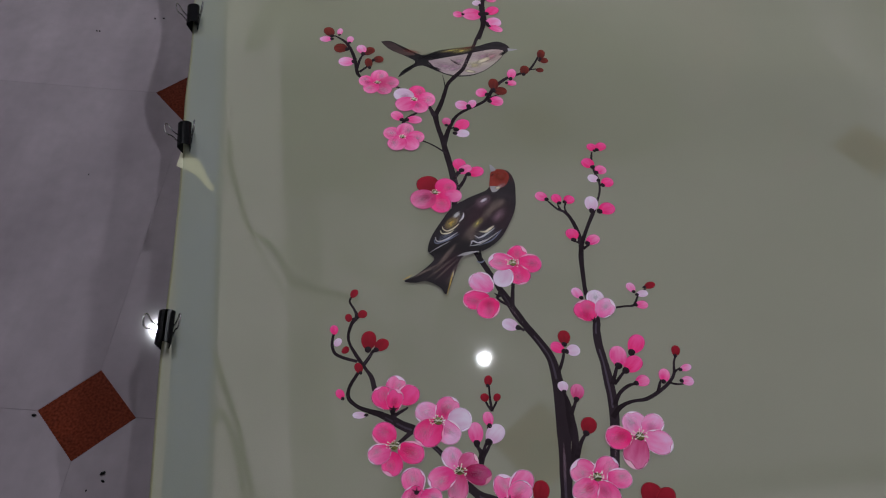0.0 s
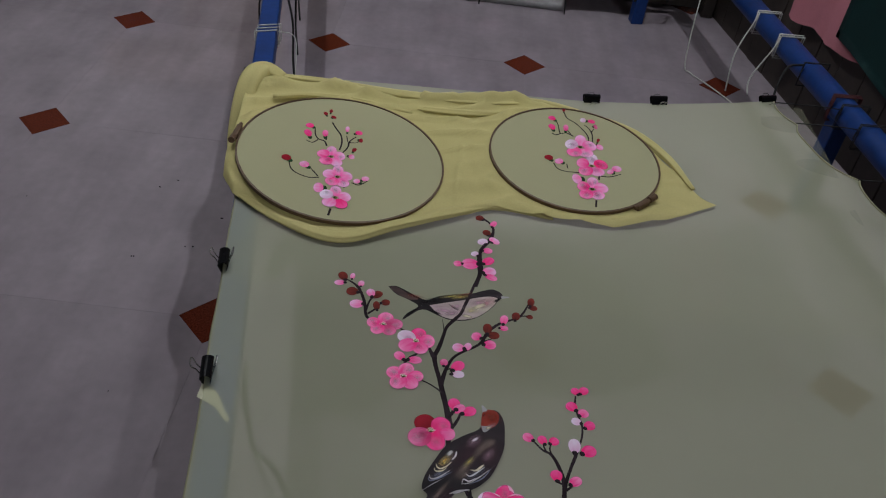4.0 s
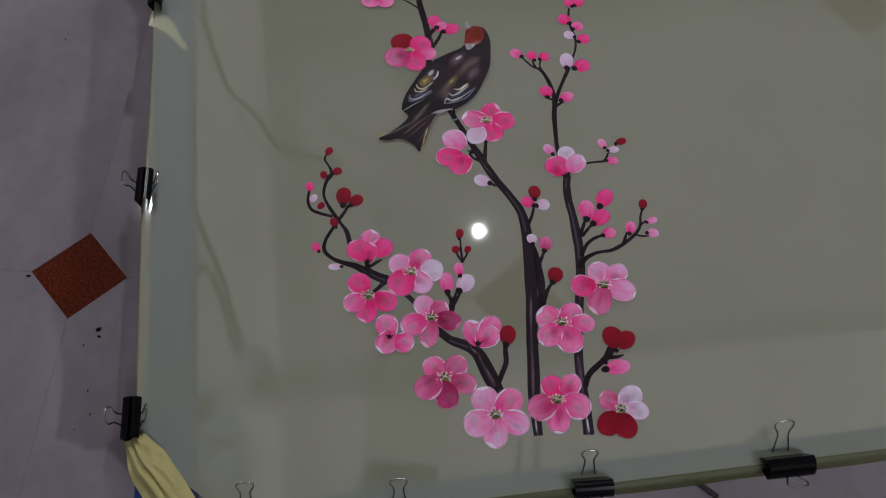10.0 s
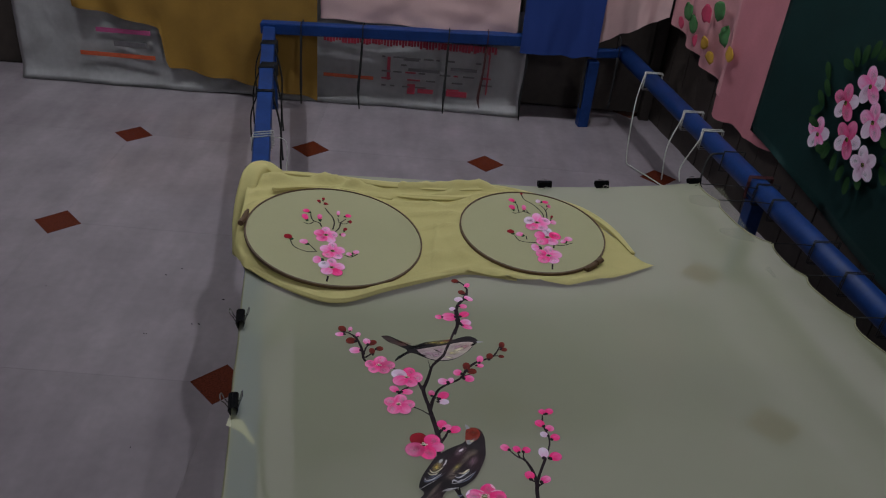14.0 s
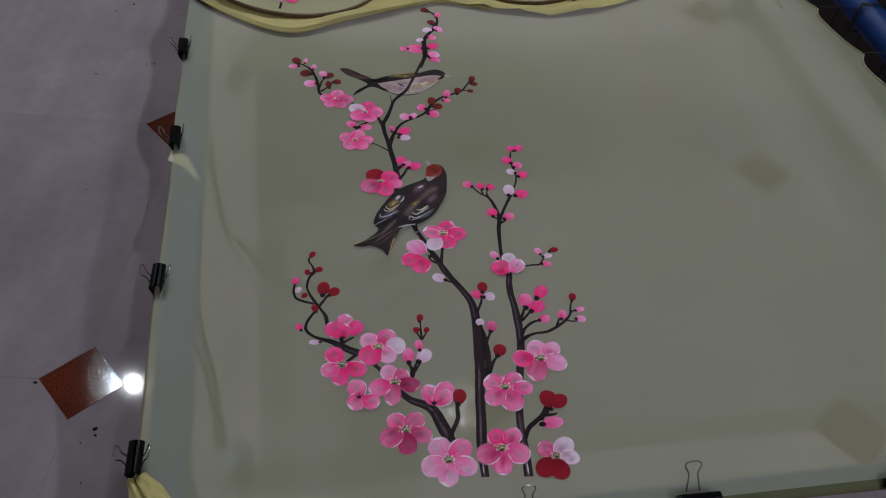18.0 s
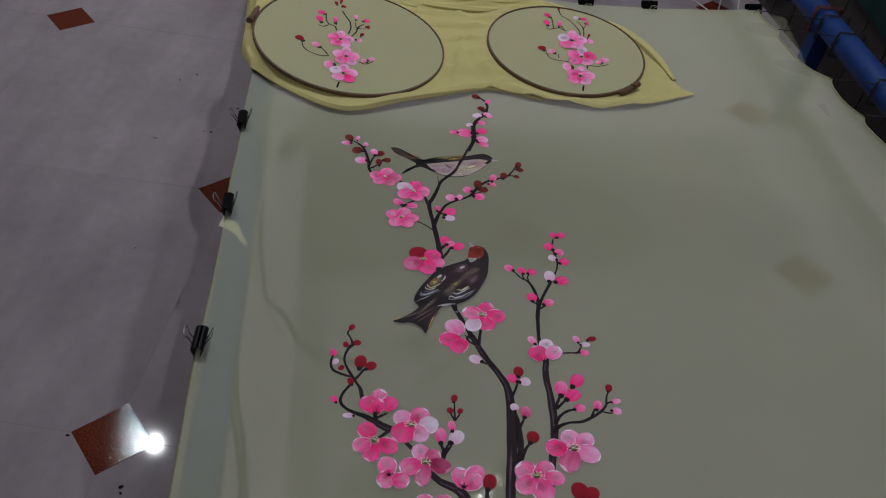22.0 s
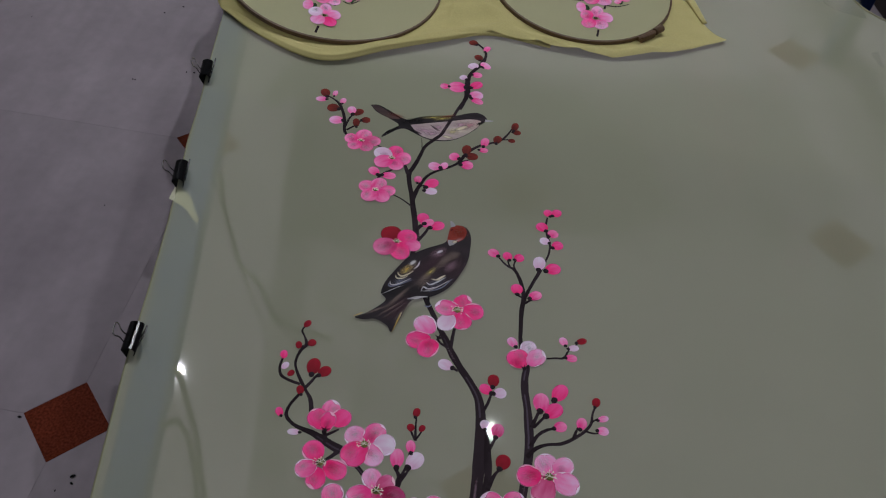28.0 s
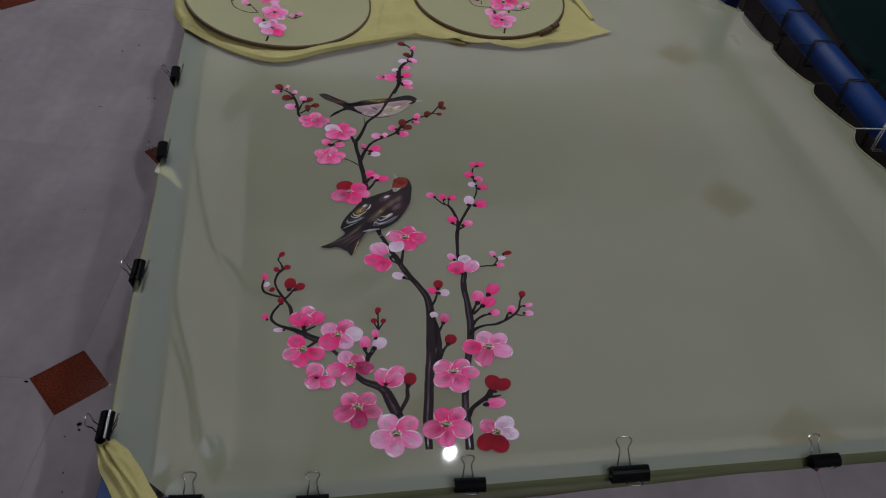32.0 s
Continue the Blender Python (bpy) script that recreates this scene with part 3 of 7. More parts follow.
def branch(parent, run, sheen=True):
    """A brushed stem: a flat ribbon of changing width with a slightly uneven edge."""
    pts = spline(run, 5)
    z = layer("stem", 0.0002, 100, 0.000004)
    bm = bmesh.new()
    rows = []
    for i, q in enumerate(pts):
        a, b = pts[max(i - 1, 0)], pts[min(i + 1, len(pts) - 1)]
        d = Vector((b[0] - a[0], b[1] - a[1], 0)).normalized()
        s = Vector((-d.y, d.x, 0))
        w = max(q[2], 0.0006) * (1 + 0.10 * noise.noise(Vector((q[0] * 90, q[1] * 90, 0))))
        c = Vector((q[0], q[1], z))
        rows.append([bm.verts.new(c + s * w), bm.verts.new(c + s * w * 0.35 + Vector((0, 0, 0.000002))), bm.verts.new(c - s * w * 0.05 + Vector((0, 0, 0.000002))), bm.verts.new(c - s * w)])
    wide = max(q[2] for q in run) > 0.0045
    for i, (a, b) in enumerate(zip(rows, rows[1:])):
        for k in range(3):
            f = bm.faces.new((a[k], a[k + 1], b[k + 1], b[k]))
            f.material_index = 1 if wide and k == 1 and noise.noise(Vector((i * 0.07, pts[0][0] * 50, 0))) > -0.05 else 0
    return part("stem", bm, [BARK, SHEEN], parent)


def blossom(parent, x, y, petals, stamens, low=0.0009):
    """Petals under a dark eye with pale stamens; without stamens a small calyx stands in their place."""
    z = layer("blossom", low, 5, 0.00025)
    zs = [z + k * 0.00004 for k in range(len(petals))]
    z += 0.00022
    bm = bmesh.new()
    size = sum(p[3] for p in petals) / len(petals)
    small = parent != painted_cloth or y > -0.28
    heart = 0.75 if small else 1.0

    def disc(cx, cy, rx, ry, h, slot, n=10):
        vs = [bm.verts.new((cx + rx * math.cos(2 * math.pi * k / n), cy + ry * math.sin(2 * math.pi * k / n), h)) for k in range(n)]
        bm.faces.new(vs).material_index = slot

    if stamens:
        disc(0, -0.03 * size, 0.36 * size * heart, 0.36 * size * heart, 0.0, 0, 14)
        for k in range(3 if stamens == 2 else 11):
            a = math.pi * (-0.25 + 1.5 * k / 10) + random.uniform(-0.2, 0.2)
            ln = size * heart * random.uniform(0.4, 0.72)
            tip = Vector((math.cos(a) * ln, math.sin(a) * ln * 0.8, 0.0001))
            side = Vector((-math.sin(a), math.cos(a), 0)) * size * 0.02
            if stamens == 1:
                vs = [bm.verts.new(v) for v in (side + Vector((0, 0, 0.00008)), -side + Vector((0, 0, 0.00008)), tip - side, tip + side)]
                bm.faces.new(vs).material_index = 2 if k % 3 else 1
                disc(tip.x, tip.y, size * 0.06 * heart, size * 0.07 * heart, 0.00014, 2, 7)
    else:
        for a in (-1.0, 0.0, 1.0):
            tip = Vector((math.sin(a), math.cos(a), 0)) * size * 0.55
            side = Vector((math.cos(a), -math.sin(a), 0)) * size * 0.13
            bm.faces.new([bm.verts.new(v) for v in (side, tip, -side)]).material_index = 0
        disc(0, 0, 0.22 * size, 0.2 * size, 0.00006, 0)
    eye = part("blossom", bm, [CENTRE if stamens else BARK, CENTRE, DOTS], parent)
    eye.location = (x, y, z)
    for (key, px, py, long, wide, turn), pz in zip(petals, zs):
        far = math.hypot(px - x, py - y)
        if far > 1e-4:
            px, py = px - (px - x) / far * 0.14 * long, py - (py - y) / far * 0.14 * long
        if parent in (hoop_a, hoop_b):
            long, wide, key = long * 0.86, wide * 0.86, {"h": "p", "p": "l", "d": "h", "l": "w" if turn > 60 else "l"}.get(key, key)
        stroke("petal", (PLAIN if small else PETALS)[key][random.randrange(4)], eye, px - x, py - y, long * 1.16, wide * 1.05, turn, pz - z)
        if key not in "rk":
            c, s = math.cos(radians(turn)), math.sin(radians(turn))
            side = random.uniform(-0.35, 0.35)
            if random.random() < 0.75:
                stroke("brush_touch", TOUCH[key + "_light"], eye, px - x + (0.22 * c - side * s) * long, py - y + (0.22 * s + side * c) * wide, long * random.uniform(0.75, 0.95), wide * random.uniform(0.6, 0.85), turn + random.uniform(-30, 30), pz - z + 0.00003)
            if random.random() < 0.30:
                stroke("brush_touch", TOUCH[key + "_deep"], eye, px - x - (0.35 * c - side * s) * long, py - y - (0.35 * s + side * c) * wide, long * random.uniform(0.65, 0.85), wide * random.uniform(0.5, 0.75), turn + random.uniform(-25, 25), pz - z + 0.000034)
    return eye


def flat_shape(bm, outline, z, slot, steps=4):
    """A filled smooth outline."""
    run = spline(list(outline) + [outline[0]], steps)[:-1]
    f = bm.faces.new([bm.verts.new((q[0], q[1], z)) for q in run])
    f.material_index = slot
    f.normal_update()
    if f.normal.z < 0:
        f.normal_flip()


branch(painted_cloth, [(-0.0241, -0.6609, 0.0043), (-0.0276, -0.6297, 0.0054), (-0.028, -0.598, 0.0058), (-0.0291, -0.5649, 0.0057), (-0.029, -0.5302, 0.0061), (-0.0301, -0.4939, 0.0068), (-0.033, -0.4592, 0.0058), (-0.0389, -0.4314, 0.005), (-0.0508, -0.4121, 0.0042), (-0.063, -0.3966, 0.0042), (-0.0748, -0.38, 0.0042), (-0.0838, -0.3643, 0.004), (-0.0915, -0.3518, 0.0034), (-0.1014, -0.3349, 0.0031), (-0.1115, -0.3183, 0.0031), (-0.1183, -0.3074, 0.0025)])
branch(painted_cloth, [(-0.0203, -0.5412, 0.0036), (-0.019, -0.5174, 0.0039), (-0.0222, -0.4932, 0.004), (-0.0244, -0.4777, 0.0026), (-0.0272, -0.4671, 0.0014)])
branch(painted_cloth, [(-0.0222, -0.4907, 0.0023), (-0.0182, -0.4803, 0.0017), (-0.0152, -0.4711, 0.0012)])
branch(painted_cloth, [(-0.018, -0.5322, 0.0025), (-0.0134, -0.5169, 0.002), (-0.0083, -0.5079, 0.0011)])
branch(painted_cloth, [(-0.0324, -0.4461, 0.0018), (-0.0278, -0.4324, 0.0015), (-0.0254, -0.4193, 0.0012)])
branch(painted_cloth, [(0.0219, -0.6574, 0.0051), (0.0195, -0.6261, 0.0047), (0.0165, -0.6052, 0.0042), (0.0151, -0.5836, 0.0043), (0.017, -0.538, 0.0044), (0.0201, -0.4957, 0.0048), (0.0197, -0.4706, 0.0049), (0.0174, -0.4514, 0.0047), (0.0145, -0.4318, 0.0044), (0.0103, -0.4119, 0.0042), (0.0089, -0.3947, 0.0042), (0.0093, -0.3783, 0.0037), (0.0007, -0.3501, 0.0025), (-0.0013, -0.3264, 0.0025), (-0.0022, -0.3034, 0.0029), (-0.0013, -0.2859, 0.0029), (-0.0036, -0.2701, 0.0023), (-0.0099, -0.2528, 0.0023), (-0.017, -0.2419, 0.002), (-0.0268, -0.2371, 0.0013), (-0.038, -0.2256, 0.001)])
branch(painted_cloth, [(-0.0022, -0.2994, 0.0029), (0.0007, -0.281, 0.0023), (0.0076, -0.2592, 0.002), (0.0145, -0.2403, 0.0023), (0.0202, -0.2236, 0.0013), (0.0247, -0.2059, 0.0013), (0.0246, -0.1893, 0.0014), (0.0202, -0.1756, 0.0014), (0.0179, -0.1596, 0.0014), (0.019, -0.1448, 0.001)])
branch(painted_cloth, [(0.0005, -0.2913, 0.0019), (0.0057, -0.2868, 0.0013), (0.0109, -0.2823, 0.001)])
branch(painted_cloth, [(-0.0025, -0.2837, 0.0016), (-0.0076, -0.2818, 0.0013), (-0.0121, -0.2799, 0.001)])
branch(painted_cloth, [(-0.015, -0.2434, 0.0013), (-0.0176, -0.2353, 0.001), (-0.0162, -0.2275, 0.001)])
branch(painted_cloth, [(-0.0222, -0.2391, 0.0013), (-0.0248, -0.2327, 0.001), (-0.0261, -0.2269, 0.0007)])
branch(painted_cloth, [(0.0218, -0.3671, 0.0012), (0.0403, -0.3624, 0.0012), (0.0508, -0.3599, 0.0015), (0.0563, -0.3484, 0.0009), (0.0656, -0.3378, 0.0009)])
branch(painted_cloth, [(0.0186, -0.4896, 0.0026), (0.0269, -0.4782, 0.0023), (0.0386, -0.4714, 0.0017), (0.0532, -0.4676, 0.002), (0.0657, -0.4594, 0.002), (0.0774, -0.4486, 0.0018), (0.084, -0.4381, 0.0015), (0.0855, -0.4253, 0.0012), (0.0886, -0.4155, 0.0009)])
branch(painted_cloth, [(0.0657, -0.4594, 0.0018), (0.0679, -0.452, 0.0015), (0.0701, -0.4453, 0.0009)])
branch(painted_cloth, [(0.0781, -0.4479, 0.0012), (0.0861, -0.4491, 0.0012), (0.0944, -0.4477, 0.0006)])
branch(painted_cloth, [(0.0847, -0.436, 0.0012), (0.0898, -0.4316, 0.0009), (0.094, -0.4298, 0.0006)])
branch(painted_cloth, [(0.0212, -0.4768, 0.0023), (0.0274, -0.4635, 0.002), (0.0364, -0.4549, 0.0018), (0.0465, -0.4507, 0.0012)])
branch(painted_cloth, [(0.0208, -0.4543, 0.0023), (0.0254, -0.4401, 0.0018), (0.0287, -0.4292, 0.0012)])
branch(painted_cloth, [(0.0231, -0.4541, 0.0018), (0.0317, -0.4422, 0.0015), (0.0379, -0.435, 0.0009)])
branch(painted_cloth, [(0.0199, -0.6129, 0.0029), (0.0246, -0.6003, 0.0027), (0.0334, -0.5909, 0.0027), (0.0418, -0.5826, 0.0035), (0.0471, -0.5733, 0.0038), (0.0516, -0.5684, 0.0022)])
branch(painted_cloth, [(0.0434, -0.5824, 0.0022), (0.0509, -0.5818, 0.0016), (0.0585, -0.579, 0.0008)])
branch(painted_cloth, [(0.039, -0.5861, 0.0019), (0.043, -0.5901, 0.0016), (0.0481, -0.5941, 0.0008)])
branch(painted_cloth, [(-0.0571, -0.6227, 0.0026), (-0.065, -0.6144, 0.0068), (-0.0721, -0.6016, 0.0068), (-0.0788, -0.589, 0.0063), (-0.0865, -0.5814, 0.0058), (-0.0968, -0.5778, 0.0051), (-0.1076, -0.5742, 0.0043), (-0.1188, -0.5655, 0.0037), (-0.1303, -0.5534, 0.003), (-0.1439, -0.5376, 0.0025), (-0.1556, -0.5279, 0.0025), (-0.1675, -0.5181, 0.0044), (-0.18, -0.5138, 0.005), (-0.1916, -0.5087, 0.0044), (-0.2033, -0.5036, 0.0033), (-0.2148, -0.5009, 0.0025), (-0.2264, -0.4969, 0.0019), (-0.2353, -0.4889, 0.002), (-0.2356, -0.4776, 0.0017), (-0.2304, -0.4649, 0.0017), (-0.2259, -0.4553, 0.002), (-0.2198, -0.4435, 0.0017), (-0.2176, -0.4373, 0.0012)])
branch(painted_cloth, [(-0.211, -0.4798, 0.0025), (-0.2155, -0.4661, 0.0023), (-0.2215, -0.4582, 0.0017), (-0.2297, -0.4477, 0.002), (-0.2396, -0.4333, 0.0014), (-0.2434, -0.4221, 0.0015), (-0.2417, -0.4081, 0.0018), (-0.2374, -0.3993, 0.0021), (-0.2416, -0.3898, 0.0012), (-0.2468, -0.3817, 0.0012), (-0.2443, -0.3735, 0.0009)])
branch(painted_cloth, [(-0.2312, -0.4498, 0.0017), (-0.2442, -0.4471, 0.0017), (-0.254, -0.4427, 0.0017), (-0.2584, -0.4323, 0.0014), (-0.2579, -0.4186, 0.0012)])
branch(painted_cloth, [(-0.2373, -0.4007, 0.0018), (-0.2418, -0.4025, 0.0012), (-0.2452, -0.4035, 0.0009)])
branch(painted_cloth, [(-0.2373, -0.4007, 0.0018), (-0.2341, -0.3975, 0.0012), (-0.2314, -0.3952, 0.0009)])
branch(painted_cloth, [(-0.2185, -0.44, 0.0012), (-0.2155, -0.4357, 0.0017), (-0.21, -0.4325, 0.0009)])
branch(painted_cloth, [(-0.188, -0.5114, 0.0022), (-0.1911, -0.5031, 0.0025), (-0.1941, -0.4959, 0.0019)])
branch(painted_cloth, [(-0.1889, -0.5029, 0.0017), (-0.1827, -0.498, 0.0014), (-0.178, -0.4945, 0.0008)])
branch(painted_cloth, [(-0.173, -0.5186, 0.0025), (-0.1799, -0.5264, 0.0019), (-0.1869, -0.533, 0.0014)])
branch(painted_cloth, [(-0.0978, -0.4924, 0.0017), (-0.1001, -0.4781, 0.0011), (-0.1012, -0.4654, 0.0009)])
branch(painted_cloth, [(-0.0989, -0.4912, 0.0011), (-0.1026, -0.4853, 0.0011), (-0.1051, -0.4804, 0.0009)])
branch(painted_cloth, [(-0.0978, -0.4911, 0.0011), (-0.0947, -0.4846, 0.0011), (-0.0927, -0.4787, 0.0009)])
branch(painted_cloth, [(-0.1164, -0.5608, 0.0019), (-0.1091, -0.5463, 0.0038), (-0.1069, -0.5356, 0.0025), (-0.1129, -0.5254, 0.0014)])
branch(painted_cloth, [(-0.1075, -0.5439, 0.0022), (-0.1049, -0.5319, 0.0016), (-0.1016, -0.5185, 0.0011), (-0.1017, -0.5039, 0.0008)])
branch(painted_cloth, [(-0.1071, -0.5415, 0.0019), (-0.1026, -0.5329, 0.0016), (-0.0986, -0.5242, 0.0011)])
branch(painted_cloth, [(-0.0633, -0.6211, 0.0023), (-0.0584, -0.6069, 0.0024), (-0.0539, -0.5936, 0.0026), (-0.0546, -0.5827, 0.0024), (-0.0547, -0.5749, 0.0019)])
branch(painted_cloth, [(-0.0875, -0.5831, 0.0019), (-0.0899, -0.5767, 0.0013), (-0.0928, -0.5702, 0.0008)])
branch(painted_cloth, [(-0.0844, -0.5818, 0.0019), (-0.0825, -0.5761, 0.0013), (-0.0794, -0.5708, 0.0008)])
branch(painted_cloth, [(-0.1443, -0.253, 0.0026), (-0.1437, -0.2196, 0.0039), (-0.147, -0.2028, 0.004), (-0.1511, -0.1856, 0.0037), (-0.1567, -0.1655, 0.0037), (-0.1633, -0.1413, 0.0031), (-0.1691, -0.1229, 0.0031), (-0.1729, -0.1039, 0.0035), (-0.1699, -0.0927, 0.0032), (-0.1664, -0.0783, 0.0029), (-0.1636, -0.0627, 0.0025), (-0.1607, -0.0467, 0.0025), (-0.1533, -0.0332, 0.0029), (-0.1422, -0.0157, 0.0026), (-0.1369, 0.0035, 0.0026), (-0.1315, 0.0233, 0.0023), (-0.126, 0.0457, 0.0023), (-0.1189, 0.0737, 0.0023), (-0.1209, 0.0965, 0.0024), (-0.1223, 0.1236, 0.002)])
branch(painted_cloth, [(-0.1235, 0.0459, 0.003), (-0.1176, 0.0751, 0.0034), (-0.1163, 0.0885, 0.0035), (-0.1186, 0.107, 0.0031), (-0.1192, 0.129, 0.0031), (-0.1126, 0.1467, 0.0031), (-0.1048, 0.1621, 0.0036), (-0.0999, 0.1861, 0.0023), (-0.1048, 0.2034, 0.0019), (-0.118, 0.2168, 0.0019)])
branch(painted_cloth, [(-0.1742, -0.1051, 0.0032), (-0.1837, -0.0863, 0.0021), (-0.1966, -0.0736, 0.0014), (-0.2152, -0.0635, 0.0014), (-0.2339, -0.0553, 0.0014), (-0.2499, -0.053, 0.0018), (-0.2669, -0.0487, 0.0014), (-0.2765, -0.0403, 0.0022), (-0.2832, -0.013, 0.0022), (-0.2952, 0.0133, 0.0022), (-0.3079, 0.0254, 0.0015), (-0.3198, 0.0308, 0.0011)])
branch(painted_cloth, [(-0.2747, -0.0369, 0.0018), (-0.2644, -0.0238, 0.0015), (-0.2584, -0.0111, 0.0011)])
branch(painted_cloth, [(-0.2783, -0.0309, 0.0018), (-0.2761, -0.0111, 0.0015), (-0.2702, 0.0029, 0.0011)])
branch(painted_cloth, [(-0.1567, -0.1655, 0.0014), (-0.1743, -0.1536, 0.001), (-0.1918, -0.1462, 0.001)])
branch(painted_cloth, [(-0.2128, -0.122, 0.0017), (-0.2053, -0.1105, 0.0021), (-0.1962, -0.1016, 0.0014)])
branch(painted_cloth, [(-0.16, -0.153, 0.0031), (-0.1563, -0.1282, 0.0028), (-0.1483, -0.1041, 0.0021), (-0.1354, -0.0898, 0.0021), (-0.1194, -0.078, 0.0021), (-0.1096, -0.0667, 0.0022), (-0.1005, -0.045, 0.0026), (-0.086, -0.0274, 0.0022), (-0.0712, -0.0181, 0.0019), (-0.0562, -0.0077, 0.0019), (-0.0478, 0.0076, 0.0015), (-0.0422, 0.0228, 0.0011)])
branch(painted_cloth, [(-0.054, -0.0063, 0.0011), (-0.0465, -0.0043, 0.0011), (-0.0405, -0.0047, 0.0008)])
branch(painted_cloth, [(-0.1544, -0.1242, 0.0017), (-0.1476, -0.1215, 0.001), (-0.1422, -0.1171, 0.0007)])
branch(painted_cloth, [(-0.1096, -0.0677, 0.0018), (-0.1024, -0.0628, 0.0014), (-0.0953, -0.0579, 0.0007)])
branch(painted_cloth, [(-0.1441, -0.2256, 0.0026), (-0.135, -0.2076, 0.002), (-0.1308, -0.1932, 0.0013)])
branch(painted_cloth, [(-0.1463, -0.2053, 0.0023), (-0.1407, -0.1943, 0.0017), (-0.137, -0.1868, 0.001)])
branch(painted_cloth, [(-0.0779, -0.3764, 0.0024), (-0.0779, -0.3604, 0.0021), (-0.0772, -0.344, 0.0018)])
branch(painted_cloth, [(-0.0809, -0.3719, 0.0021), (-0.0892, -0.3684, 0.0015), (-0.0952, -0.3627, 0.0012)])
branch(painted_cloth, [(-0.0658, -0.4011, 0.0015), (-0.0715, -0.3976, 0.0015), (-0.0774, -0.3967, 0.0009)])
blossom(painted_cloth, -0.1485, -0.5061, [("l", -0.1603, -0.4985, 0.0107, 0.0110, 147), ("p", -0.1400, -0.4917, 0.0114, 0.0110, 59), ("w", -0.1269, -0.5030, 0.0100, 0.0116, 9), ("l", -0.1377, -0.5174, 0.0114, 0.0112, -46), ("h", -0.1574, -0.5197, 0.0131, 0.0132, -123)], 1)
blossom(painted_cloth, -0.1880, -0.5337, [("h", -0.1985, -0.5220, 0.0105, 0.0109, 132), ("h", -0.1705, -0.5393, 0.0112, 0.0105, -18), ("h", -0.1882, -0.5525, 0.0102, 0.0097, -91), ("p", -0.2017, -0.5431, 0.0098, 0.0096, -145)], 1)
blossom(painted_cloth, -0.1266, -0.5530, [("l", -0.1339, -0.5409, 0.0102, 0.0097, 121), ("d", -0.1184, -0.5436, 0.0087, 0.0086, 49), ("m", -0.1086, -0.5556, 0.0112, 0.0097, -8), ("d", -0.1276, -0.5708, 0.0132, 0.0090, -93), ("p", -0.1437, -0.5619, 0.0116, 0.0109, -152)], 1)
blossom(painted_cloth, -0.1645, -0.5761, [("p", -0.1682, -0.5640, 0.0109, 0.0107, 108), ("p", -0.1671, -0.5825, 0.0103, 0.0102, -112), ("p", -0.1498, -0.5805, 0.0086, 0.0101, -16)], 0)
blossom(painted_cloth, -0.1109, -0.6111, [("p", -0.1213, -0.6023, 0.0104, 0.0105, 140), ("d", -0.1005, -0.6001, 0.0108, 0.0104, 47), ("d", -0.0919, -0.6165, 0.0109, 0.0097, -16), ("m", -0.1083, -0.6298, 0.0118, 0.0109, -82), ("d", -0.1268, -0.6229, 0.0118, 0.0115, -143)], 1)
blossom(painted_cloth, -0.0633, -0.6438, [("l", -0.0734, -0.6302, 0.0117, 0.0122, 126), ("p", -0.0502, -0.6305, 0.0127, 0.0115, 46), ("l", -0.0439, -0.6504, 0.0117, 0.0114, -19), ("l", -0.0634, -0.6619, 0.0128, 0.0110, -90), ("l", -0.0798, -0.6532, 0.0123, 0.0124, -150)], 1)
blossom(painted_cloth, -0.0808, -0.5776, [("p", -0.0855, -0.5650, 0.0120, 0.0100, 111), ("p", -0.0696, -0.5592, 0.0119, 0.0102, 58), ("p", -0.0709, -0.5689, 0.0111, 0.0103, 41)], 0)
blossom(painted_cloth, -0.1916, -0.4988, [("p", -0.1913, -0.4735, 0.0108, 0.0096, 89), ("h", -0.2024, -0.4860, 0.0111, 0.0109, 131), ("h", -0.1781, -0.4813, 0.0101, 0.0102, 52), ("h", -0.1911, -0.4869, 0.0100, 0.0079, 88)], 0)
blossom(painted_cloth, 0.0427, -0.5072, [("l", 0.0388, -0.4940, 0.0114, 0.0119, 107), ("l", 0.0569, -0.4937, 0.0111, 0.0098, 44), ("l", 0.0614, -0.5122, 0.0126, 0.0120, -15), ("d", 0.0374, -0.5257, 0.0145, 0.0120, -106), ("h", 0.0207, -0.5103, 0.0113, 0.0116, -172)], 1)
blossom(painted_cloth, -0.0002, -0.5494, [("p", -0.0132, -0.5458, 0.0117, 0.0126, 165), ("p", 0.0093, -0.5398, 0.0114, 0.0103, 45), ("p", 0.0216, -0.5493, 0.0103, 0.0093, 1), ("p", 0.0075, -0.5681, 0.0127, 0.0131, -68), ("p", -0.0123, -0.5641, 0.0121, 0.0111, -130)], 1)
blossom(painted_cloth, -0.0064, -0.6265, [("h", -0.0109, -0.6138, 0.0098, 0.0108, 109), ("p", 0.0069, -0.6113, 0.0103, 0.0092, 49), ("p", 0.0126, -0.6318, 0.0123, 0.0123, -15), ("p", -0.0057, -0.6460, 0.0120, 0.0108, -88), ("d", -0.0219, -0.6355, 0.0123, 0.0119, -150)], 1)
blossom(painted_cloth, 0.0533, -0.6312, [("d", 0.0413, -0.6244, 0.0087, 0.0096, 150), ("w", 0.0623, -0.6201, 0.0119, 0.0102, 51), ("w", 0.0687, -0.6326, 0.0096, 0.0084, -5), ("r", 0.0402, -0.6470, 0.0114, 0.0101, -130), ("r", 0.0559, -0.6488, 0.0103, 0.0106, -82)], 1)
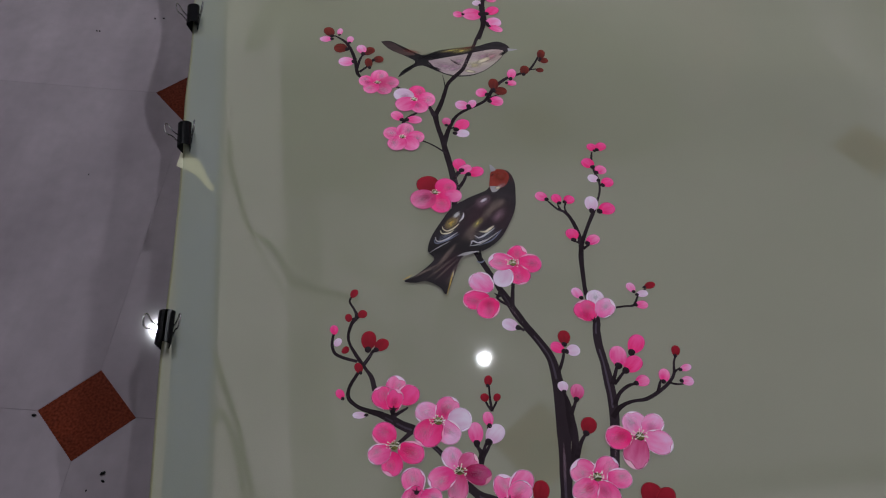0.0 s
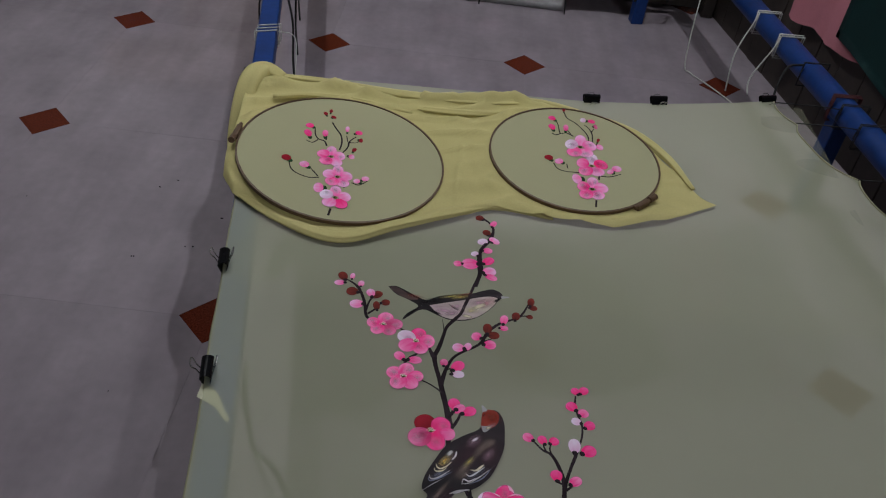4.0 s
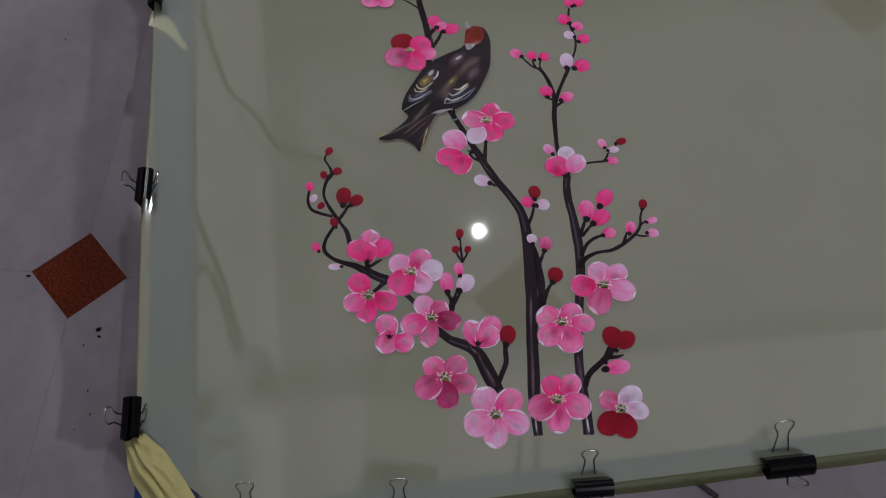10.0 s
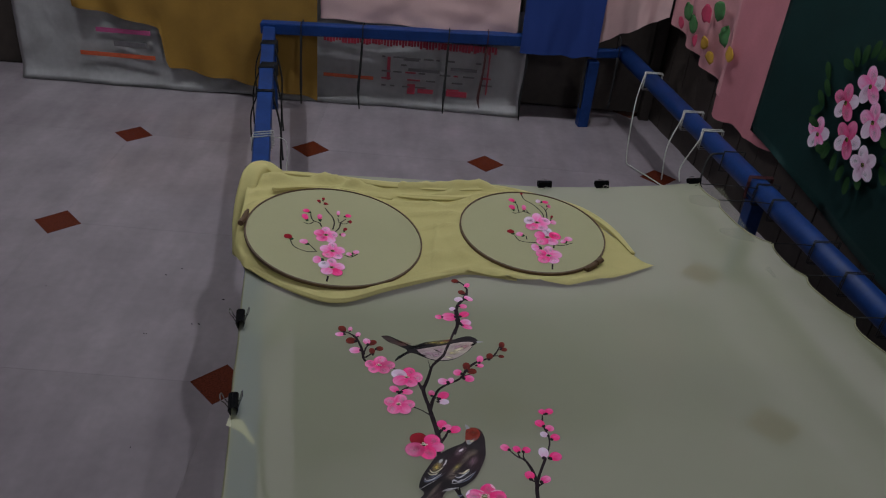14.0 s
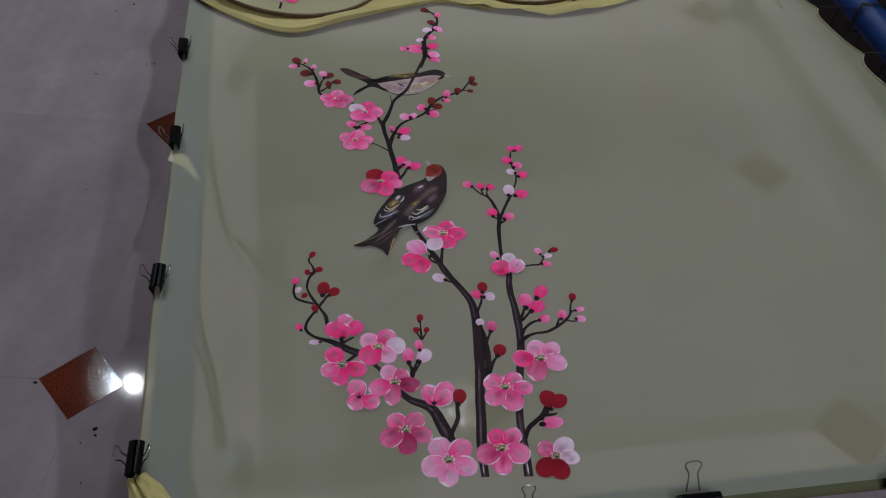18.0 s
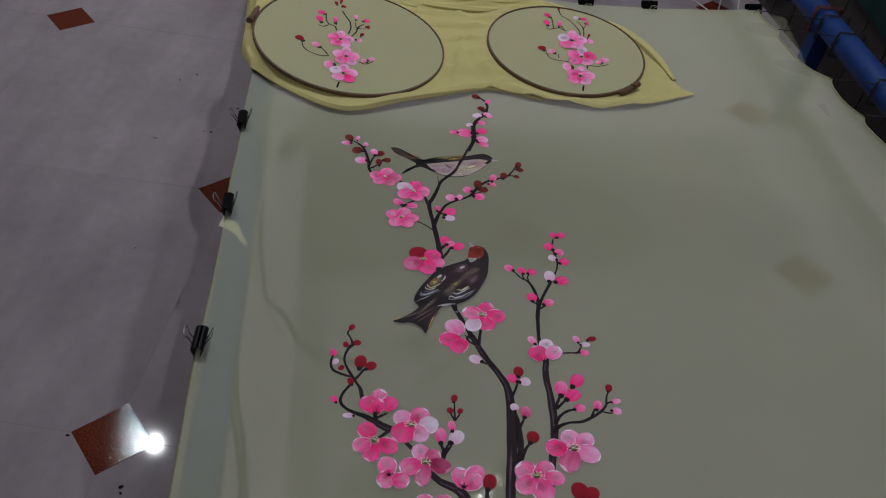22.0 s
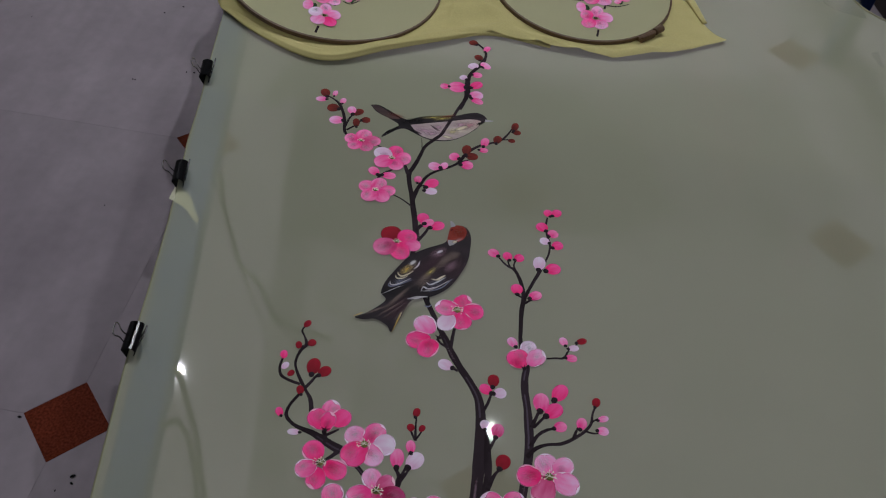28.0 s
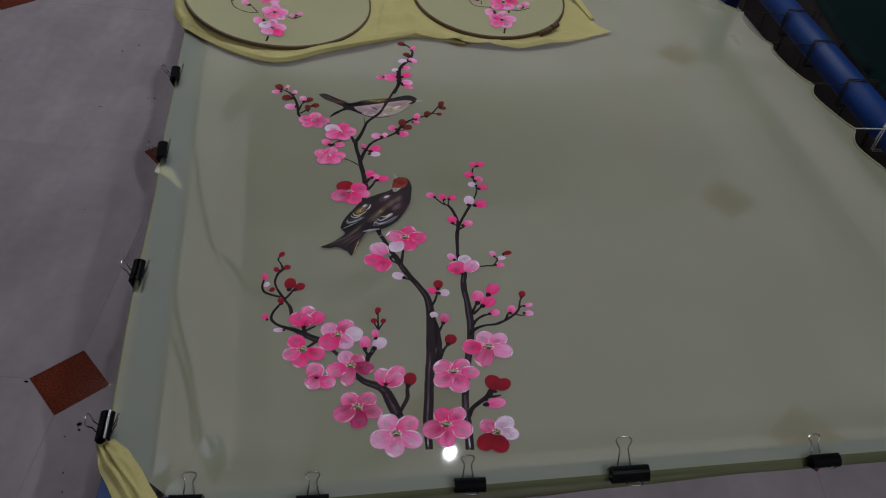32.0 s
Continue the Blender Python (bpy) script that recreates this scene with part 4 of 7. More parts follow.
blossom(painted_cloth, 0.0073, -0.3842, [("w", 0.0098, -0.3551, 0.0096, 0.0092, 85), ("h", -0.0015, -0.3708, 0.0112, 0.0127, 123), ("l", 0.0200, -0.3658, 0.0114, 0.0099, 56)], 0)
blossom(painted_cloth, 0.0512, -0.5763, [("r", 0.0482, -0.5613, 0.0099, 0.0097, 101), ("r", 0.0616, -0.5636, 0.0094, 0.0079, 50)], 0)
blossom(painted_cloth, -0.0778, -0.3177, [("h", -0.0728, -0.3067, 0.0129, 0.0106, 66), ("h", -0.0574, -0.3165, 0.0111, 0.0119, 3), ("h", -0.0705, -0.3340, 0.0111, 0.0120, -66), ("w", -0.0881, -0.3392, 0.0111, 0.0102, -116), ("p", -0.0913, -0.3174, 0.0128, 0.0113, 179)], 1)
blossom(painted_cloth, -0.0928, -0.3617, [("l", -0.1122, -0.3457, 0.0122, 0.0126, 140), ("h", -0.1176, -0.3688, 0.0126, 0.0118, -164), ("h", -0.1038, -0.3787, 0.0120, 0.0111, -123)], 0)
blossom(painted_cloth, -0.1668, -0.2279, [("r", -0.1759, -0.2169, 0.0124, 0.0130, 130), ("h", -0.1543, -0.2173, 0.0109, 0.0118, 40), ("p", -0.1446, -0.2307, 0.0084, 0.0092, -8), ("h", -0.1601, -0.2439, 0.0132, 0.0117, -67), ("d", -0.1809, -0.2402, 0.0130, 0.0137, -139)], 1)
blossom(painted_cloth, -0.2109, -0.1455, [("p", -0.2236, -0.1412, 0.0107, 0.0104, 161), ("p", -0.2084, -0.1339, 0.0114, 0.0103, 78), ("p", -0.1933, -0.1436, 0.0089, 0.0092, 6), ("p", -0.1999, -0.1564, 0.0100, 0.0102, -45), ("p", -0.2168, -0.1573, 0.0110, 0.0108, -117)], 1)
blossom(painted_cloth, -0.2012, -0.0802, [("h", -0.1985, -0.0667, 0.0114, 0.0105, 79), ("w", -0.2159, -0.0738, 0.0117, 0.0114, 156), ("p", -0.1842, -0.0783, 0.0093, 0.0120, 6), ("p", -0.1932, -0.0934, 0.0097, 0.0104, -58), ("p", -0.2124, -0.0906, 0.0116, 0.0118, -138)], 1)
blossom(painted_cloth, -0.2498, -0.0540, [("p", -0.2481, -0.0422, 0.0116, 0.0109, 81), ("d", -0.2334, -0.0521, 0.0108, 0.0103, 7), ("d", -0.2401, -0.0653, 0.0094, 0.0097, -50), ("p", -0.2573, -0.0653, 0.0095, 0.0094, -124), ("p", -0.2658, -0.0527, 0.0078, 0.0094, 176)], 1)
bud(painted_cloth, "r", -0.2433, -0.3719, 0.0055, 0.0039, 71)
bud(painted_cloth, "r", -0.2455, -0.4015, 0.0050, 0.0036, 105)
bud(painted_cloth, "r", -0.2319, -0.3959, 0.0050, 0.0047, 51)
bud(painted_cloth, "h", -0.2582, -0.4166, 0.0055, 0.0041, 106)
bud(painted_cloth, "w", -0.2528, -0.4304, 0.0051, 0.0038, 70)
bud(painted_cloth, "r", -0.2442, -0.4384, 0.0036, 0.0045, 152)
bud(painted_cloth, "r", -0.2291, -0.4569, 0.0059, 0.0040, 115)
bud(painted_cloth, "h", -0.2436, -0.4859, 0.0056, 0.0040, 123)
bud(painted_cloth, "w", -0.2231, -0.5059, 0.0066, 0.0036, -175)
bud(painted_cloth, "r", -0.2225, -0.4255, 0.0108, 0.0076, 92)
bud(painted_cloth, "r", -0.2092, -0.4297, 0.0080, 0.0064, 50)
bud(painted_cloth, "r", -0.1020, -0.4603, 0.0058, 0.0040, 84)
bud(painted_cloth, "r", -0.1052, -0.4786, 0.0045, 0.0041, 102)
bud(painted_cloth, "r", -0.0933, -0.4775, 0.0044, 0.0034, 66)
bud(painted_cloth, "p", -0.1014, -0.5001, 0.0074, 0.0051, 102)
bud(painted_cloth, "p", -0.1129, -0.5152, 0.0109, 0.0072, 97)
bud(painted_cloth, "w", -0.0946, -0.5148, 0.0108, 0.0085, 56)
bud(painted_cloth, "r", -0.0527, -0.5663, 0.0103, 0.0079, 82)
bud(painted_cloth, "w", -0.0804, -0.3954, 0.0089, 0.0071, 162)
bud(painted_cloth, "r", -0.0253, -0.4056, 0.0084, 0.0065, 90)
bud(painted_cloth, "h", -0.0325, -0.4179, 0.0076, 0.0062, 150)
bud(painted_cloth, "w", -0.0165, -0.4198, 0.0073, 0.0067, 16)
bud(painted_cloth, "h", 0.0192, -0.1373, 0.0064, 0.0060, 123)
bud(painted_cloth, "h", 0.0303, -0.1351, 0.0078, 0.0063, 50)
bud(painted_cloth, "h", 0.0130, -0.1638, 0.0081, 0.0079, 134)
bud(painted_cloth, "p", 0.0278, -0.1730, 0.0072, 0.0072, 41)
bud(painted_cloth, "w", 0.0179, -0.1874, 0.0067, 0.0062, 160)
bud(painted_cloth, "h", 0.0346, -0.1918, 0.0079, 0.0071, 40)
bud(painted_cloth, "w", 0.0136, -0.2260, 0.0111, 0.0079, 89)
bud(painted_cloth, "h", 0.0312, -0.2318, 0.0102, 0.0087, 29)
bud(painted_cloth, "p", -0.0446, -0.2212, 0.0075, 0.0067, 148)
bud(painted_cloth, "h", -0.0267, -0.2227, 0.0070, 0.0060, 115)
bud(painted_cloth, "h", -0.0122, -0.2228, 0.0068, 0.0063, 40)
bud(painted_cloth, "h", -0.0107, -0.2725, 0.0080, 0.0074, 98)
bud(painted_cloth, "p", 0.0123, -0.2781, 0.0087, 0.0066, 39)
bud(painted_cloth, "l", 0.0494, -0.3379, 0.0062, 0.0049, 115)
bud(painted_cloth, "w", 0.0614, -0.3449, 0.0066, 0.0043, 17)
bud(painted_cloth, "r", 0.0702, -0.3336, 0.0068, 0.0042, 28)
bud(painted_cloth, "p", 0.0595, -0.3591, 0.0068, 0.0051, 6)
bud(painted_cloth, "l", -0.0091, -0.3504, 0.0073, 0.0057, 126)
bud(painted_cloth, "p", 0.0289, -0.4224, 0.0116, 0.0089, 88)
bud(painted_cloth, "h", 0.0486, -0.4069, 0.0121, 0.0082, 62)
bud(painted_cloth, "h", 0.0433, -0.4305, 0.0115, 0.0084, 45)
bud(painted_cloth, "p", 0.0513, -0.4483, 0.0075, 0.0062, 26)
bud(painted_cloth, "p", 0.0739, -0.4403, 0.0075, 0.0057, 78)
bud(painted_cloth, "l", 0.0969, -0.4302, 0.0064, 0.0038, 26)
bud(painted_cloth, "l", 0.0970, -0.4448, 0.0064, 0.0053, 5)
bud(painted_cloth, "r", 0.0889, -0.4114, 0.0063, 0.0046, 78)
bud(painted_cloth, "w", -0.0284, -0.4607, 0.0057, 0.0053, 99)
bud(painted_cloth, "d", -0.0146, -0.4653, 0.0085, 0.0068, 81)
bud(painted_cloth, "r", -0.0054, -0.4997, 0.0089, 0.0077, 71)
bud(painted_cloth, "p", 0.0520, -0.5916, 0.0126, 0.0074, 15)
bud(painted_cloth, "r", -0.3228, 0.0362, 0.0096, 0.0069, 118)
bud(painted_cloth, "l", -0.3087, 0.0380, 0.0069, 0.0038, 90)
bud(painted_cloth, "l", -0.3253, 0.0209, 0.0082, 0.0057, -173)
bud(painted_cloth, "l", -0.2934, 0.0238, 0.0067, 0.0046, 90)
bud(painted_cloth, "r", -0.3039, 0.0055, 0.0090, 0.0089, 172)
bud(painted_cloth, "l", -0.2935, -0.0197, 0.0102, 0.0087, -173)
bud(painted_cloth, "l", -0.2765, 0.0066, 0.0086, 0.0064, 110)
bud(painted_cloth, "r", -0.2671, 0.0038, 0.0094, 0.0069, 47)
bud(painted_cloth, "r", -0.2646, -0.0188, 0.0092, 0.0050, 103)
bud(painted_cloth, "r", -0.2526, -0.0104, 0.0067, 0.0065, 21)
bud(painted_cloth, "p", -0.2200, -0.1102, 0.0089, 0.0071, 136)
bud(painted_cloth, "p", -0.1987, -0.1146, 0.0097, 0.0067, 6)
bud(painted_cloth, "d", -0.1591, -0.1131, 0.0067, 0.0055, 93)
bud(painted_cloth, "h", -0.1401, -0.1169, 0.0111, 0.0083, 53)
bud(painted_cloth, "w", -0.1389, -0.1311, 0.0090, 0.0066, 6)
bud(painted_cloth, "p", -0.1170, -0.0573, 0.0074, 0.0082, 158)
bud(painted_cloth, "l", -0.1413, -0.0825, 0.0086, 0.0080, 173)
bud(painted_cloth, "l", -0.1286, -0.0791, 0.0078, 0.0053, 71)
bud(painted_cloth, "r", -0.1020, -0.0399, 0.0106, 0.0066, 91)
bud(painted_cloth, "r", -0.0931, -0.0514, 0.0088, 0.0073, 7)
bud(painted_cloth, "p", -0.0977, -0.0705, 0.0090, 0.0086, 6)
bud(painted_cloth, "p", -0.0786, -0.0179, 0.0098, 0.0059, 83)
bud(painted_cloth, "p", -0.0786, -0.0350, 0.0066, 0.0053, 6)
bud(painted_cloth, "r", -0.0615, -0.0083, 0.0089, 0.0060, 82)
bud(painted_cloth, "r", -0.0391, 0.0255, 0.0092, 0.0053, 82)
bud(painted_cloth, "r", -0.0356, 0.0135, 0.0062, 0.0055, 7)
bud(painted_cloth, "r", -0.0413, -0.0059, 0.0053, 0.0044, 6)
bud(painted_cloth, "h", -0.1405, -0.1819, 0.0095, 0.0079, 108)
bud(painted_cloth, "h", -0.1209, -0.1913, 0.0101, 0.0076, 30)
bud(painted_cloth, "p", -0.1343, -0.1892, 0.0098, 0.0065, 41)
bud(painted_cloth, "p", -0.1335, 0.0970, 0.0137, 0.0126, -172)
bud(painted_cloth, "p", -0.1529, 0.0944, 0.0070, 0.0067, -173)
bud(painted_cloth, "h", -0.1060, 0.1081, 0.0110, 0.0082, 46)
bud(painted_cloth, "l", -0.1032, 0.0835, 0.0109, 0.0103, 22)
bud(painted_cloth, "p", -0.1004, 0.0708, 0.0105, 0.0064, -23)
bud(painted_cloth, "r", -0.1235, 0.2160, 0.0074, 0.0072, 142)
bud(painted_cloth, "p", -0.1002, 0.2040, 0.0086, 0.0052, 72)
bud(painted_cloth, "r", -0.1106, 0.1788, 0.0078, 0.0068, 112)
bud(painted_cloth, "w", -0.1163, 0.1548, 0.0077, 0.0090, 131)
bud(painted_cloth, "l", -0.0976, 0.1601, 0.0068, 0.0101, 47)
bud(painted_cloth, "p", -0.1078, 0.1333, 0.0081, 0.0070, 7)
bud(painted_cloth, "w", -0.1278, 0.1223, 0.0059, 0.0066, 143)
branch(hoop_a, [(-0.0049, 0.005, 0.0014), (-0.005, 0.0292, 0.0014), (-0.0113, 0.0515, 0.0014), (-0.0232, 0.0691, 0.0014), (-0.0327, 0.0854, 0.0014)])
branch(hoop_a, [(-0.0286, 0.0091, 0.0014), (-0.0352, 0.0221, 0.0014), (-0.0473, 0.0256, 0.0012), (-0.055, 0.0384, 0.0012), (-0.0589, 0.0568, 0.0009)])
branch(hoop_a, [(-0.0335, 0.0268, 0.0012), (-0.0344, 0.0385, 0.0012), (-0.0388, 0.0491, 0.0009)])
branch(hoop_a, [(-0.0469, 0.0228, 0.0012), (-0.0553, 0.0113, 0.0011), (-0.0666, 0.0148, 0.0009)])
branch(hoop_a, [(0.0019, -0.0014, 0.0011), (0.0074, 0.0167, 0.0014), (0.0081, 0.0367, 0.0014), (0.0167, 0.054, 0.0009)])
branch(hoop_a, [(0.0076, 0.0329, 0.0012), (0.0189, 0.0359, 0.0009), (0.025, 0.0436, 0.0007)])
branch(hoop_a, [(0.0053, 0.0327, 0.0009), (-0.0005, 0.0525, 0.0009)])
branch(hoop_a, [(-0.0238, -0.0836, 0.0013), (-0.0405, -0.0891, 0.0011), (-0.0611, -0.0842, 0.0011), (-0.074, -0.074, 0.0011), (-0.0817, -0.0556, 0.0009)])
branch(hoop_a, [(-0.0264, -0.0813, 0.0013), (-0.0344, -0.0722, 0.0011), (-0.0425, -0.063, 0.0009)])
branch(hoop_a, [(0.031, -0.0813, 0.0011), (0.0444, -0.0835, 0.0011), (0.056, -0.0687, 0.0011)])
branch(hoop_a, [(0.02, -0.0984, 0.0019), (0.0226, -0.0917, 0.0013)])
branch(hoop_a, [(0.0092, -0.1767, 0.0019), (0.0096, -0.1582, 0.0019)])
bud(hoop_a, "r", -0.0879, -0.0469, 0.0108, 0.0098, 140)
bud(hoop_a, "l", -0.0548, -0.0559, 0.0107, 0.0104, 140)
bud(hoop_a, "h", -0.0695, 0.0614, 0.0091, 0.0089, 150)
bud(hoop_a, "h", -0.0679, 0.0373, 0.0136, 0.0082, 116)
bud(hoop_a, "p", -0.0384, 0.0465, 0.0130, 0.0065, 98)
bud(hoop_a, "r", -0.0497, 0.1093, 0.0072, 0.0050, 115)
bud(hoop_a, "r", -0.0416, 0.1207, 0.0078, 0.0041, 93)
bud(hoop_a, "r", -0.0332, 0.1028, 0.0050, 0.0071, 56)
bud(hoop_a, "l", -0.0023, 0.0730, 0.0114, 0.0047, 97)
bud(hoop_a, "h", 0.0198, 0.0681, 0.0081, 0.0081, 42)
bud(hoop_a, "r", 0.0267, 0.0456, 0.0046, 0.0082, 5)
bud(hoop_a, "r", 0.0202, 0.0133, 0.0080, 0.0048, 80)
bud(hoop_a, "l", 0.0189, -0.0088, 0.0063, 0.0087, 5)
bud(hoop_a, "l", 0.0389, -0.0743, 0.0071, 0.0078, 151)
bud(hoop_a, "l", 0.0519, -0.0634, 0.0089, 0.0074, 53)
blossom(hoop_a, -0.0152, -0.0202, [("p", -0.0179, -0.0014, 0.0141, 0.0100, 98), ("p", -0.0008, -0.0130, 0.0102, 0.0137, 27), ("l", -0.0037, -0.0346, 0.0124, 0.0123, -52), ("h", -0.0224, -0.0362, 0.0118, 0.0130, -115), ("h", -0.0314, -0.0156, 0.0105, 0.0138, 164)], 2)
blossom(hoop_a, 0.0057, -0.0737, [("p", 0.0031, -0.0542, 0.0142, 0.0106, 98), ("l", 0.0208, -0.0668, 0.0107, 0.0138, 25), ("p", 0.0174, -0.0883, 0.0126, 0.0125, -51), ("h", -0.0018, -0.0899, 0.0120, 0.0132, -115), ("p", -0.0108, -0.0694, 0.0110, 0.0138, 166)], 2)
blossom(hoop_a, 0.0120, -0.1301, [("p", 0.0094, -0.1110, 0.0142, 0.0107, 98), ("p", 0.0275, -0.1227, 0.0107, 0.0138, 25), ("d", 0.0242, -0.1444, 0.0126, 0.0125, -50), ("p", 0.0040, -0.1461, 0.0120, 0.0132, -117), ("l", -0.0049, -0.1254, 0.0112, 0.0138, 164)], 2)
bud(hoop_a, "l", -0.0196, -0.1111, 0.0103, 0.0158, -175)
branch(hoop_b, [(0.0282, 0.0388, 0.0012), (0.026, 0.0669, 0.0012), (0.0071, 0.0993, 0.0012), (-0.0108, 0.1157, 0.0012), (-0.0167, 0.1374, 0.001)])
branch(hoop_b, [(-0.0008, 0.0552, 0.0014), (-0.0144, 0.0634, 0.0012), (-0.0263, 0.0597, 0.0012), (-0.0295, 0.0864, 0.001), (-0.0347, 0.1055, 0.001)])
branch(hoop_b, [(-0.0241, 0.0599, 0.0012), (-0.0349, 0.0522, 0.0012), (-0.0421, 0.0563, 0.001)])
branch(hoop_b, [(-0.0052, 0.0596, 0.001), (-0.0113, 0.0733, 0.001)])
branch(hoop_b, [(0.0355, 0.0423, 0.0012), (0.0359, 0.0726, 0.0012), (0.0303, 0.0897, 0.001), (0.0216, 0.1006, 0.0007)])
branch(hoop_b, [(0.0337, 0.0744, 0.001), (0.0409, 0.0907, 0.0007)])
branch(hoop_b, [(0.0382, 0.0213, 0.0012), (0.044, 0.043, 0.0009)])
branch(hoop_b, [(0.0063, -0.0581, 0.0013), (-0.0183, -0.0602, 0.0011), (-0.0335, -0.0555, 0.0011), (-0.0415, -0.039, 0.0009)])
branch(hoop_b, [(-0.0154, -0.0498, 0.0011), (-0.0167, -0.0369, 0.0009)])
branch(hoop_b, [(0.0438, -0.06, 0.0013), (0.0618, -0.0584, 0.0011), (0.0832, -0.0455, 0.0009)])
branch(hoop_b, [(0.0304, -0.1514, 0.0017), (0.0323, -0.1318, 0.0017)])
branch(hoop_b, [(0.0404, -0.0721, 0.0018), (0.0427, -0.0532, 0.0013)])
bud(hoop_b, "r", -0.0497, -0.0250, 0.0094, 0.0102, 121)
bud(hoop_b, "l", -0.0308, -0.0320, 0.0087, 0.0113, 147)
bud(hoop_b, "h", -0.0412, 0.1079, 0.0098, 0.0085, 130)
bud(hoop_b, "h", -0.0419, 0.0774, 0.0119, 0.0082, 103)
bud(hoop_b, "p", -0.0146, 0.0808, 0.0138, 0.0062, 86)
bud(hoop_b, "r", -0.0169, 0.1425, 0.0073, 0.0035, 86)
bud(hoop_b, "w", 0.0205, 0.1155, 0.0072, 0.0101, 164)
bud(hoop_b, "h", 0.0374, 0.1150, 0.0087, 0.0080, 5)
bud(hoop_b, "d", 0.0444, 0.0979, 0.0048, 0.0099, 5)
bud(hoop_b, "r", 0.0468, 0.0527, 0.0085, 0.0035, 75)
bud(hoop_b, "l", 0.0483, 0.0305, 0.0084, 0.0112, 5)
bud(hoop_b, "l", 0.0634, -0.0431, 0.0066, 0.0104, 146)
bud(hoop_b, "l", 0.0759, -0.0315, 0.0117, 0.0106, 47)
bud(hoop_b, "l", 0.0003, -0.0779, 0.0106, 0.0170, -175)
blossom(hoop_b, 0.0105, 0.0207, [("p", 0.0124, 0.0450, 0.0182, 0.0122, 85), ("p", 0.0298, 0.0299, 0.0134, 0.0172, 25), ("l", 0.0204, 0.0026, 0.0139, 0.0169, -61), ("h", -0.0026, 0.0006, 0.0161, 0.0151, -123), ("l", -0.0076, 0.0266, 0.0120, 0.0180, 162)], 2)
blossom(hoop_b, 0.0295, -0.0329, [("l", 0.0316, -0.0099, 0.0172, 0.0119, 85), ("d", 0.0483, -0.0243, 0.0131, 0.0163, 25), ("p", 0.0390, -0.0501, 0.0132, 0.0162, -61), ("h", 0.0166, -0.0520, 0.0156, 0.0144, -124), ("h", 0.0119, -0.0274, 0.0115, 0.0171, 162)], 2)
blossom(hoop_b, 0.0265, -0.1027, [("p", 0.0285, -0.0813, 0.0161, 0.0115, 85), ("p", 0.0447, -0.0949, 0.0125, 0.0152, 23), ("l", 0.0357, -0.1190, 0.0125, 0.0152, -60), ("h", 0.0141, -0.1208, 0.0147, 0.0134, -124), ("h", 0.0095, -0.0978, 0.0110, 0.0160, 164)], 2)
for x, y, long, wide, turn, key in ((0.0212, -0.6485, 0.011, 0.0016, 97, "pale"), (-0.0262, -0.652, 0.009, 0.0013, 95, "ash"), (-0.0285, -0.605, 0.030, 0.0018, 91, "mauve"), (-0.0300, -0.540, 0.026, 0.0018, 90, "mauve"), (0.0170, -0.600, 0.024, 0.0014, 96, "mauve"), (-0.0690, -0.607, 0.014, 0.0016, 121, "mauve"), (-0.0840, -0.584, 0.011, 0.0013, 140, "mauve"), (0.0188, -0.520, 0.018, 0.0013, 86, "mauve"), (-0.1425, -0.2080, 0.013, 0.0011, 98, "mauve"), (-0.0755, -0.381, 0.016, 0.0012, 125, "mauve")):
    stroke("brush_touch", TOUCH[key], painted_cloth, x, y, long, wide, turn, 0.00064)
b2_body = [(-0.1033, -0.2044), (-0.1008, -0.1919), (-0.0929, -0.1858), (-0.0822, -0.1891), (-0.0755, -0.2041), (-0.0743, -0.2254), (-0.075, -0.2437), (-0.0821, -0.2671), (-0.0915, -0.2877), (-0.1069, -0.3038), (-0.1222, -0.3113), (-0.1343, -0.3184), (-0.1406, -0.3425), (-0.1474, -0.3652), (-0.1537, -0.358), (-0.1636, -0.3525), (-0.172, -0.3511), (-0.1808, -0.354), (-0.1928, -0.3529), (-0.1797, -0.3431), (-0.1628, -0.3225), (-0.1702, -0.312), (-0.1681, -0.2942), (-0.1593, -0.273), (-0.1464, -0.2491), (-0.1276, -0.2324), (-0.1071, -0.2185)]
b2_head = [(-0.1047, -0.2045), (-0.1035, -0.1922), (-0.0969, -0.1862), (-0.0875, -0.187), (-0.0822, -0.1952), (-0.0848, -0.2077), (-0.0927, -0.2153), (-0.1005, -0.2212), (-0.1045, -0.2148)]
b2_beak = [(-0.1035, -0.1913), (-0.105, -0.1799), (-0.0976, -0.1872)]
b2_bib = [(-0.1045, -0.2131), (-0.0927, -0.2128), (-0.0953, -0.219), (-0.1011, -0.2221)]
b1_body = [(-0.253, 0.0253), (-0.2412, 0.028), (-0.2239, 0.0198), (-0.196, 0.0053), (-0.1764, 0.0166), (-0.1504, 0.0255), (-0.1279, 0.0305), (-0.1113, 0.0394), (-0.0976, 0.0446), (-0.0861, 0.0403), (-0.0808, 0.0306), (-0.0884, 0.0206), (-0.0973, 0.0039), (-0.1156, -0.0169), (-0.1337, -0.0277), (-0.1556, -0.0303), (-0.1743, -0.0239), (-0.1932, -0.0153), (-0.204, -0.0188), (-0.2128, -0.0285), (-0.2243, -0.0405), (-0.2189, -0.026), (-0.2046, -0.0101), (-0.2179, 0.0004), (-0.2397, 0.0111)]
b1_belly = [(-0.1886, -0.0049), (-0.1646, 0.0046), (-0.135, 0.016), (-0.1051, 0.0276), (-0.0884, 0.0251), (-0.0988, 0.0037), (-0.1156, -0.0158), (-0.1338, -0.0255), (-0.1543, -0.028), (-0.1721, -0.0226)]
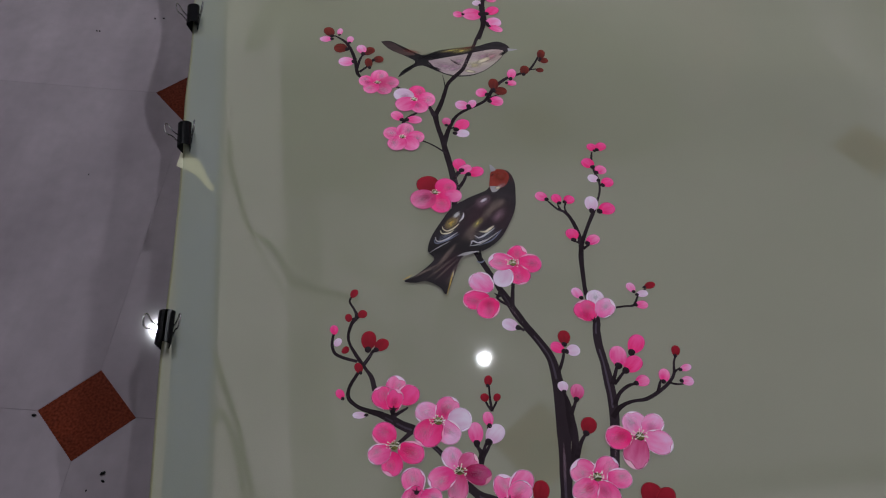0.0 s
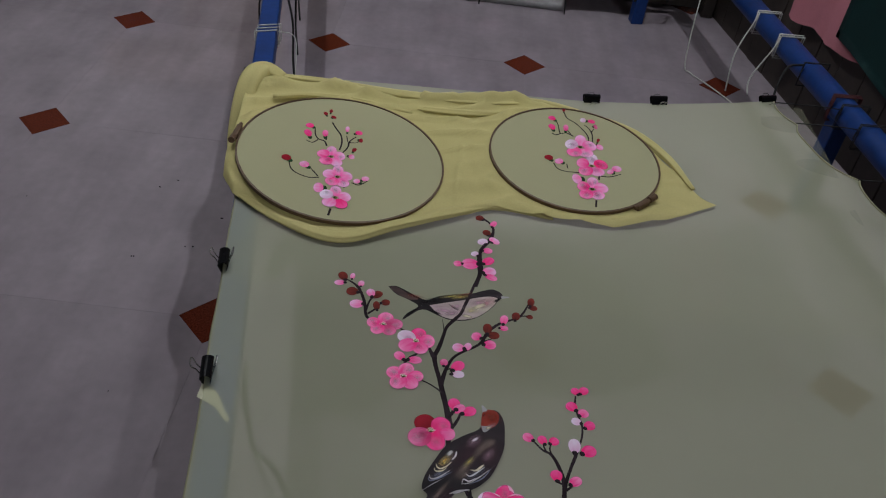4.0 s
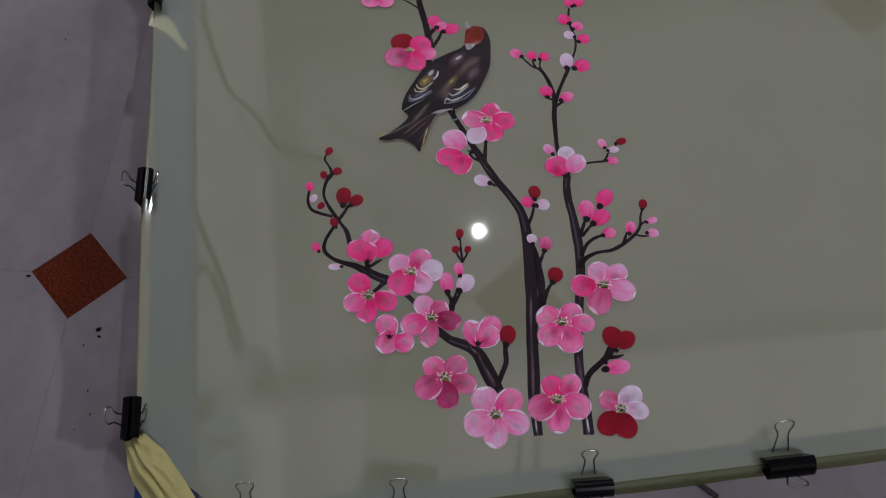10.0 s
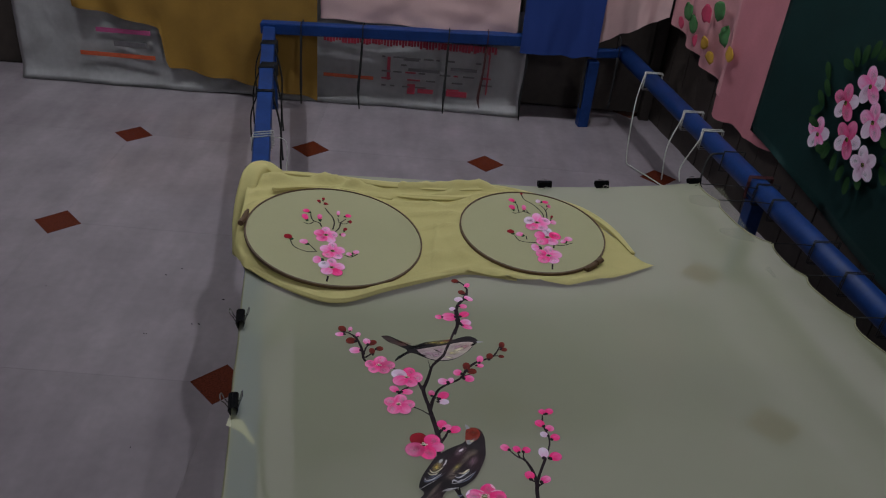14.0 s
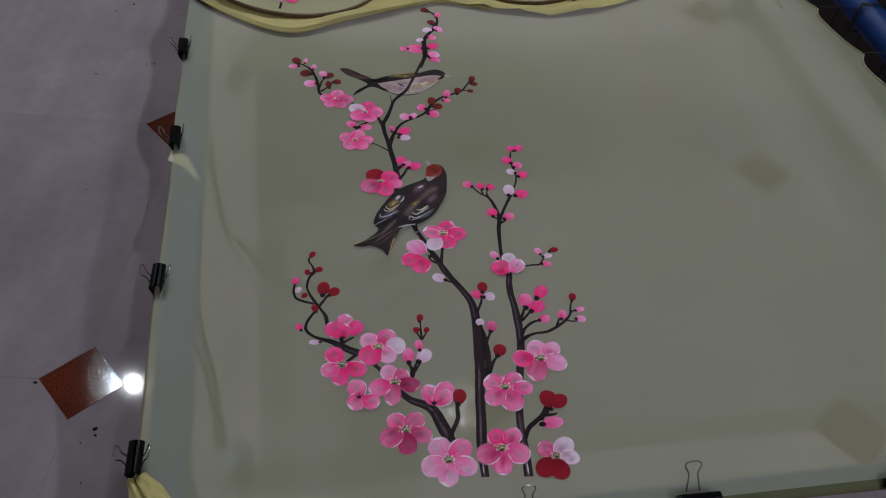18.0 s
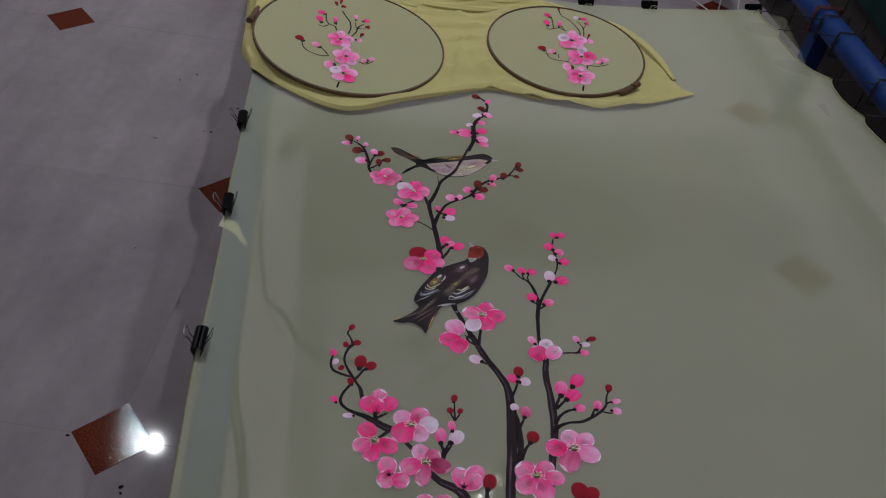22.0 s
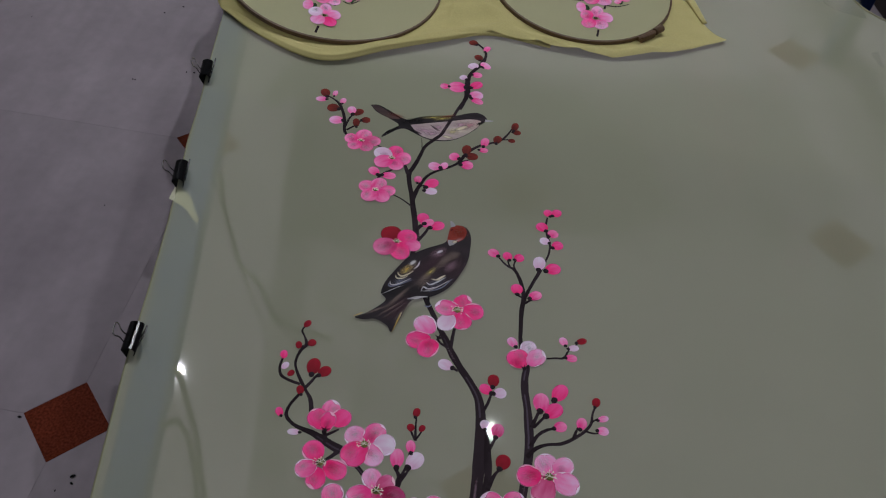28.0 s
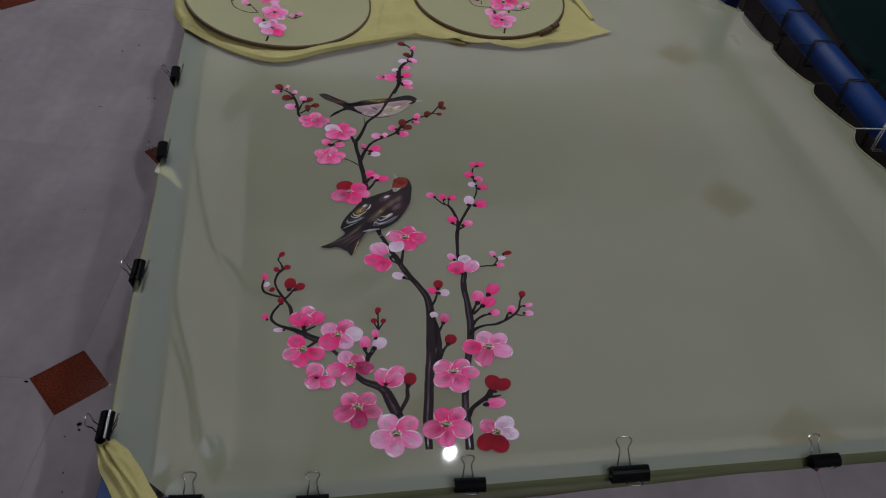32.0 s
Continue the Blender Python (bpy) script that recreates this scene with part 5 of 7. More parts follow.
b1_cap = [(-0.1278, 0.0294), (-0.1113, 0.0394), (-0.0976, 0.0435), (-0.0854, 0.038), (-0.0975, 0.032), (-0.1126, 0.0267)]
b1_tail = [(-0.2521, 0.0243), (-0.2411, 0.0268), (-0.2212, 0.0134), (-0.2056, 0.0052), (-0.2203, 0.0023), (-0.2382, 0.0113)]
b1_beak = [(-0.0838, 0.0325), (-0.0709, 0.0318), (-0.0823, 0.027)]
FEATHER = [
    paint("soot_paint", (0.012, 0.010, 0.012), (0.035, 0.026, 0.032), 0.6),
    paint("brick_red_paint", (0.20, 0.022, 0.015), (0.30, 0.05, 0.035), 0.4),
    paint("umber_paint", (0.05, 0.032, 0.034), (0.13, 0.09, 0.075), 0.6),
    paint("ochre_paint", (0.22, 0.14, 0.05), (0.30, 0.22, 0.10), 0.4),
    paint("ash_white_paint", (0.20, 0.19, 0.20), (0.42, 0.40, 0.42), 0.5),
    paint("mauve_cream_paint", (0.34, 0.24, 0.30), (0.46, 0.40, 0.34), 0.5),
    paint("slate_paint", (0.03, 0.03, 0.035), (0.08, 0.075, 0.085), 0.5),
]
z = 0.0024
bm = bmesh.new()
for outline, slot in ((b2_body, 0), (b2_head, 1), (b2_bib, 4), (b2_beak, 4)):
    flat_shape(bm, outline, z, slot)
    z += 0.00003
bird_two = part("painted_bird", bm, FEATHER, painted_cloth, "dark painted bird shape with a red head patch")
bird_two["top"] = 0.00255
z = 0.00012
bm = bmesh.new()
for outline, slot in ((b1_body, 0), (b1_belly, 5), (b1_cap, 0), (b1_tail, 2), (b1_beak, 4)):
    flat_shape(bm, outline, z, slot)
    z += 0.00003
bird_one = part("painted_bird", bm, FEATHER, painted_cloth, "pale-bellied painted bird shape with a dark back")
bird_one["top"] = -0.0001


def brush_line(bird, key, run, half):
    """A thin stroke of the brush that tapers to both ends."""
    COUNT["feather"] += 1
    z = bird["top"] + COUNT["feather"] * 0.000012
    pts = spline(run, 6)
    bm = bmesh.new()
    rows = []
    for i, q in enumerate(pts):
        a, b = pts[max(i - 1, 0)], pts[min(i + 1, len(pts) - 1)]
        d = Vector((b[0] - a[0], b[1] - a[1], 0)).normalized()
        w = half * (0.2 + 0.8 * math.sin(math.pi * (i + 0.5) / len(pts))) * (1 + 0.25 * noise.noise(Vector((q[0] * 300, q[1] * 300, 0))))
        rows.append([bm.verts.new((q[0] - d.y * w, q[1] + d.x * w, z)), bm.verts.new((q[0] + d.y * w, q[1] - d.x * w, z))])
    for a, b in zip(rows, rows[1:]):
        bm.faces.new((a[0], a[1], b[1], b[0]))
    return part("feather", bm, LINE[key], bird)


LINE = {k: paint(k + "_line_paint", tuple(v * 0.7 for v in SOFT[k]), SOFT[k], 0.5) for k in ("pale", "cream", "ash", "slateblue", "ochre", "taupe", "soot")}
feather(bird_two, "plum", -0.1165, -0.2565, 0.0398, 0.0170, 57)
feather(bird_two, "plum", -0.0905, -0.2575, 0.0300, 0.0133, 72)
feather(bird_two, "plum", -0.1465, -0.3285, 0.0271, 0.0111, 60)
feather(bird_two, "taupe", -0.1015, -0.2460, 0.0222, 0.0059, 59)
feather(bird_two, "taupe", -0.1215, -0.2770, 0.0241, 0.0051, 56)
feather(bird_two, "taupe", -0.0920, -0.2385, 0.0110, 0.0045, 51)
feather(bird_two, "mauve", -0.1120, -0.2370, 0.0142, 0.0069, 51)
feather(bird_two, "pale", -0.1110, -0.2350, 0.0064, 0.0022, 39)
feather(bird_two, "mauve", -0.0940, -0.2555, 0.0135, 0.0058, 59)
feather(bird_two, "yellow", -0.1170, -0.2685, 0.0104, 0.0031, 55)
feather(bird_two, "taupe", -0.1500, -0.3165, 0.0251, 0.0030, 59)
feather(bird_two, "taupe", -0.1215, -0.2885, 0.0115, 0.0035, 56)
feather(bird_two, "taupe", -0.1440, -0.2700, 0.0178, 0.0070, 52)
feather(bird_two, "ochre", -0.1465, -0.2710, 0.0111, 0.0052, 54)
feather(bird_two, "ash", -0.1410, -0.2595, 0.0068, 0.0031, 54)
feather(bird_two, "yellow", -0.1465, -0.2740, 0.0061, 0.0024, 55)
feather(bird_two, "slateblue", -0.1075, -0.2835, 0.0177, 0.0049, 45)
feather(bird_two, "slateblue", -0.1510, -0.2900, 0.0136, 0.0036, 36)
feather(bird_two, "ash", -0.1270, -0.3120, 0.0108, 0.0019, 22)
feather(bird_two, "taupe", -0.1710, -0.3385, 0.0189, 0.0018, 37)
feather(bird_two, "taupe", -0.1550, -0.3330, 0.0233, 0.0014, 47)
feather(bird_two, "taupe", -0.1500, -0.3355, 0.0224, 0.0009, 51)
feather(bird_two, "taupe", -0.1415, -0.3375, 0.0190, 0.0020, 67)
feather(bird_two, "rust", -0.0900, -0.1970, 0.0128, 0.0109, 39)
feather(bird_two, "brightrust", -0.0920, -0.1965, 0.0067, 0.0054, 42)
feather(bird_two, "rosy", -0.0920, -0.2120, 0.0086, 0.0030, 36)
feather(bird_two, "cream", -0.0950, -0.2150, 0.0045, 0.0022, 27)
feather(bird_two, "soot", -0.1015, -0.1960, 0.0034, 0.0009, 63)
brush_line(bird_two, "pale", [(-0.1330, -0.2560), (-0.1340, -0.2630), (-0.1380, -0.2690)], 0.0010)
brush_line(bird_two, "cream", [(-0.1560, -0.2770), (-0.1550, -0.2810), (-0.1500, -0.2830), (-0.1430, -0.2780), (-0.1380, -0.2720)], 0.0010)
brush_line(bird_two, "cream", [(-0.1580, -0.2830), (-0.1560, -0.2870), (-0.1490, -0.2860), (-0.1430, -0.2810)], 0.0009)
brush_line(bird_two, "ash", [(-0.1630, -0.2930), (-0.1610, -0.2980), (-0.1530, -0.2960), (-0.1390, -0.2840)], 0.0010)
brush_line(bird_two, "slateblue", [(-0.1640, -0.2960), (-0.1620, -0.3010), (-0.1520, -0.2970), (-0.1370, -0.2860)], 0.0009)
brush_line(bird_two, "cream", [(-0.1150, -0.2800), (-0.1080, -0.2800), (-0.1030, -0.2750), (-0.0990, -0.2710)], 0.0014)
brush_line(bird_two, "ash", [(-0.1200, -0.2860), (-0.1150, -0.2890), (-0.1070, -0.2830), (-0.0980, -0.2740)], 0.0010)
brush_line(bird_two, "pale", [(-0.1240, -0.3000), (-0.1220, -0.2940), (-0.1160, -0.2960), (-0.1080, -0.2910)], 0.0009)
brush_line(bird_two, "ash", [(-0.1250, -0.3010), (-0.1150, -0.2980), (-0.1040, -0.2890), (-0.0930, -0.2780)], 0.0008)
brush_line(bird_two, "slateblue", [(-0.1150, -0.3000), (-0.1000, -0.2900), (-0.0900, -0.2750)], 0.0008)
brush_line(bird_two, "ash", [(-0.1380, -0.3160), (-0.1280, -0.3110), (-0.1130, -0.3070)], 0.0012)
brush_line(bird_two, "ochre", [(-0.1420, -0.3370), (-0.1440, -0.3510), (-0.1470, -0.3660)], 0.0006)
brush_line(bird_two, "cream", [(-0.1410, -0.3350), (-0.1420, -0.3450)], 0.0004)
brush_line(bird_two, "ochre", [(-0.1940, -0.3520), (-0.1900, -0.3490), (-0.1850, -0.3450)], 0.0006)
brush_line(bird_two, "ash", [(-0.1710, -0.3170), (-0.1600, -0.3070), (-0.1460, -0.2960)], 0.0004)
brush_line(bird_two, "soot", [(-0.1140, -0.3040), (-0.1130, -0.3170), (-0.1150, -0.3210)], 0.0018)
brush_line(bird_two, "slateblue", [(-0.1170, -0.3210), (-0.1120, -0.3220), (-0.1080, -0.3180)], 0.0010)
brush_line(bird_one, "soot", [(-0.1680, -0.0300), (-0.1650, -0.0440), (-0.1630, -0.0600)], 0.0006)
brush_line(bird_one, "soot", [(-0.1600, 0.0020), (-0.1520, -0.0060), (-0.1430, -0.0090)], 0.0006)
feather(bird_one, "lilac", -0.1645, -0.0125, 0.0219, 0.0072, -5)
feather(bird_one, "lilac", -0.1545, -0.0165, 0.0136, 0.0052, 25)
feather(bird_one, "lilac", -0.1475, -0.0005, 0.0123, 0.0078, 11)
feather(bird_one, "butter", -0.1265, -0.0060, 0.0131, 0.0068, 19)
feather(bird_one, "lilac", -0.1160, 0.0120, 0.0158, 0.0090, 17)
feather(bird_one, "rosy", -0.1045, 0.0135, 0.0210, 0.0090, 42)
feather(bird_one, "cream", -0.1325, -0.0190, 0.0095, 0.0032, -8)
feather(bird_one, "cream", -0.1155, 0.0045, 0.0142, 0.0044, 34)
feather(bird_one, "soot", -0.1870, 0.0045, 0.0225, 0.0058, 27)
feather(bird_one, "soot", -0.1790, -0.0185, 0.0124, 0.0030, -19)
feather(bird_one, "plum", -0.1525, -0.0035, 0.0098, 0.0018, -31)
feather(bird_one, "rust", -0.2110, 0.0105, 0.0164, 0.0036, -10)
feather(bird_one, "yellow", -0.1580, 0.0190, 0.0199, 0.0032, 19)
feather(bird_one, "yellow", -0.1445, 0.0195, 0.0169, 0.0039, 22)
feather(bird_one, "rust", -0.1370, 0.0270, 0.0142, 0.0028, 29)
feather(bird_one, "soot", -0.2115, -0.0220, 0.0183, 0.0027, 51)
feather(bird_one, "soot", -0.0895, 0.0215, 0.0083, 0.0032, 45)

# ---- the two embroidery hoops on their lemon cloth ----
HOOPS = ((hoop_a, 0.2256, 0.7215, 0.181, 178), (hoop_b, 0.643, 0.814, 0.1585, -46))
for hoop, dx, dy in ((hoop_a, -0.002, 0.009), (hoop_b, 0.001, 0.010)):
    for ob in hoop.children:
        ob.location += Vector((dx, dy, 0))
for hoop, hx, hy, hr, tab in HOOPS:
    bm = bmesh.new()
    for k in range(64):
        a, b = 2 * math.pi * k / 64, 2 * math.pi * (k + 1) / 64
        q = []
        for t in (a, b):
            q.append([bm.verts.new((r * math.cos(t), r * math.sin(t), z)) for r, z in ((hr - 0.002, -0.005), (hr + 0.0012, -0.005), (hr + 0.0012, 0.0018), (hr - 0.002, 0.0022))])
        for i in range(4):
            bm.faces.new((q[0][i], q[0][(i + 1) % 4], q[1][(i + 1) % 4], q[1][i]))
    bmesh.ops.remove_doubles(bm, verts=bm.verts, dist=1e-5)
    part("ring", bm, M["hoopwood"], hoop)
    bm = bmesh.new()
    box(bm, hr + 0.001, hr + 0.011, -0.016, 0.016, -0.005, 0.007, 0.002)
    tube(bm, [(hr + 0.006, -0.022, 0.004), (hr + 0.006, 0.022, 0.004)], 0.0035, 8)
    tube(bm, [(hr + 0.006, 0.018, 0.004), (hr + 0.006, 0.034, 0.006)], 0.006, 10)
    lock = part("screw_lock", bm, M["hoopwood"], hoop, "dark wooden screw lock")
    lock.rotation_euler = (0, 0, radians(tab))
    bm = bmesh.new()
    rings = [[bm.verts.new((r * hr * math.cos(2 * math.pi * k / 64), r * hr * math.sin(2 * math.pi * k / 64), 0)) for k in range(64)] for r in (0.99, 0.5)]
    c = bm.verts.new((0, 0, 0))
    for k in range(64):
        bm.faces.new((rings[0][k], rings[0][(k + 1) % 64], rings[1][(k + 1) % 64], rings[1][k]))
        bm.faces.new((rings[1][k], rings[1][(k + 1) % 64], c))
    part("stretched_cloth", bm, M["hoopcloth"], hoop, "lemon cloth held taut by the hoop")

LOW = [(0.036, 0.644), (0.066, 0.596), (0.15, 0.544), (0.255, 0.508), (0.34, 0.554), (0.43, 0.601), (0.5, 0.641), (0.6, 0.63), (0.7, 0.624), (0.8, 0.665), (0.894, 0.726)]
HIGH = [(-0.01, 0.985), (0.046, 0.983), (0.129, 0.999), (0.22, 0.979), (0.326, 0.985), (0.42, 0.991), (0.529, 1.026), (0.61, 1.001), (0.715, 0.971), (0.8, 0.876), (0.872, 0.738)]


def under_hoop(x, y):
    """Height over the frame at which the cloth meets the underside of the nearer hoop."""
    if x < 0.43:
        return 0.016 - 0.10 * (x - 0.2256) + 0.025 * (y - 0.7215)
    return 0.010 - 0.028 * (x - 0.643) + 0.048 * (y - 0.814)


def lemon_point(u, v):
    s = u * (len(LOW) - 1)
    i = min(int(s), len(LOW) - 2)
    f = s - i
    a = np.array(LOW[i]) * (1 - f) + np.array(LOW[i + 1]) * f
    b = np.array(HIGH[i]) * (1 - f) + np.array(HIGH[i + 1]) * f
    p = a * (1 - v) + b * v
    inside = min((math.hypot(p[0] - h[1], p[1] - h[2]) - h[3] for h in HOOPS))
    out_ = max(0.0, min(1.0, inside / 0.03))
    edge = min(v, 1 - v, 1.0) * 2
    ridge = 1 - abs(noise.noise(Vector((p[0] * 6 + 3 + p[1] * 5, p[1] * 20 - p[0] * 7, 0.3)))) * 3.4
    calm = min(1.0, max(0.0, (0.97 - u) / 0.2)) * min(1.0, u / 0.06)
    fold = (0.006 + 0.008 * v) * out_ * max(0, ridge) ** 1.6 * calm + 0.004 * out_ * (1 + noise.noise(Vector((p[0] * 22, p[1] * 22, 2))))
    hem = math.exp(-((min(v, 1 - v) - 0.035) / 0.03) ** 2) * (0.010 if v < 0.5 else 0.016) * (0.7 + 0.6 * noise.noise(Vector((u * 9, v * 3, 5))))
    wob = (0.003 if v < 0.5 else 0.010) * calm * noise.noise(Vector((u * 7, round(v) * 4.0, 1))) * (1 - edge)
    lift = max(0.0, under_hoop(p[0], p[1])) * max(0.0, min(1.0, 1 - inside / 0.06)) ** 1.5
    z = 0.0025 + lift * (1 - math.exp(-edge * 9)) + fold + calm * max(0, hem) * (0.35 + 0.65 * out_)
    return Vector((p[0], p[1] + wob, z))


lemon = empty("lemon_cloth", 0, 0, TOP)
tagged(lemon, "crumpled lemon yellow cotton cloth lying under two embroidery hoops", "cloth")
part("spread", sheet(bmesh.new(), lemon_point, 220, 70), M["yellow"], lemon, smooth=True)


def fold_roll(run, r, seed, flat=0.55):
    """A soft roll of bunched cloth with lengthwise pleats."""
    pts = spline(run, 8)
    bm = bmesh.new()
    rings = []
    for i, q in enumerate(pts):
        a, b = pts[max(i - 1, 0)], pts[min(i + 1, len(pts) - 1)]
        d = Vector(b - a).normalized()
        s = d.cross(Vector((0, 0, 1))).normalized()
        up = s.cross(d)
        t = i / (len(pts) - 1)
        rr = r * (0.45 + 0.75 * math.sin(math.pi * min(1, max(0.0, t * 0.9 + 0.08)))) 
        ring = []
        for k in range(26):
            w = 2 * math.pi * k / 26
            pl = 1 + 0.22 * noise.noise(Vector((math.cos(w) * 2.2, math.sin(w) * 2.2, t * 2 + seed))) + 0.12 * math.sin(5 * w + 4 * t + seed)
            ring.append(bm.verts.new(Vector(q) + rr * pl * (math.cos(w) * s + math.sin(w) * flat * up)))
        rings.append(ring)
    for a, b in zip(rings, rings[1:]):
        for k in range(26):
            bm.faces.new((a[k], a[(k + 1) % 26], b[(k + 1) % 26], b[k]))
    bm.faces.new(rings[0][::-1])
    bm.faces.new(rings[-1])
    return bm


part("gathered_corner", fold_roll([(0.005, 0.80, -0.10), (0.0, 0.88, -0.05), (0.003, 0.955, 0.014), (0.02, 1.0, 0.022), (0.06, 0.995, 0.012)], 0.023, 1), M["yellow"], lemon, smooth=True)
part("gathered_edge", fold_roll([(0.02, 0.995, 0.012), (0.14, 0.99, 0.014), (0.30, 0.975, 0.014), (0.45, 0.985, 0.012), (0.58, 1.01, 0.010), (0.70, 0.975, 0.006), (0.80, 0.90, 0.004)], 0.011, 4), M["yellow"], lemon, smooth=True)
part("gathered_hem", fold_roll([(0.042, 0.66, 0.006), (0.08, 0.60, 0.008), (0.16, 0.545, 0.008), (0.255, 0.515, 0.008), (0.34, 0.560, 0.01), (0.42, 0.604, 0.01), (0.50, 0.645, 0.006), (0.60, 0.637, 0.003)], 0.009, 7), M["yellow"], lemon, smooth=True)


for run, r, seed in (
    ([(0.30, 0.935, 0.010), (0.40, 0.930, 0.013), (0.48, 0.945, 0.011), (0.55, 0.975, 0.008)], 0.0075, 11),
    ([(0.66, 0.985, 0.010), (0.72, 0.960, 0.012), (0.78, 0.912, 0.013), (0.828, 0.845, 0.011), (0.858, 0.765, 0.008)], 0.009, 14),
    ([(0.06, 0.90, 0.020), (0.13, 0.925, 0.018), (0.22, 0.93, 0.015), (0.33, 0.915, 0.010)], 0.0065, 16),
):
    part("fold", fold_roll(run, r, seed, 0.6), M["yellow"], lemon, smooth=True)


# ---- binder clips ----
def binder_clip(width, depth=0.016, height=0.024, reach=1.02):
    """Folded steel body with its spine up and two wire arms turned back."""
    clip = empty("binder_clip")
    tagged(clip, "black steel binder clip with nickel wire handles gripping the cloth edge", "binder clip", "binder clips round the cloth")
    bm = bmesh.new()
    w = width / 2
    prof = [(-0.0018, -height * 0.85)] + [(-depth / 2 * math.cos(math.pi * k / 9), -0.002 + 0.0055 * math.sin(math.pi * k / 9)) for k in range(10)] + [(0.0018, -height * 0.85)]
    inner = [(x * 0.8, z - 0.0012 if abs(x) > 0.003 else z) for x, z in prof]
    outer_l = [[bm.verts.new((x, y, z)) for x, z in prof] for y in (-w, w)]
    inner_l = [[bm.verts.new((x, y, z)) for x, z in inner] for y in (-w, w)]
    for k in range(len(prof) - 1):
        bm.faces.new((outer_l[0][k], outer_l[0][k + 1], outer_l[1][k + 1], outer_l[1][k]))
        bm.faces.new((inner_l[0][k + 1], inner_l[0][k], inner_l[1][k], inner_l[1][k + 1]))
        for e in (0, 1):
            bm.faces.new((outer_l[e][k], inner_l[e][k], inner_l[e][k + 1], outer_l[e][k + 1]))
    part("body", bm, M["clip"], clip)
    for s in (-1, 1):
        bm = bmesh.new()
        tube(bm, [(s * 0.0024, -w, -height * 0.82), (s * 0.0024, w, -height * 0.82)], 0.0017, 8)
        part("jaw_roll", bm, M["clip"], clip, smooth=True)
        bm = bmesh.new()
        ln, nb = width * reach, width * 0.125
        half = [(1.5, 0), (1.15, 0.35), (0.95, 0.58), (1.1, 0.70), (1.65, 0.84), (1.55, 0.94), (0.8, 1.0)]
        path = [(0, -nb * a, ln * b) for a, b in half] + [(0, nb * a, ln * b) for a, b in half[::-1]]
        tube(bm, path, 0.00085, 7, 4)
        arm = part("handle", bm, M["wire"], clip, "nickel wire handle", smooth=True)
        arm.location = (s * 0.003, 0, -height * 0.8)
        arm.rotation_euler = (0, radians(s * ARM[0] if s < 0 else ARM[1]), 0)
    return clip


ARM = (24, 20)
side_clip = binder_clip(0.036)
CLIPS_LEFT = [(0.098, 0.435, 12), (0.137, 0.222, 9), (0.179, -0.033, 9), (0.217, -0.268, 8), (0.0, 0.99, 6)]
side_clip.matrix_basis = pose(0.098, 0.435, TOP + 0.012, 0, 0, 11)
for x, y, a in CLIPS_LEFT[1:]:
    copy_thing(side_clip, pose(x, y, TOP + 0.012, 0, random.uniform(-6, 6), a + random.uniform(-3, 3)))
ARM = (10, 80)
end_clip = binder_clip(0.034, reach=0.8)
end_clip.matrix_basis = pose(0.457, -0.341, TOP + 0.011, 0, -36, 90 + 8)
for x, y, a in ((0.327, -0.343, 6), (0.622, -0.300, 7), (1.031, -0.236, 10), (0.693, 1.060, 188), (0.838, 1.087, 192), (1.085, 1.147, 196)):
    copy_thing(end_clip, pose(x, y - 0.008 if y < 0 else y + 0.006, TOP + 0.011, 0, -34 + random.uniform(-5, 5), 90 + a))
big_clip = binder_clip(0.043, 0.019, 0.026, 0.85)
big_clip.matrix_basis = pose(0.800, -0.280, TOP + 0.011, 0, -40, 90 + 9)


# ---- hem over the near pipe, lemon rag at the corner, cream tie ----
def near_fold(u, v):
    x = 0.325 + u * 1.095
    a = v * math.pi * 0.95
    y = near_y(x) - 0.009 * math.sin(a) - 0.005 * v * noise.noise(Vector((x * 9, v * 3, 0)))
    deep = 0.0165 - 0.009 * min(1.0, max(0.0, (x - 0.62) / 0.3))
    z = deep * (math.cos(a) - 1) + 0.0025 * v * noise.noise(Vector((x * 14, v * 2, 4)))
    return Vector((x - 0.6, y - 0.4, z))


part("folded_hem", sheet(bmesh.new(), near_fold, 120, 12), M["hem"], painted_cloth, "dark olive-green hem folded down over the pipe", smooth=True)


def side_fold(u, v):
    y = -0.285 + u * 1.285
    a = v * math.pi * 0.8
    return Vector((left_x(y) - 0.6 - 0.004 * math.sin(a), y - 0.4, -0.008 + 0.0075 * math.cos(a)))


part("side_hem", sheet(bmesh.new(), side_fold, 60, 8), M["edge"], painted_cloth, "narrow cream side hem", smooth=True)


def strip(run, half, seed, droop):
    """A flat folded strip of cloth along a line, with a few sharp creases."""
    c = np.array(spline(run, 8))

    def f(u, v):
        k = u * (len(c) - 1)
        i = min(int(k), len(c) - 2)
        p = c[i] * (1 - k + i) + c[i + 1] * (k - i)
        d = c[i + 1] - c[i]
        side = Vector((-d[1], d[0], 0)).normalized()
        o = (v - 0.5) * 2 * half * (0.55 + 0.45 * min(1.0, u * 3.5)) * (1 + 0.22 * noise.noise(Vector((u * 4, round(v) * 3.0, seed))))
        crease = 0.0045 * max(0.0, 1 - 6 * abs(v - 0.35 - 0.5 * u + 0.2 * seed)) + 0.0035 * max(0.0, 1 - 7 * abs(u - 0.38 - 0.35 * (v - 0.5)))
        crumple = 0.0022 * noise.noise(Vector((u * 6, v * 4, seed)))
        return Vector((p[0] + o * side.x, p[1] + o * side.y, p[2] - droop * abs(v - 0.5) ** 2 * 4 + crease + crumple))

    return sheet(bmesh.new(), f, 64, 28)


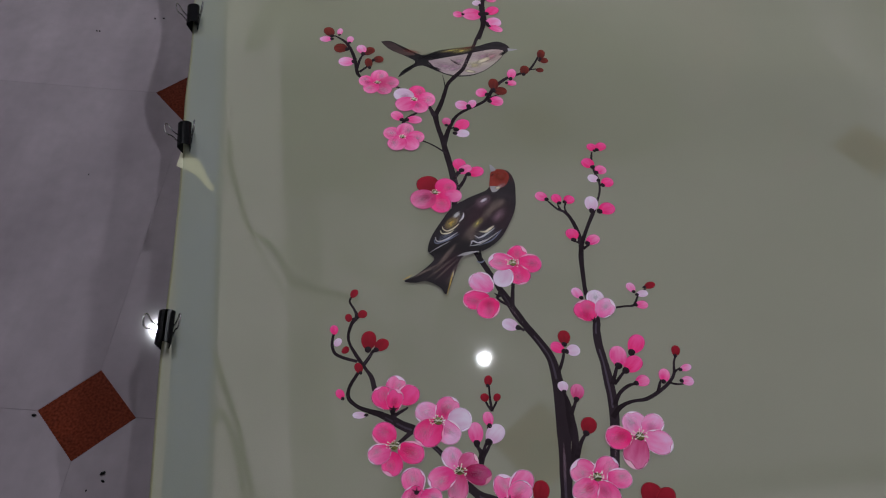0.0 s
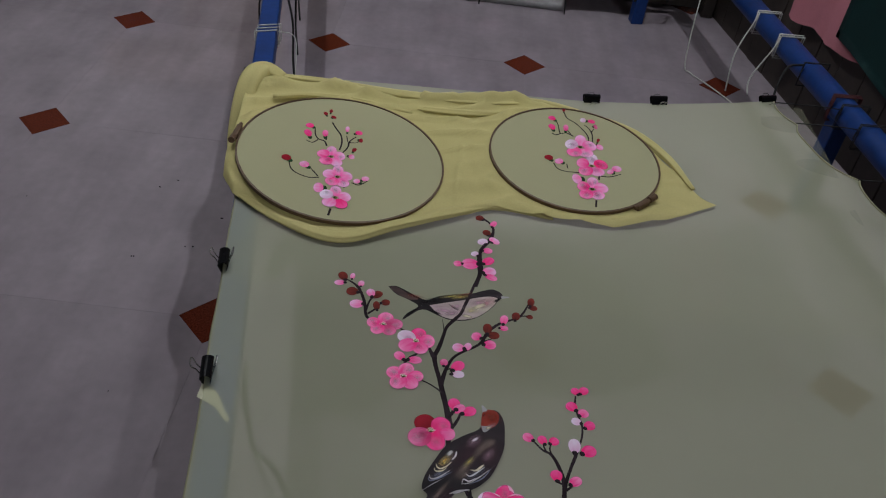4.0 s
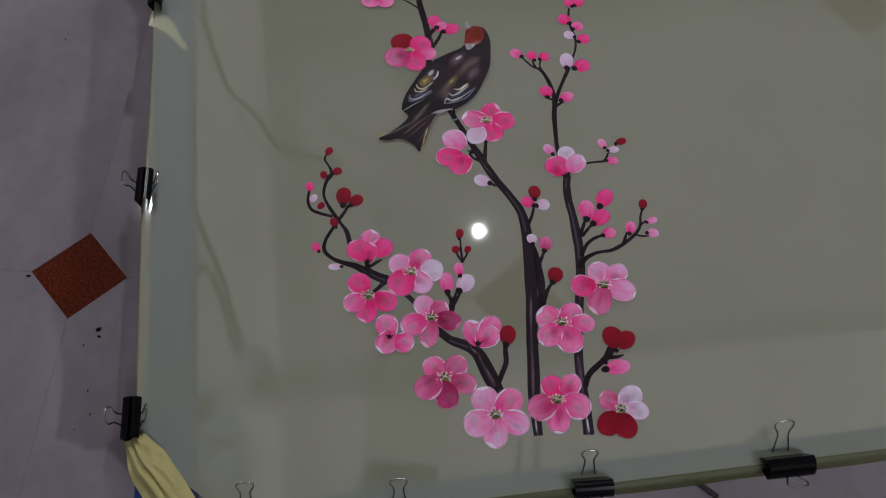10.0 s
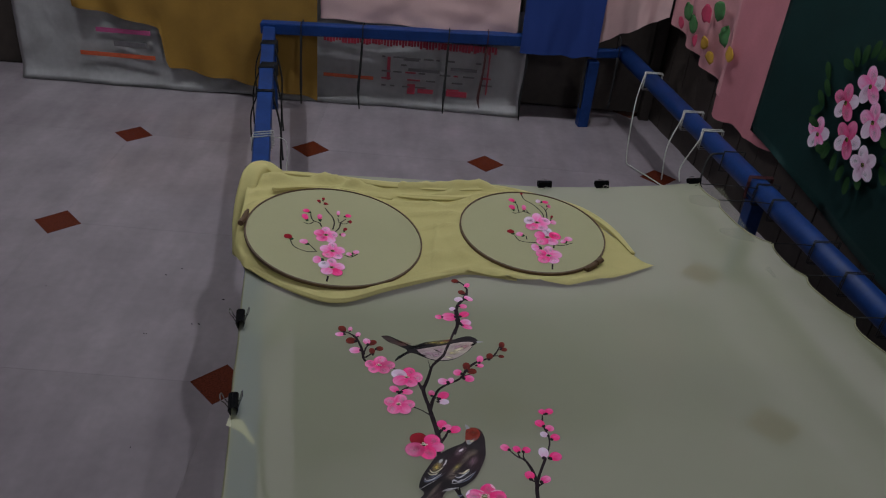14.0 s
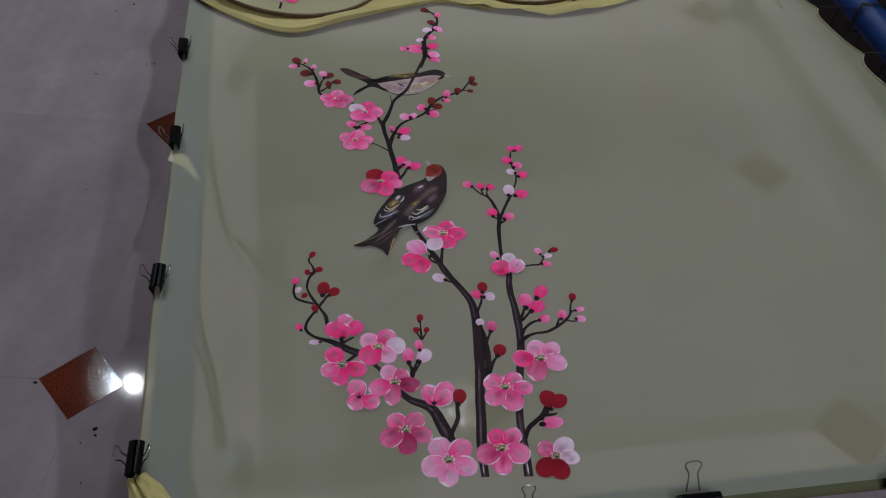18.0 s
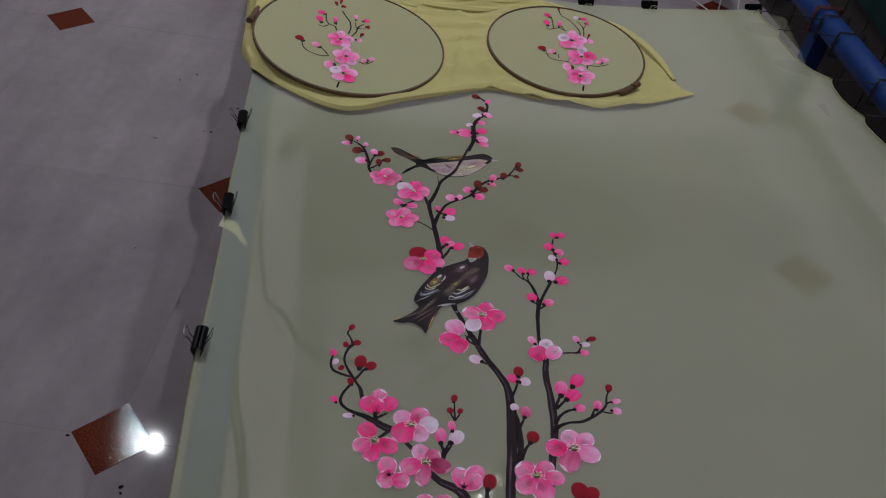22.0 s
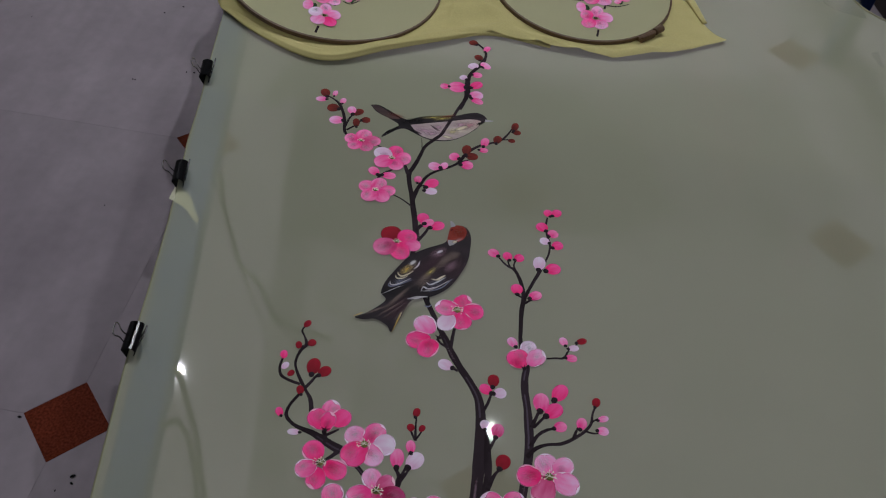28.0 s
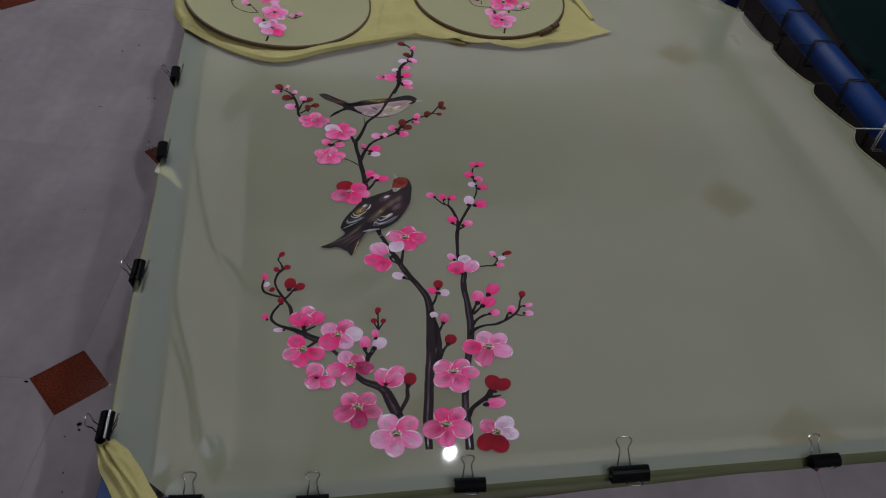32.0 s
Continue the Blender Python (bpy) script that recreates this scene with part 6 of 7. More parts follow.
rag = empty("lemon_rag", 0, 0, TOP)
tagged(rag, "strip of lemon yellow cloth tied across the blue frame corner", "cloth strip")
part("band", strip([(0.220, -0.284, 0.004), (0.238, -0.306, 0.006), (0.266, -0.341, 0.007), (0.298, -0.382, 0.004), (0.314, -0.402, -0.012)], 0.0175, 1, 0.004), M["yellow"], rag, smooth=True)
part("flap", strip([(0.226, -0.284, 0.0085), (0.248, -0.306, 0.012), (0.276, -0.338, 0.013), (0.300, -0.368, 0.009)], 0.0105, 2, 0.003), M["yellow"], rag, smooth=True)
part("tail", strip([(0.276, -0.356, 0.012), (0.292, -0.378, 0.010), (0.307, -0.404, -0.008), (0.310, -0.414, -0.030)], 0.012, 3, 0.003), M["yellow"], rag, smooth=True)
bm = sheet(bmesh.new(), lambda u, v: Vector((0.135 + 0.055 * u + 0.006 * math.sin(u * 5), 0.196 - 0.03 * u + (v - 0.5) * 0.026 * (1 - 0.7 * u) - 0.012 * u, TOP - 0.0007 + 0.0002 * math.sin(v * 6 + u * 4))), 16, 8)
tagged(link("cream_tie", bm, M["cream"], smooth=True), "short cream cloth tie tucked beneath the sheer border", "cloth tie")


# ---- cords that tie the cloth and hang from the frame ----
def cord(name, mat, run, r=0.0016, steps=5, label="", category="cord"):
    bm = bmesh.new()
    tube(bm, run, r, 7, steps)
    return tagged(link(name, bm, M[mat], smooth=True), label, category)


def loop(bm, x, y, w=0.0305, z0=TOP - 0.0545, z1=TOP + 0.0065, r=0.0013):
    """Cord once round the right-hand beam."""
    tube(bm, [(x - w, y, z1), (x + w, y + 0.004, z1), (x + w, y + 0.006, z0), (x - w, y + 0.003, z0), (x - w, y, z1)], r, 7)


for k, (x, y) in enumerate(TIES):
    mat = ("black_string", "black_string", "black_string", "black_string", "black_string", "white_string", "black_string", "black_string", "white_string", "black_string")[k]
    bx, by = right_beam(y + 0.01), y + 0.012
    bm = bmesh.new()
    tube(bm, [(x - 0.004, y, TOP + 0.001), ((x + bx) / 2, (y + by) / 2, TOP + 0.001 - 0.0005), (bx - 0.031, by, TOP - 0.004)], 0.0012, 7, 4)
    loop(bm, bx, by)
    loop(bm, bx, by + 0.006)
    bmesh.ops.create_icosphere(bm, subdivisions=2, radius=0.0032, matrix=pose(bx - 0.032, by + 0.002, TOP))
    tube(bm, [(bx - 0.032, by, TOP), (bx - 0.034, by + 0.004, TOP - 0.012), (bx - 0.034, by + 0.006, TOP - 0.03)], 0.001, 6, 4)
    tagged(link("tie_cord", bm, M[mat], smooth=True), ("white cotton" if mat == "white_string" else "black") + " cord tying the cloth edge to the blue beam", "cord", "tie cords")
for x, low, mat in ((-0.09, 0.02, "black_string"), (0.131, 0.015, "black_string"), (0.443, 0.02, "black_string"), (0.585, 0.05, "red_string"), (0.738, 0.012, "black_string"), (0.957, 0.08, "black_string"), (1.073, 0.11, "black_string")):
    y = 2.172 + 0.046 * (x + 0.23)
    z = TOP + 0.017 + 0.024 * (x + 0.23)
    sway = random.uniform(-0.02, 0.02)
    bm = bmesh.new()
    tube(bm, [(x, y - 0.025, TOP - 0.03), (x, y - 0.025, z), (x, y + 0.025, z), (x, y + 0.025, TOP - 0.03), (x, y - 0.025, TOP - 0.03)], 0.002, 6)
    tube(bm, [(x, y - 0.025, TOP - 0.02), (x + sway * 0.4, y - 0.03, 0.18), (x + sway, y - 0.028, 0.09), (x + sway * 0.4, y - 0.035, low)], [0.0045, 0.0042, 0.0055, 0.002], 7, 5)
    tagged(link("hanging_cord", bm, M[mat], smooth=True), ("red" if mat == "red_string" else "black") + " cord end hanging from the far blue beam", "cord", "hanging cords")
# coils of black cord on the left beam
for y, n in ((1.52, 2), (1.72, 5), (1.95, 4)):
    bm = bmesh.new()
    cx = beam_x(y) + 0.026
    for i in range(n):
        yy = y + i * 0.012
        tube(bm, [(cx - 0.024, yy, TOP + 0.003), (cx + 0.024, yy + 0.008, TOP + 0.003), (cx + 0.024, yy + 0.012, TOP - 0.038), (cx - 0.024, yy + 0.01, TOP - 0.038), (cx - 0.024, yy, TOP + 0.003)], 0.0022, 6)
    tube(bm, [(cx + 0.024, y, TOP - 0.01), (cx + 0.05, y - 0.03, 0.2), (cx + 0.045, y - 0.02, 0.09), (cx + 0.055, y - 0.05, 0.012)], 0.003, 7, 5)
    tube(bm, [(cx - 0.024, y + 0.02, TOP - 0.01), (cx - 0.046, y + 0.01, 0.22), (cx - 0.04, y - 0.02, 0.12)], 0.0022, 7, 5)
    tagged(link("coiled_cord", bm, M["black_string"], smooth=True), "black cord wound round the blue beam with loose ends", "cord", "coiled cords")
bm = bmesh.new()
cx = beam_x(1.22) + 0.026
for i in range(3):
    yy = 1.2 + i * 0.016
    tube(bm, [(cx - 0.0235, yy, TOP + 0.0025), (cx + 0.0235, yy + 0.02, TOP + 0.0025), (cx + 0.0235, yy + 0.022, TOP - 0.037), (cx - 0.0235, yy + 0.004, TOP - 0.037), (cx - 0.0235, yy, TOP + 0.0025)], 0.0016, 6)
tube(bm, [(cx + 0.0235, 1.22, TOP), (cx + 0.06, 1.235, 0.28), (cx + 0.065, 1.2, 0.2)], 0.0012, 6, 5)
tagged(link("white_binding", bm, M["white_string"], smooth=True), "white cotton cord bound round the blue beam", "cord")
for y, dx, dy, low in ((1.98, -0.03, -0.10, 0.03), (1.64, -0.04, -0.06, 0.10), (1.50, -0.05, -0.05, 0.16)):
    bx = right_beam(y)
    bm = bmesh.new()
    loop(bm, bx, y, r=0.002)
    loop(bm, bx, y + 0.012, r=0.002)
    tube(bm, [(bx - 0.034, y, TOP), (bx - 0.04, y - 0.01, TOP - 0.02), (bx + dx - 0.03, y + dy * 0.6, 0.2), (bx + dx - 0.03, y + dy, low)] + ([(bx - 0.04, 1.86, 0.006), (bx, 1.80, 0.005), (bx + 0.04, 1.73, 0.005), (bx + 0.07, 1.66, 0.005)] if y > 1.9 else []), 0.0020, 7, 6)
    tagged(link("white_tie", bm, M["white_string"], smooth=True), "white cotton cord looped over the blue beam, end hanging", "cord", "white ties")
bm = bmesh.new()
for i in range(3):
    loop(bm, right_beam(1.20), 1.20 + i * 0.006, r=0.0018)
tube(bm, [(right_beam(1.2) - 0.033, 1.2, TOP), (right_beam(1.2) - 0.036, 1.195, 0.27), (right_beam(1.2) - 0.036, 1.19, 0.25)], 0.0016, 7, 5)
tagged(link("red_binding", bm, M["red_string"], smooth=True), "red cord bound round the blue beam above a leg", "cord")
bm = bmesh.new()
loop(bm, right_beam(1.36), 1.36, r=0.002)
tube(bm, [(right_beam(1.36) - 0.033, 1.36, TOP), (right_beam(1.36) - 0.08, 1.33, 0.30), (right_beam(1.36) - 0.10, 1.29, 0.24), (right_beam(1.36) - 0.08, 1.26, 0.20)], 0.003, 7, 6)
tagged(link("black_loop", bm, M["black_string"], smooth=True), "loose black cord looping down from the blue beam", "cord")


# ---- cloths on the low bed and on the plank partition ----
def drape(name, a, b, z0, z1, mat, label, category="cloth", waves=6, depth=0.015, seed=0, slope=0.0, ragged=0.01, over=0.0, lean=0.0, taper=(0, 0), step=(0, 0)):
    """A hanging cloth between two plan points, with folds, an uneven hem, and a flap over its support."""
    a, b = Vector((*a, 0)), Vector((*b, 0))
    d = b - a
    n = Vector((d.y, -d.x, 0)).normalized()

    def f(u, v):
        top = 1 - v
        uu = u + taper[0] * v * (1 - u) + taper[1] * v * u
        hem = z0 + slope * u + step[1] / (1 + math.exp(min(60, (u - step[0]) * 240))) * (step[0] > 0) + ragged * noise.noise(Vector((u * 5, seed, 0)))
        z = hem + top * (z1 - hem)
        w = depth * (0.35 + 0.65 * v) * (math.sin(u * waves * 2 * math.pi + 1.5 * noise.noise(Vector((u * 3, v, seed)))) + 0.6 * noise.noise(Vector((u * 9, v * 3, seed + 3))))
        p = a + d * uu + n * (w + lean * v + depth * 1.3)
        return Vector((p.x, p.y, z))

    bm = sheet(bmesh.new(), f, 90, 24)
    if over:
        def g(u, v):
            p = f(u, 0)
            return p - n * over * v + Vector((0, 0, 0.006 * math.sin(v * 3) + 0.006 * noise.noise(Vector((u * 8, v * 3, seed)))))
        sheet(bm, g, 60, 6)
    ob = link(name, bm, M[mat], smooth=True)
    return tagged(ob, label, category)


bed = empty("low_bed", -0.22, 2.62, 0)
tagged(bed, "low wooden bed base half hidden behind draped cloths", "bed")
part("base", box(bmesh.new(), -0.92, 0.92, -0.30, 0.34, 0.0, 0.36, 0.01), M["dark"], bed)
# Dark block standing in for the shade of the gap under the bed.
part("side_board", box(bmesh.new(), -1.62, -0.935, -0.26, 0.34, 0.0, 0.30, 0.008), M["dark"], bed)
part("mattress", box(bmesh.new(), -0.92, 0.92, -0.31, 0.34, 0.36, 0.44, 0.025), M["sack"], bed)
sack = empty("printed_sheet", 0, 2.27, 0)
tagged(sack, "white plastic sheet with red print hanging before the bed", "plastic sheet")


def sack_point(u, v):
    x = -1.16 + u * 1.90
    w = 0.004 * math.sin(u * 40 + v * 2) * (1 - v) + 0.006 * noise.noise(Vector((u * 9, v * 2, 7))) + 0.004 * noise.noise(Vector((u * 30, v * 7, 3)))
    foot = 0.02 * max(0, 0.10 - v) / 0.10 * (1 + noise.noise(Vector((u * 6, 0, 2))))
    return Vector((x, -0.012 - w - foot - 0.03 * (1 - u), 0.004 + v * 0.40))


part("front", sheet(bmesh.new(), sack_point, 120, 24, 0.001), M["sack"], sack, smooth=True)


def print_bar(x0, x1, z0, z1, mat):
    y = -0.026 - 0.03 * (1 - ((x0 + x1) / 2 + 1.16) / 1.90)
    part("printed_bar", box(bmesh.new(), x0, x1, y - 0.001, y, z0, z1), M[mat], sack)


for x0, x1, z0, z1, mat in ((-0.02, 0.17, 0.105, 0.118, "ink_orange"), (-0.93, -0.65, 0.112, 0.128, "ink_orange"), (-0.86, -0.66, 0.205, 0.222, "ink_pink"), (0.22, 0.232, 0.11, 0.20, "ink_red"), (0.30, 0.33, 0.06, 0.10, "ink_red"), (0.34, 0.40, 0.066, 0.084, "ink_red"), (0.45, 0.53, 0.062, 0.084, "ink_red"), (0.60, 0.606, 0.08, 0.24, "ink_red"), (0.30, 0.42, 0.15, 0.162, "ink_grey"), (0.46, 0.56, 0.165, 0.177, "ink_grey"), (0.28, 0.34, 0.19, 0.202, "ink_grey"), (-0.80, -0.68, 0.155, 0.175, "ink_grey")):
    print_bar(x0, x1, z0, z1, mat)
for k in range(58):
    x = -0.02 + k * 0.0112
    print_bar(x, x + random.uniform(0.007, 0.0112), 0.238 + random.uniform(0, 0.010), 0.268, "ink_red")
for row in range(5):
    x = 0.20
    while x < 0.62:
        w = random.uniform(0.012, 0.05)
        if random.random() < 0.62:
            print_bar(x, x + w, 0.085 + row * 0.028, 0.091 + row * 0.028, random.choice(("ink_red", "ink_grey", "ink_grey")))
        x += w + random.uniform(0.008, 0.03)
drape("ochre_cloth", (-0.93, 2.222), (-0.04, 2.222), 0.15, 0.455, "ochre", "ochre yellow cotton cloth draped over the bed edge", waves=6, depth=0.010, seed=3, slope=-0.14, ragged=0.015, over=0.3, step=(0.36, 0.145))
drape("pink_print_cloth", (-0.03, 2.235), (0.69, 2.235), 0.325, 0.47, "palepink", "faded pink printed cloth folded on the bed edge", waves=2, depth=0.008, seed=5, over=0.3)
drape("blue_cloth", (0.705, 2.190), (0.99, 2.200), 0.275, 0.62, "bluecloth", "royal blue cloth hanging in a flat fold", waves=1, depth=0.006, seed=8, over=0.05)
stand = empty("plank_partition", 1.47, 1.05, 0)
tagged(stand, "dark wooden plank partition behind the blue frame", "partition")
for k in range(26):
    y = 2.42 - k * 0.11
    ob = part("plank", box(bmesh.new(), -0.009, 0.009, -0.0546, 0.0546, 0, 0.92 + random.uniform(-0.01, 0.01), 0.002), M["dark"], stand)
    ob.location = (1.31 + (2.2 - y) * 0.195 - 1.47 + random.uniform(-0.002, 0.002), y - 1.05, 0)
    ob.rotation_euler = (0, 0, radians(11))
part("top_rail", box(bmesh.new(), -0.02, 0.02, -1.46, 1.46, 0.92, 0.95, 0.003), M["dark"], stand).rotation_euler = (0, 0, radians(11))
back = empty("back_bench", 0.92, 2.55, 0)
tagged(back, "dark wooden bench with cloths hanging over it", "bench")
part("seat", box(bmesh.new(), -0.22, 0.36, -0.24, 0.36, 0.56, 0.60, 0.004), M["dark"], back)
part("front_board", box(bmesh.new(), -0.20, 0.34, -0.20, -0.18, 0.02, 0.56, 0.003), M["dark"], back)
for x in (-0.19, 0.33):
    for y in (-0.21, 0.33):
        part("leg", box(bmesh.new(), x - 0.02, x + 0.02, y - 0.02, y + 0.02, 0, 0.56, 0.003), M["dark"], back)


def wall_line(y, off=0.0):
    return (1.285 + (2.2 - y) * 0.195 - off, y)


drape("pale_pink_cloth", (0.985, 2.29), (1.235, 2.235), 0.30, 0.62, "palepink", "pale pink cotton cloth hanging with a pointed corner", waves=2, depth=0.01, seed=11, slope=0.14, over=0.1)
flowered = drape("flowered_pink_cloth", wall_line(2.26), wall_line(1.72), 0.42, 0.955, "palerose", "rose pink cotton cloth with faded flowers on the partition", waves=4, depth=0.016, seed=13, slope=-0.12, over=0.04)
flowered_run = Vector((*wall_line(1.72), 0)) - Vector((*wall_line(2.26), 0))
for u, h, s, mat in ((0.30, 0.50, 0.05, "print_green"), (0.40, 0.47, 0.045, "print_green"), (0.24, 0.45, 0.03, "print_rose"), (0.46, 0.43, 0.028, "print_rose"), (0.58, 0.44, 0.04, "print_gold"), (0.68, 0.41, 0.04, "print_gold"), (0.78, 0.50, 0.05, "print_green"), (0.52, 0.53, 0.05, "print_rose"), (0.88, 0.46, 0.035, "print_gold"), (0.66, 0.56, 0.05, "print_green")):
    bm = bmesh.new()
    c = Vector((*wall_line(2.26), 0)) + flowered_run * u + Vector((-0.050, -0.009, h))
    bmesh.ops.create_icosphere(bm, subdivisions=2, radius=s * 0.7, matrix=Matrix.Translation(c) @ Matrix.Rotation(math.atan2(-1, 0.195), 4, "Z") @ Matrix.Diagonal((1.0, 0.04, 0.9, 1)))
    for v in bm.verts:
        v.co += Vector((0, 1, 0.7)) * 0.5 * s * noise.noise(v.co * 40)
    part("printed_flower", bm, M[mat], flowered, smooth=True)
drape("rose_cloth", wall_line(1.82, 0.02), wall_line(1.42, 0.02), 0.24, 0.957, "pinkcloth", "plain rose cotton cloth hanging from the partition rail", waves=2, depth=0.008, seed=17, slope=0.03, over=0.04, taper=(0.0, 0.0))
teal = empty("teal_cloth", *wall_line(0.65, 0.052), 0)
teal.matrix_basis = Matrix.Translation((*wall_line(0.65, 0.052), 0)) @ Matrix.Rotation(math.atan2(-1, 0.195), 4, "Z") @ Matrix.Rotation(radians(90), 4, "X")
tagged(teal, "dark teal cloth painted with pink lilies hanging from the partition", "cloth")


def teal_point(u, v):
    x = -0.92 + u * 1.95
    lo_ = 0.20 + 0.10 * math.exp(-((u) / 0.22) ** 2)
    y = lo_ + v * (0.957 - lo_)
    return Vector((x, y, 0.006 * math.sin(u * 22) * (1 - v) + 0.008 * noise.noise(Vector((u * 8, v * 3, 1)))))


part("drop", sheet(bmesh.new(), teal_point, 90, 24, 0.001), M["teal"], teal, smooth=True)
for x, y, s, key in ((-0.49, 0.60, 0.046, "l"), (-0.55, 0.535, 0.046, "d"), (-0.50, 0.46, 0.048, "d"), (-0.61, 0.425, 0.045, "l"), (-0.41, 0.63, 0.046, "d"), (-0.44, 0.53, 0.046, "l"), (-0.42, 0.43, 0.045, "w")):
    turn = random.uniform(0, 72)
    petals = []
    for k in range(5):
        a = turn + 72 * k
        petals.append(("w" if k % 3 == 0 else key, x + 0.55 * s * math.cos(radians(a)), y + 0.55 * s * math.sin(radians(a)), 0.48 * s, 0.37 * s, a))
    blossom(teal, x, y, petals, 2, 0.014)
for k in range(26):
    a = 2 * math.pi * k / 26
    stroke("leaf", LEAF, teal, -0.50 + 0.15 * math.cos(a) * random.uniform(0.7, 1.15), 0.51 + 0.16 * math.sin(a) * random.uniform(0.7, 1.15), 0.024, 0.011, math.degrees(a) + random.uniform(-40, 40), 0.0145)

# ---- things on the floor under and beside the cloth ----
ROPES = (
    [(0.181, 0.246, 0.292), (0.179, 0.248, 0.27), (0.165, 0.27, 0.19), (0.158, 0.295, 0.09), (0.157, 0.312, 0.006), (0.19, 0.294, 0.005), (0.228, 0.237, 0.005), (0.265, 0.218, 0.005), (0.335, 0.206, 0.005)],
    [(0.226, -0.05, 0.292), (0.224, -0.046, 0.275), (0.212, -0.022, 0.2), (0.222, -0.047, 0.1), (0.233, -0.088, 0.006)],
    [(0.240, -0.118, 0.292), (0.237, -0.114, 0.275), (0.222, -0.068, 0.2), (0.215, -0.052, 0.1), (0.226, -0.092, 0.006)],
    [(0.185, 0.72, 0.005), (0.175, 0.66, 0.005), (0.18, 0.60, 0.005), (0.195, 0.55, 0.005)],
)
for k, run in enumerate(ROPES):
    wavy = [(q[0] + 0.004 * noise.noise(Vector((q[1] * 45 + q[2] * 30, k, 0))), q[1] + 0.004 * noise.noise(Vector((q[0] * 30 + q[2] * 30, k, 4))), q[2]) for q in spline(run, 4)]
    cord("drab_rope", "drab", wavy, [0.0024 + 0.0022 * abs(math.sin(i * 1.7 + k)) for i in range(24)], 3, "drab olive cloth cord beneath the sheer cloth", "rope")
cord("cloth_tape", "ribbon", [(0.755, -0.185, 0.004), (0.80, -0.215, 0.004), (0.85, -0.25, 0.004)], [0.0012, 0.003, 0.005, 0.003, 0.004], 6, "crumpled dark grey cloth tape lying on the floor by the frame")
cord("cloth_tape", "ribbon", [(0.80, -0.225, 0.004), (0.845, -0.203, 0.004), (0.89, -0.19, 0.004), (0.93, -0.16, 0.004)], [0.0012, 0.0035, 0.003, 0.0055, 0.0045], 6, "crumpled dark grey cloth tape lying on the floor by the frame")


def jar():
    j = empty("paint_jar")
    tagged(j, "small round paint jar with a pale grey-blue lid on the floor", "jar", "paint jars")
    bm = bmesh.new()
    bmesh.ops.create_cone(bm, cap_ends=True, segments=28, radius1=0.0165, radius2=0.0175, depth=0.036, matrix=pose(0, 0, 0.018))
    part("pot", bm, M["jar"], j, smooth=False)
    bm = bmesh.new()
    bmesh.ops.create_cone(bm, cap_ends=True, segments=28, radius1=0.019, radius2=0.0185, depth=0.012, matrix=pose(0, 0, 0.042))
    part("lid", bm, M["lid"], j, "pale grey-blue plastic lid")
    return j


first_jar = jar()
first_jar.matrix_basis = pose(0.266, -0.126, 0)
for x, y in ((0.192, -0.163), (0.238, -0.203), (0.205, -0.238), (0.248, -0.252)):
    copy_thing(first_jar, pose(x, y, 0, 0, 0, random.uniform(0, 90)))
bm = sheet(bmesh.new(), lambda u, v: Vector((0.412 + 0.09 * u + 0.006 * v, -0.215 + 0.16 * v, 0.006 + 0.010 * abs(math.sin(u * 5 + 0.4)) * (0.4 + v) + 0.004 * noise.noise(Vector((u * 6, v * 6, 0))))), 20, 24)
tagged(link("paper_packet", bm, M["packet"], smooth=True), "creased translucent paper packet lying beneath the cloth", "packet")
tray = empty("paint_case", 0.455, -0.262, 0)
tagged(tray, "flat dark paint case with a pale rim on the floor", "paint case")
part("body", box(bmesh.new(), -0.045, 0.045, -0.03, 0.03, 0, 0.014, 0.003), M["clip"], tray)
part("rim", box(bmesh.new(), -0.047, 0.047, -0.0315, -0.0295, 0.004, 0.0155, 0.0008), M["lid"], tray)
for x0, y0, x1, y1 in ((0.603, -0.195, 0.595, -0.275), (0.624, -0.190, 0.621, -0.280)):
    brush = empty("paint_brush", (x0 + x1) / 2, (y0 + y1) / 2, 0)
    tagged(brush, "slim black-handled paint brush lying on the floor", "paint brush", "paint brushes")
    ox, oy = (x0 + x1) / 2, (y0 + y1) / 2
    bm = bmesh.new()
    tube(bm, [(x0 - ox, y0 - oy, 0.004), (x1 - ox, y1 - oy, 0.004)], [0.002, 0.0042, 0.003], 8, 1)
    part("handle", bm, M["clip"], brush, smooth=True)
    bm = bmesh.new()
    tube(bm, [(x1 - ox, y1 - oy, 0.004), (x1 - ox - 0.001, y1 - oy - 0.016, 0.003)], [0.003, 0.0008], 8, 1)
    part("bristles", bm, M["drab"], brush, "dark bristles")
bm = bmesh.new()
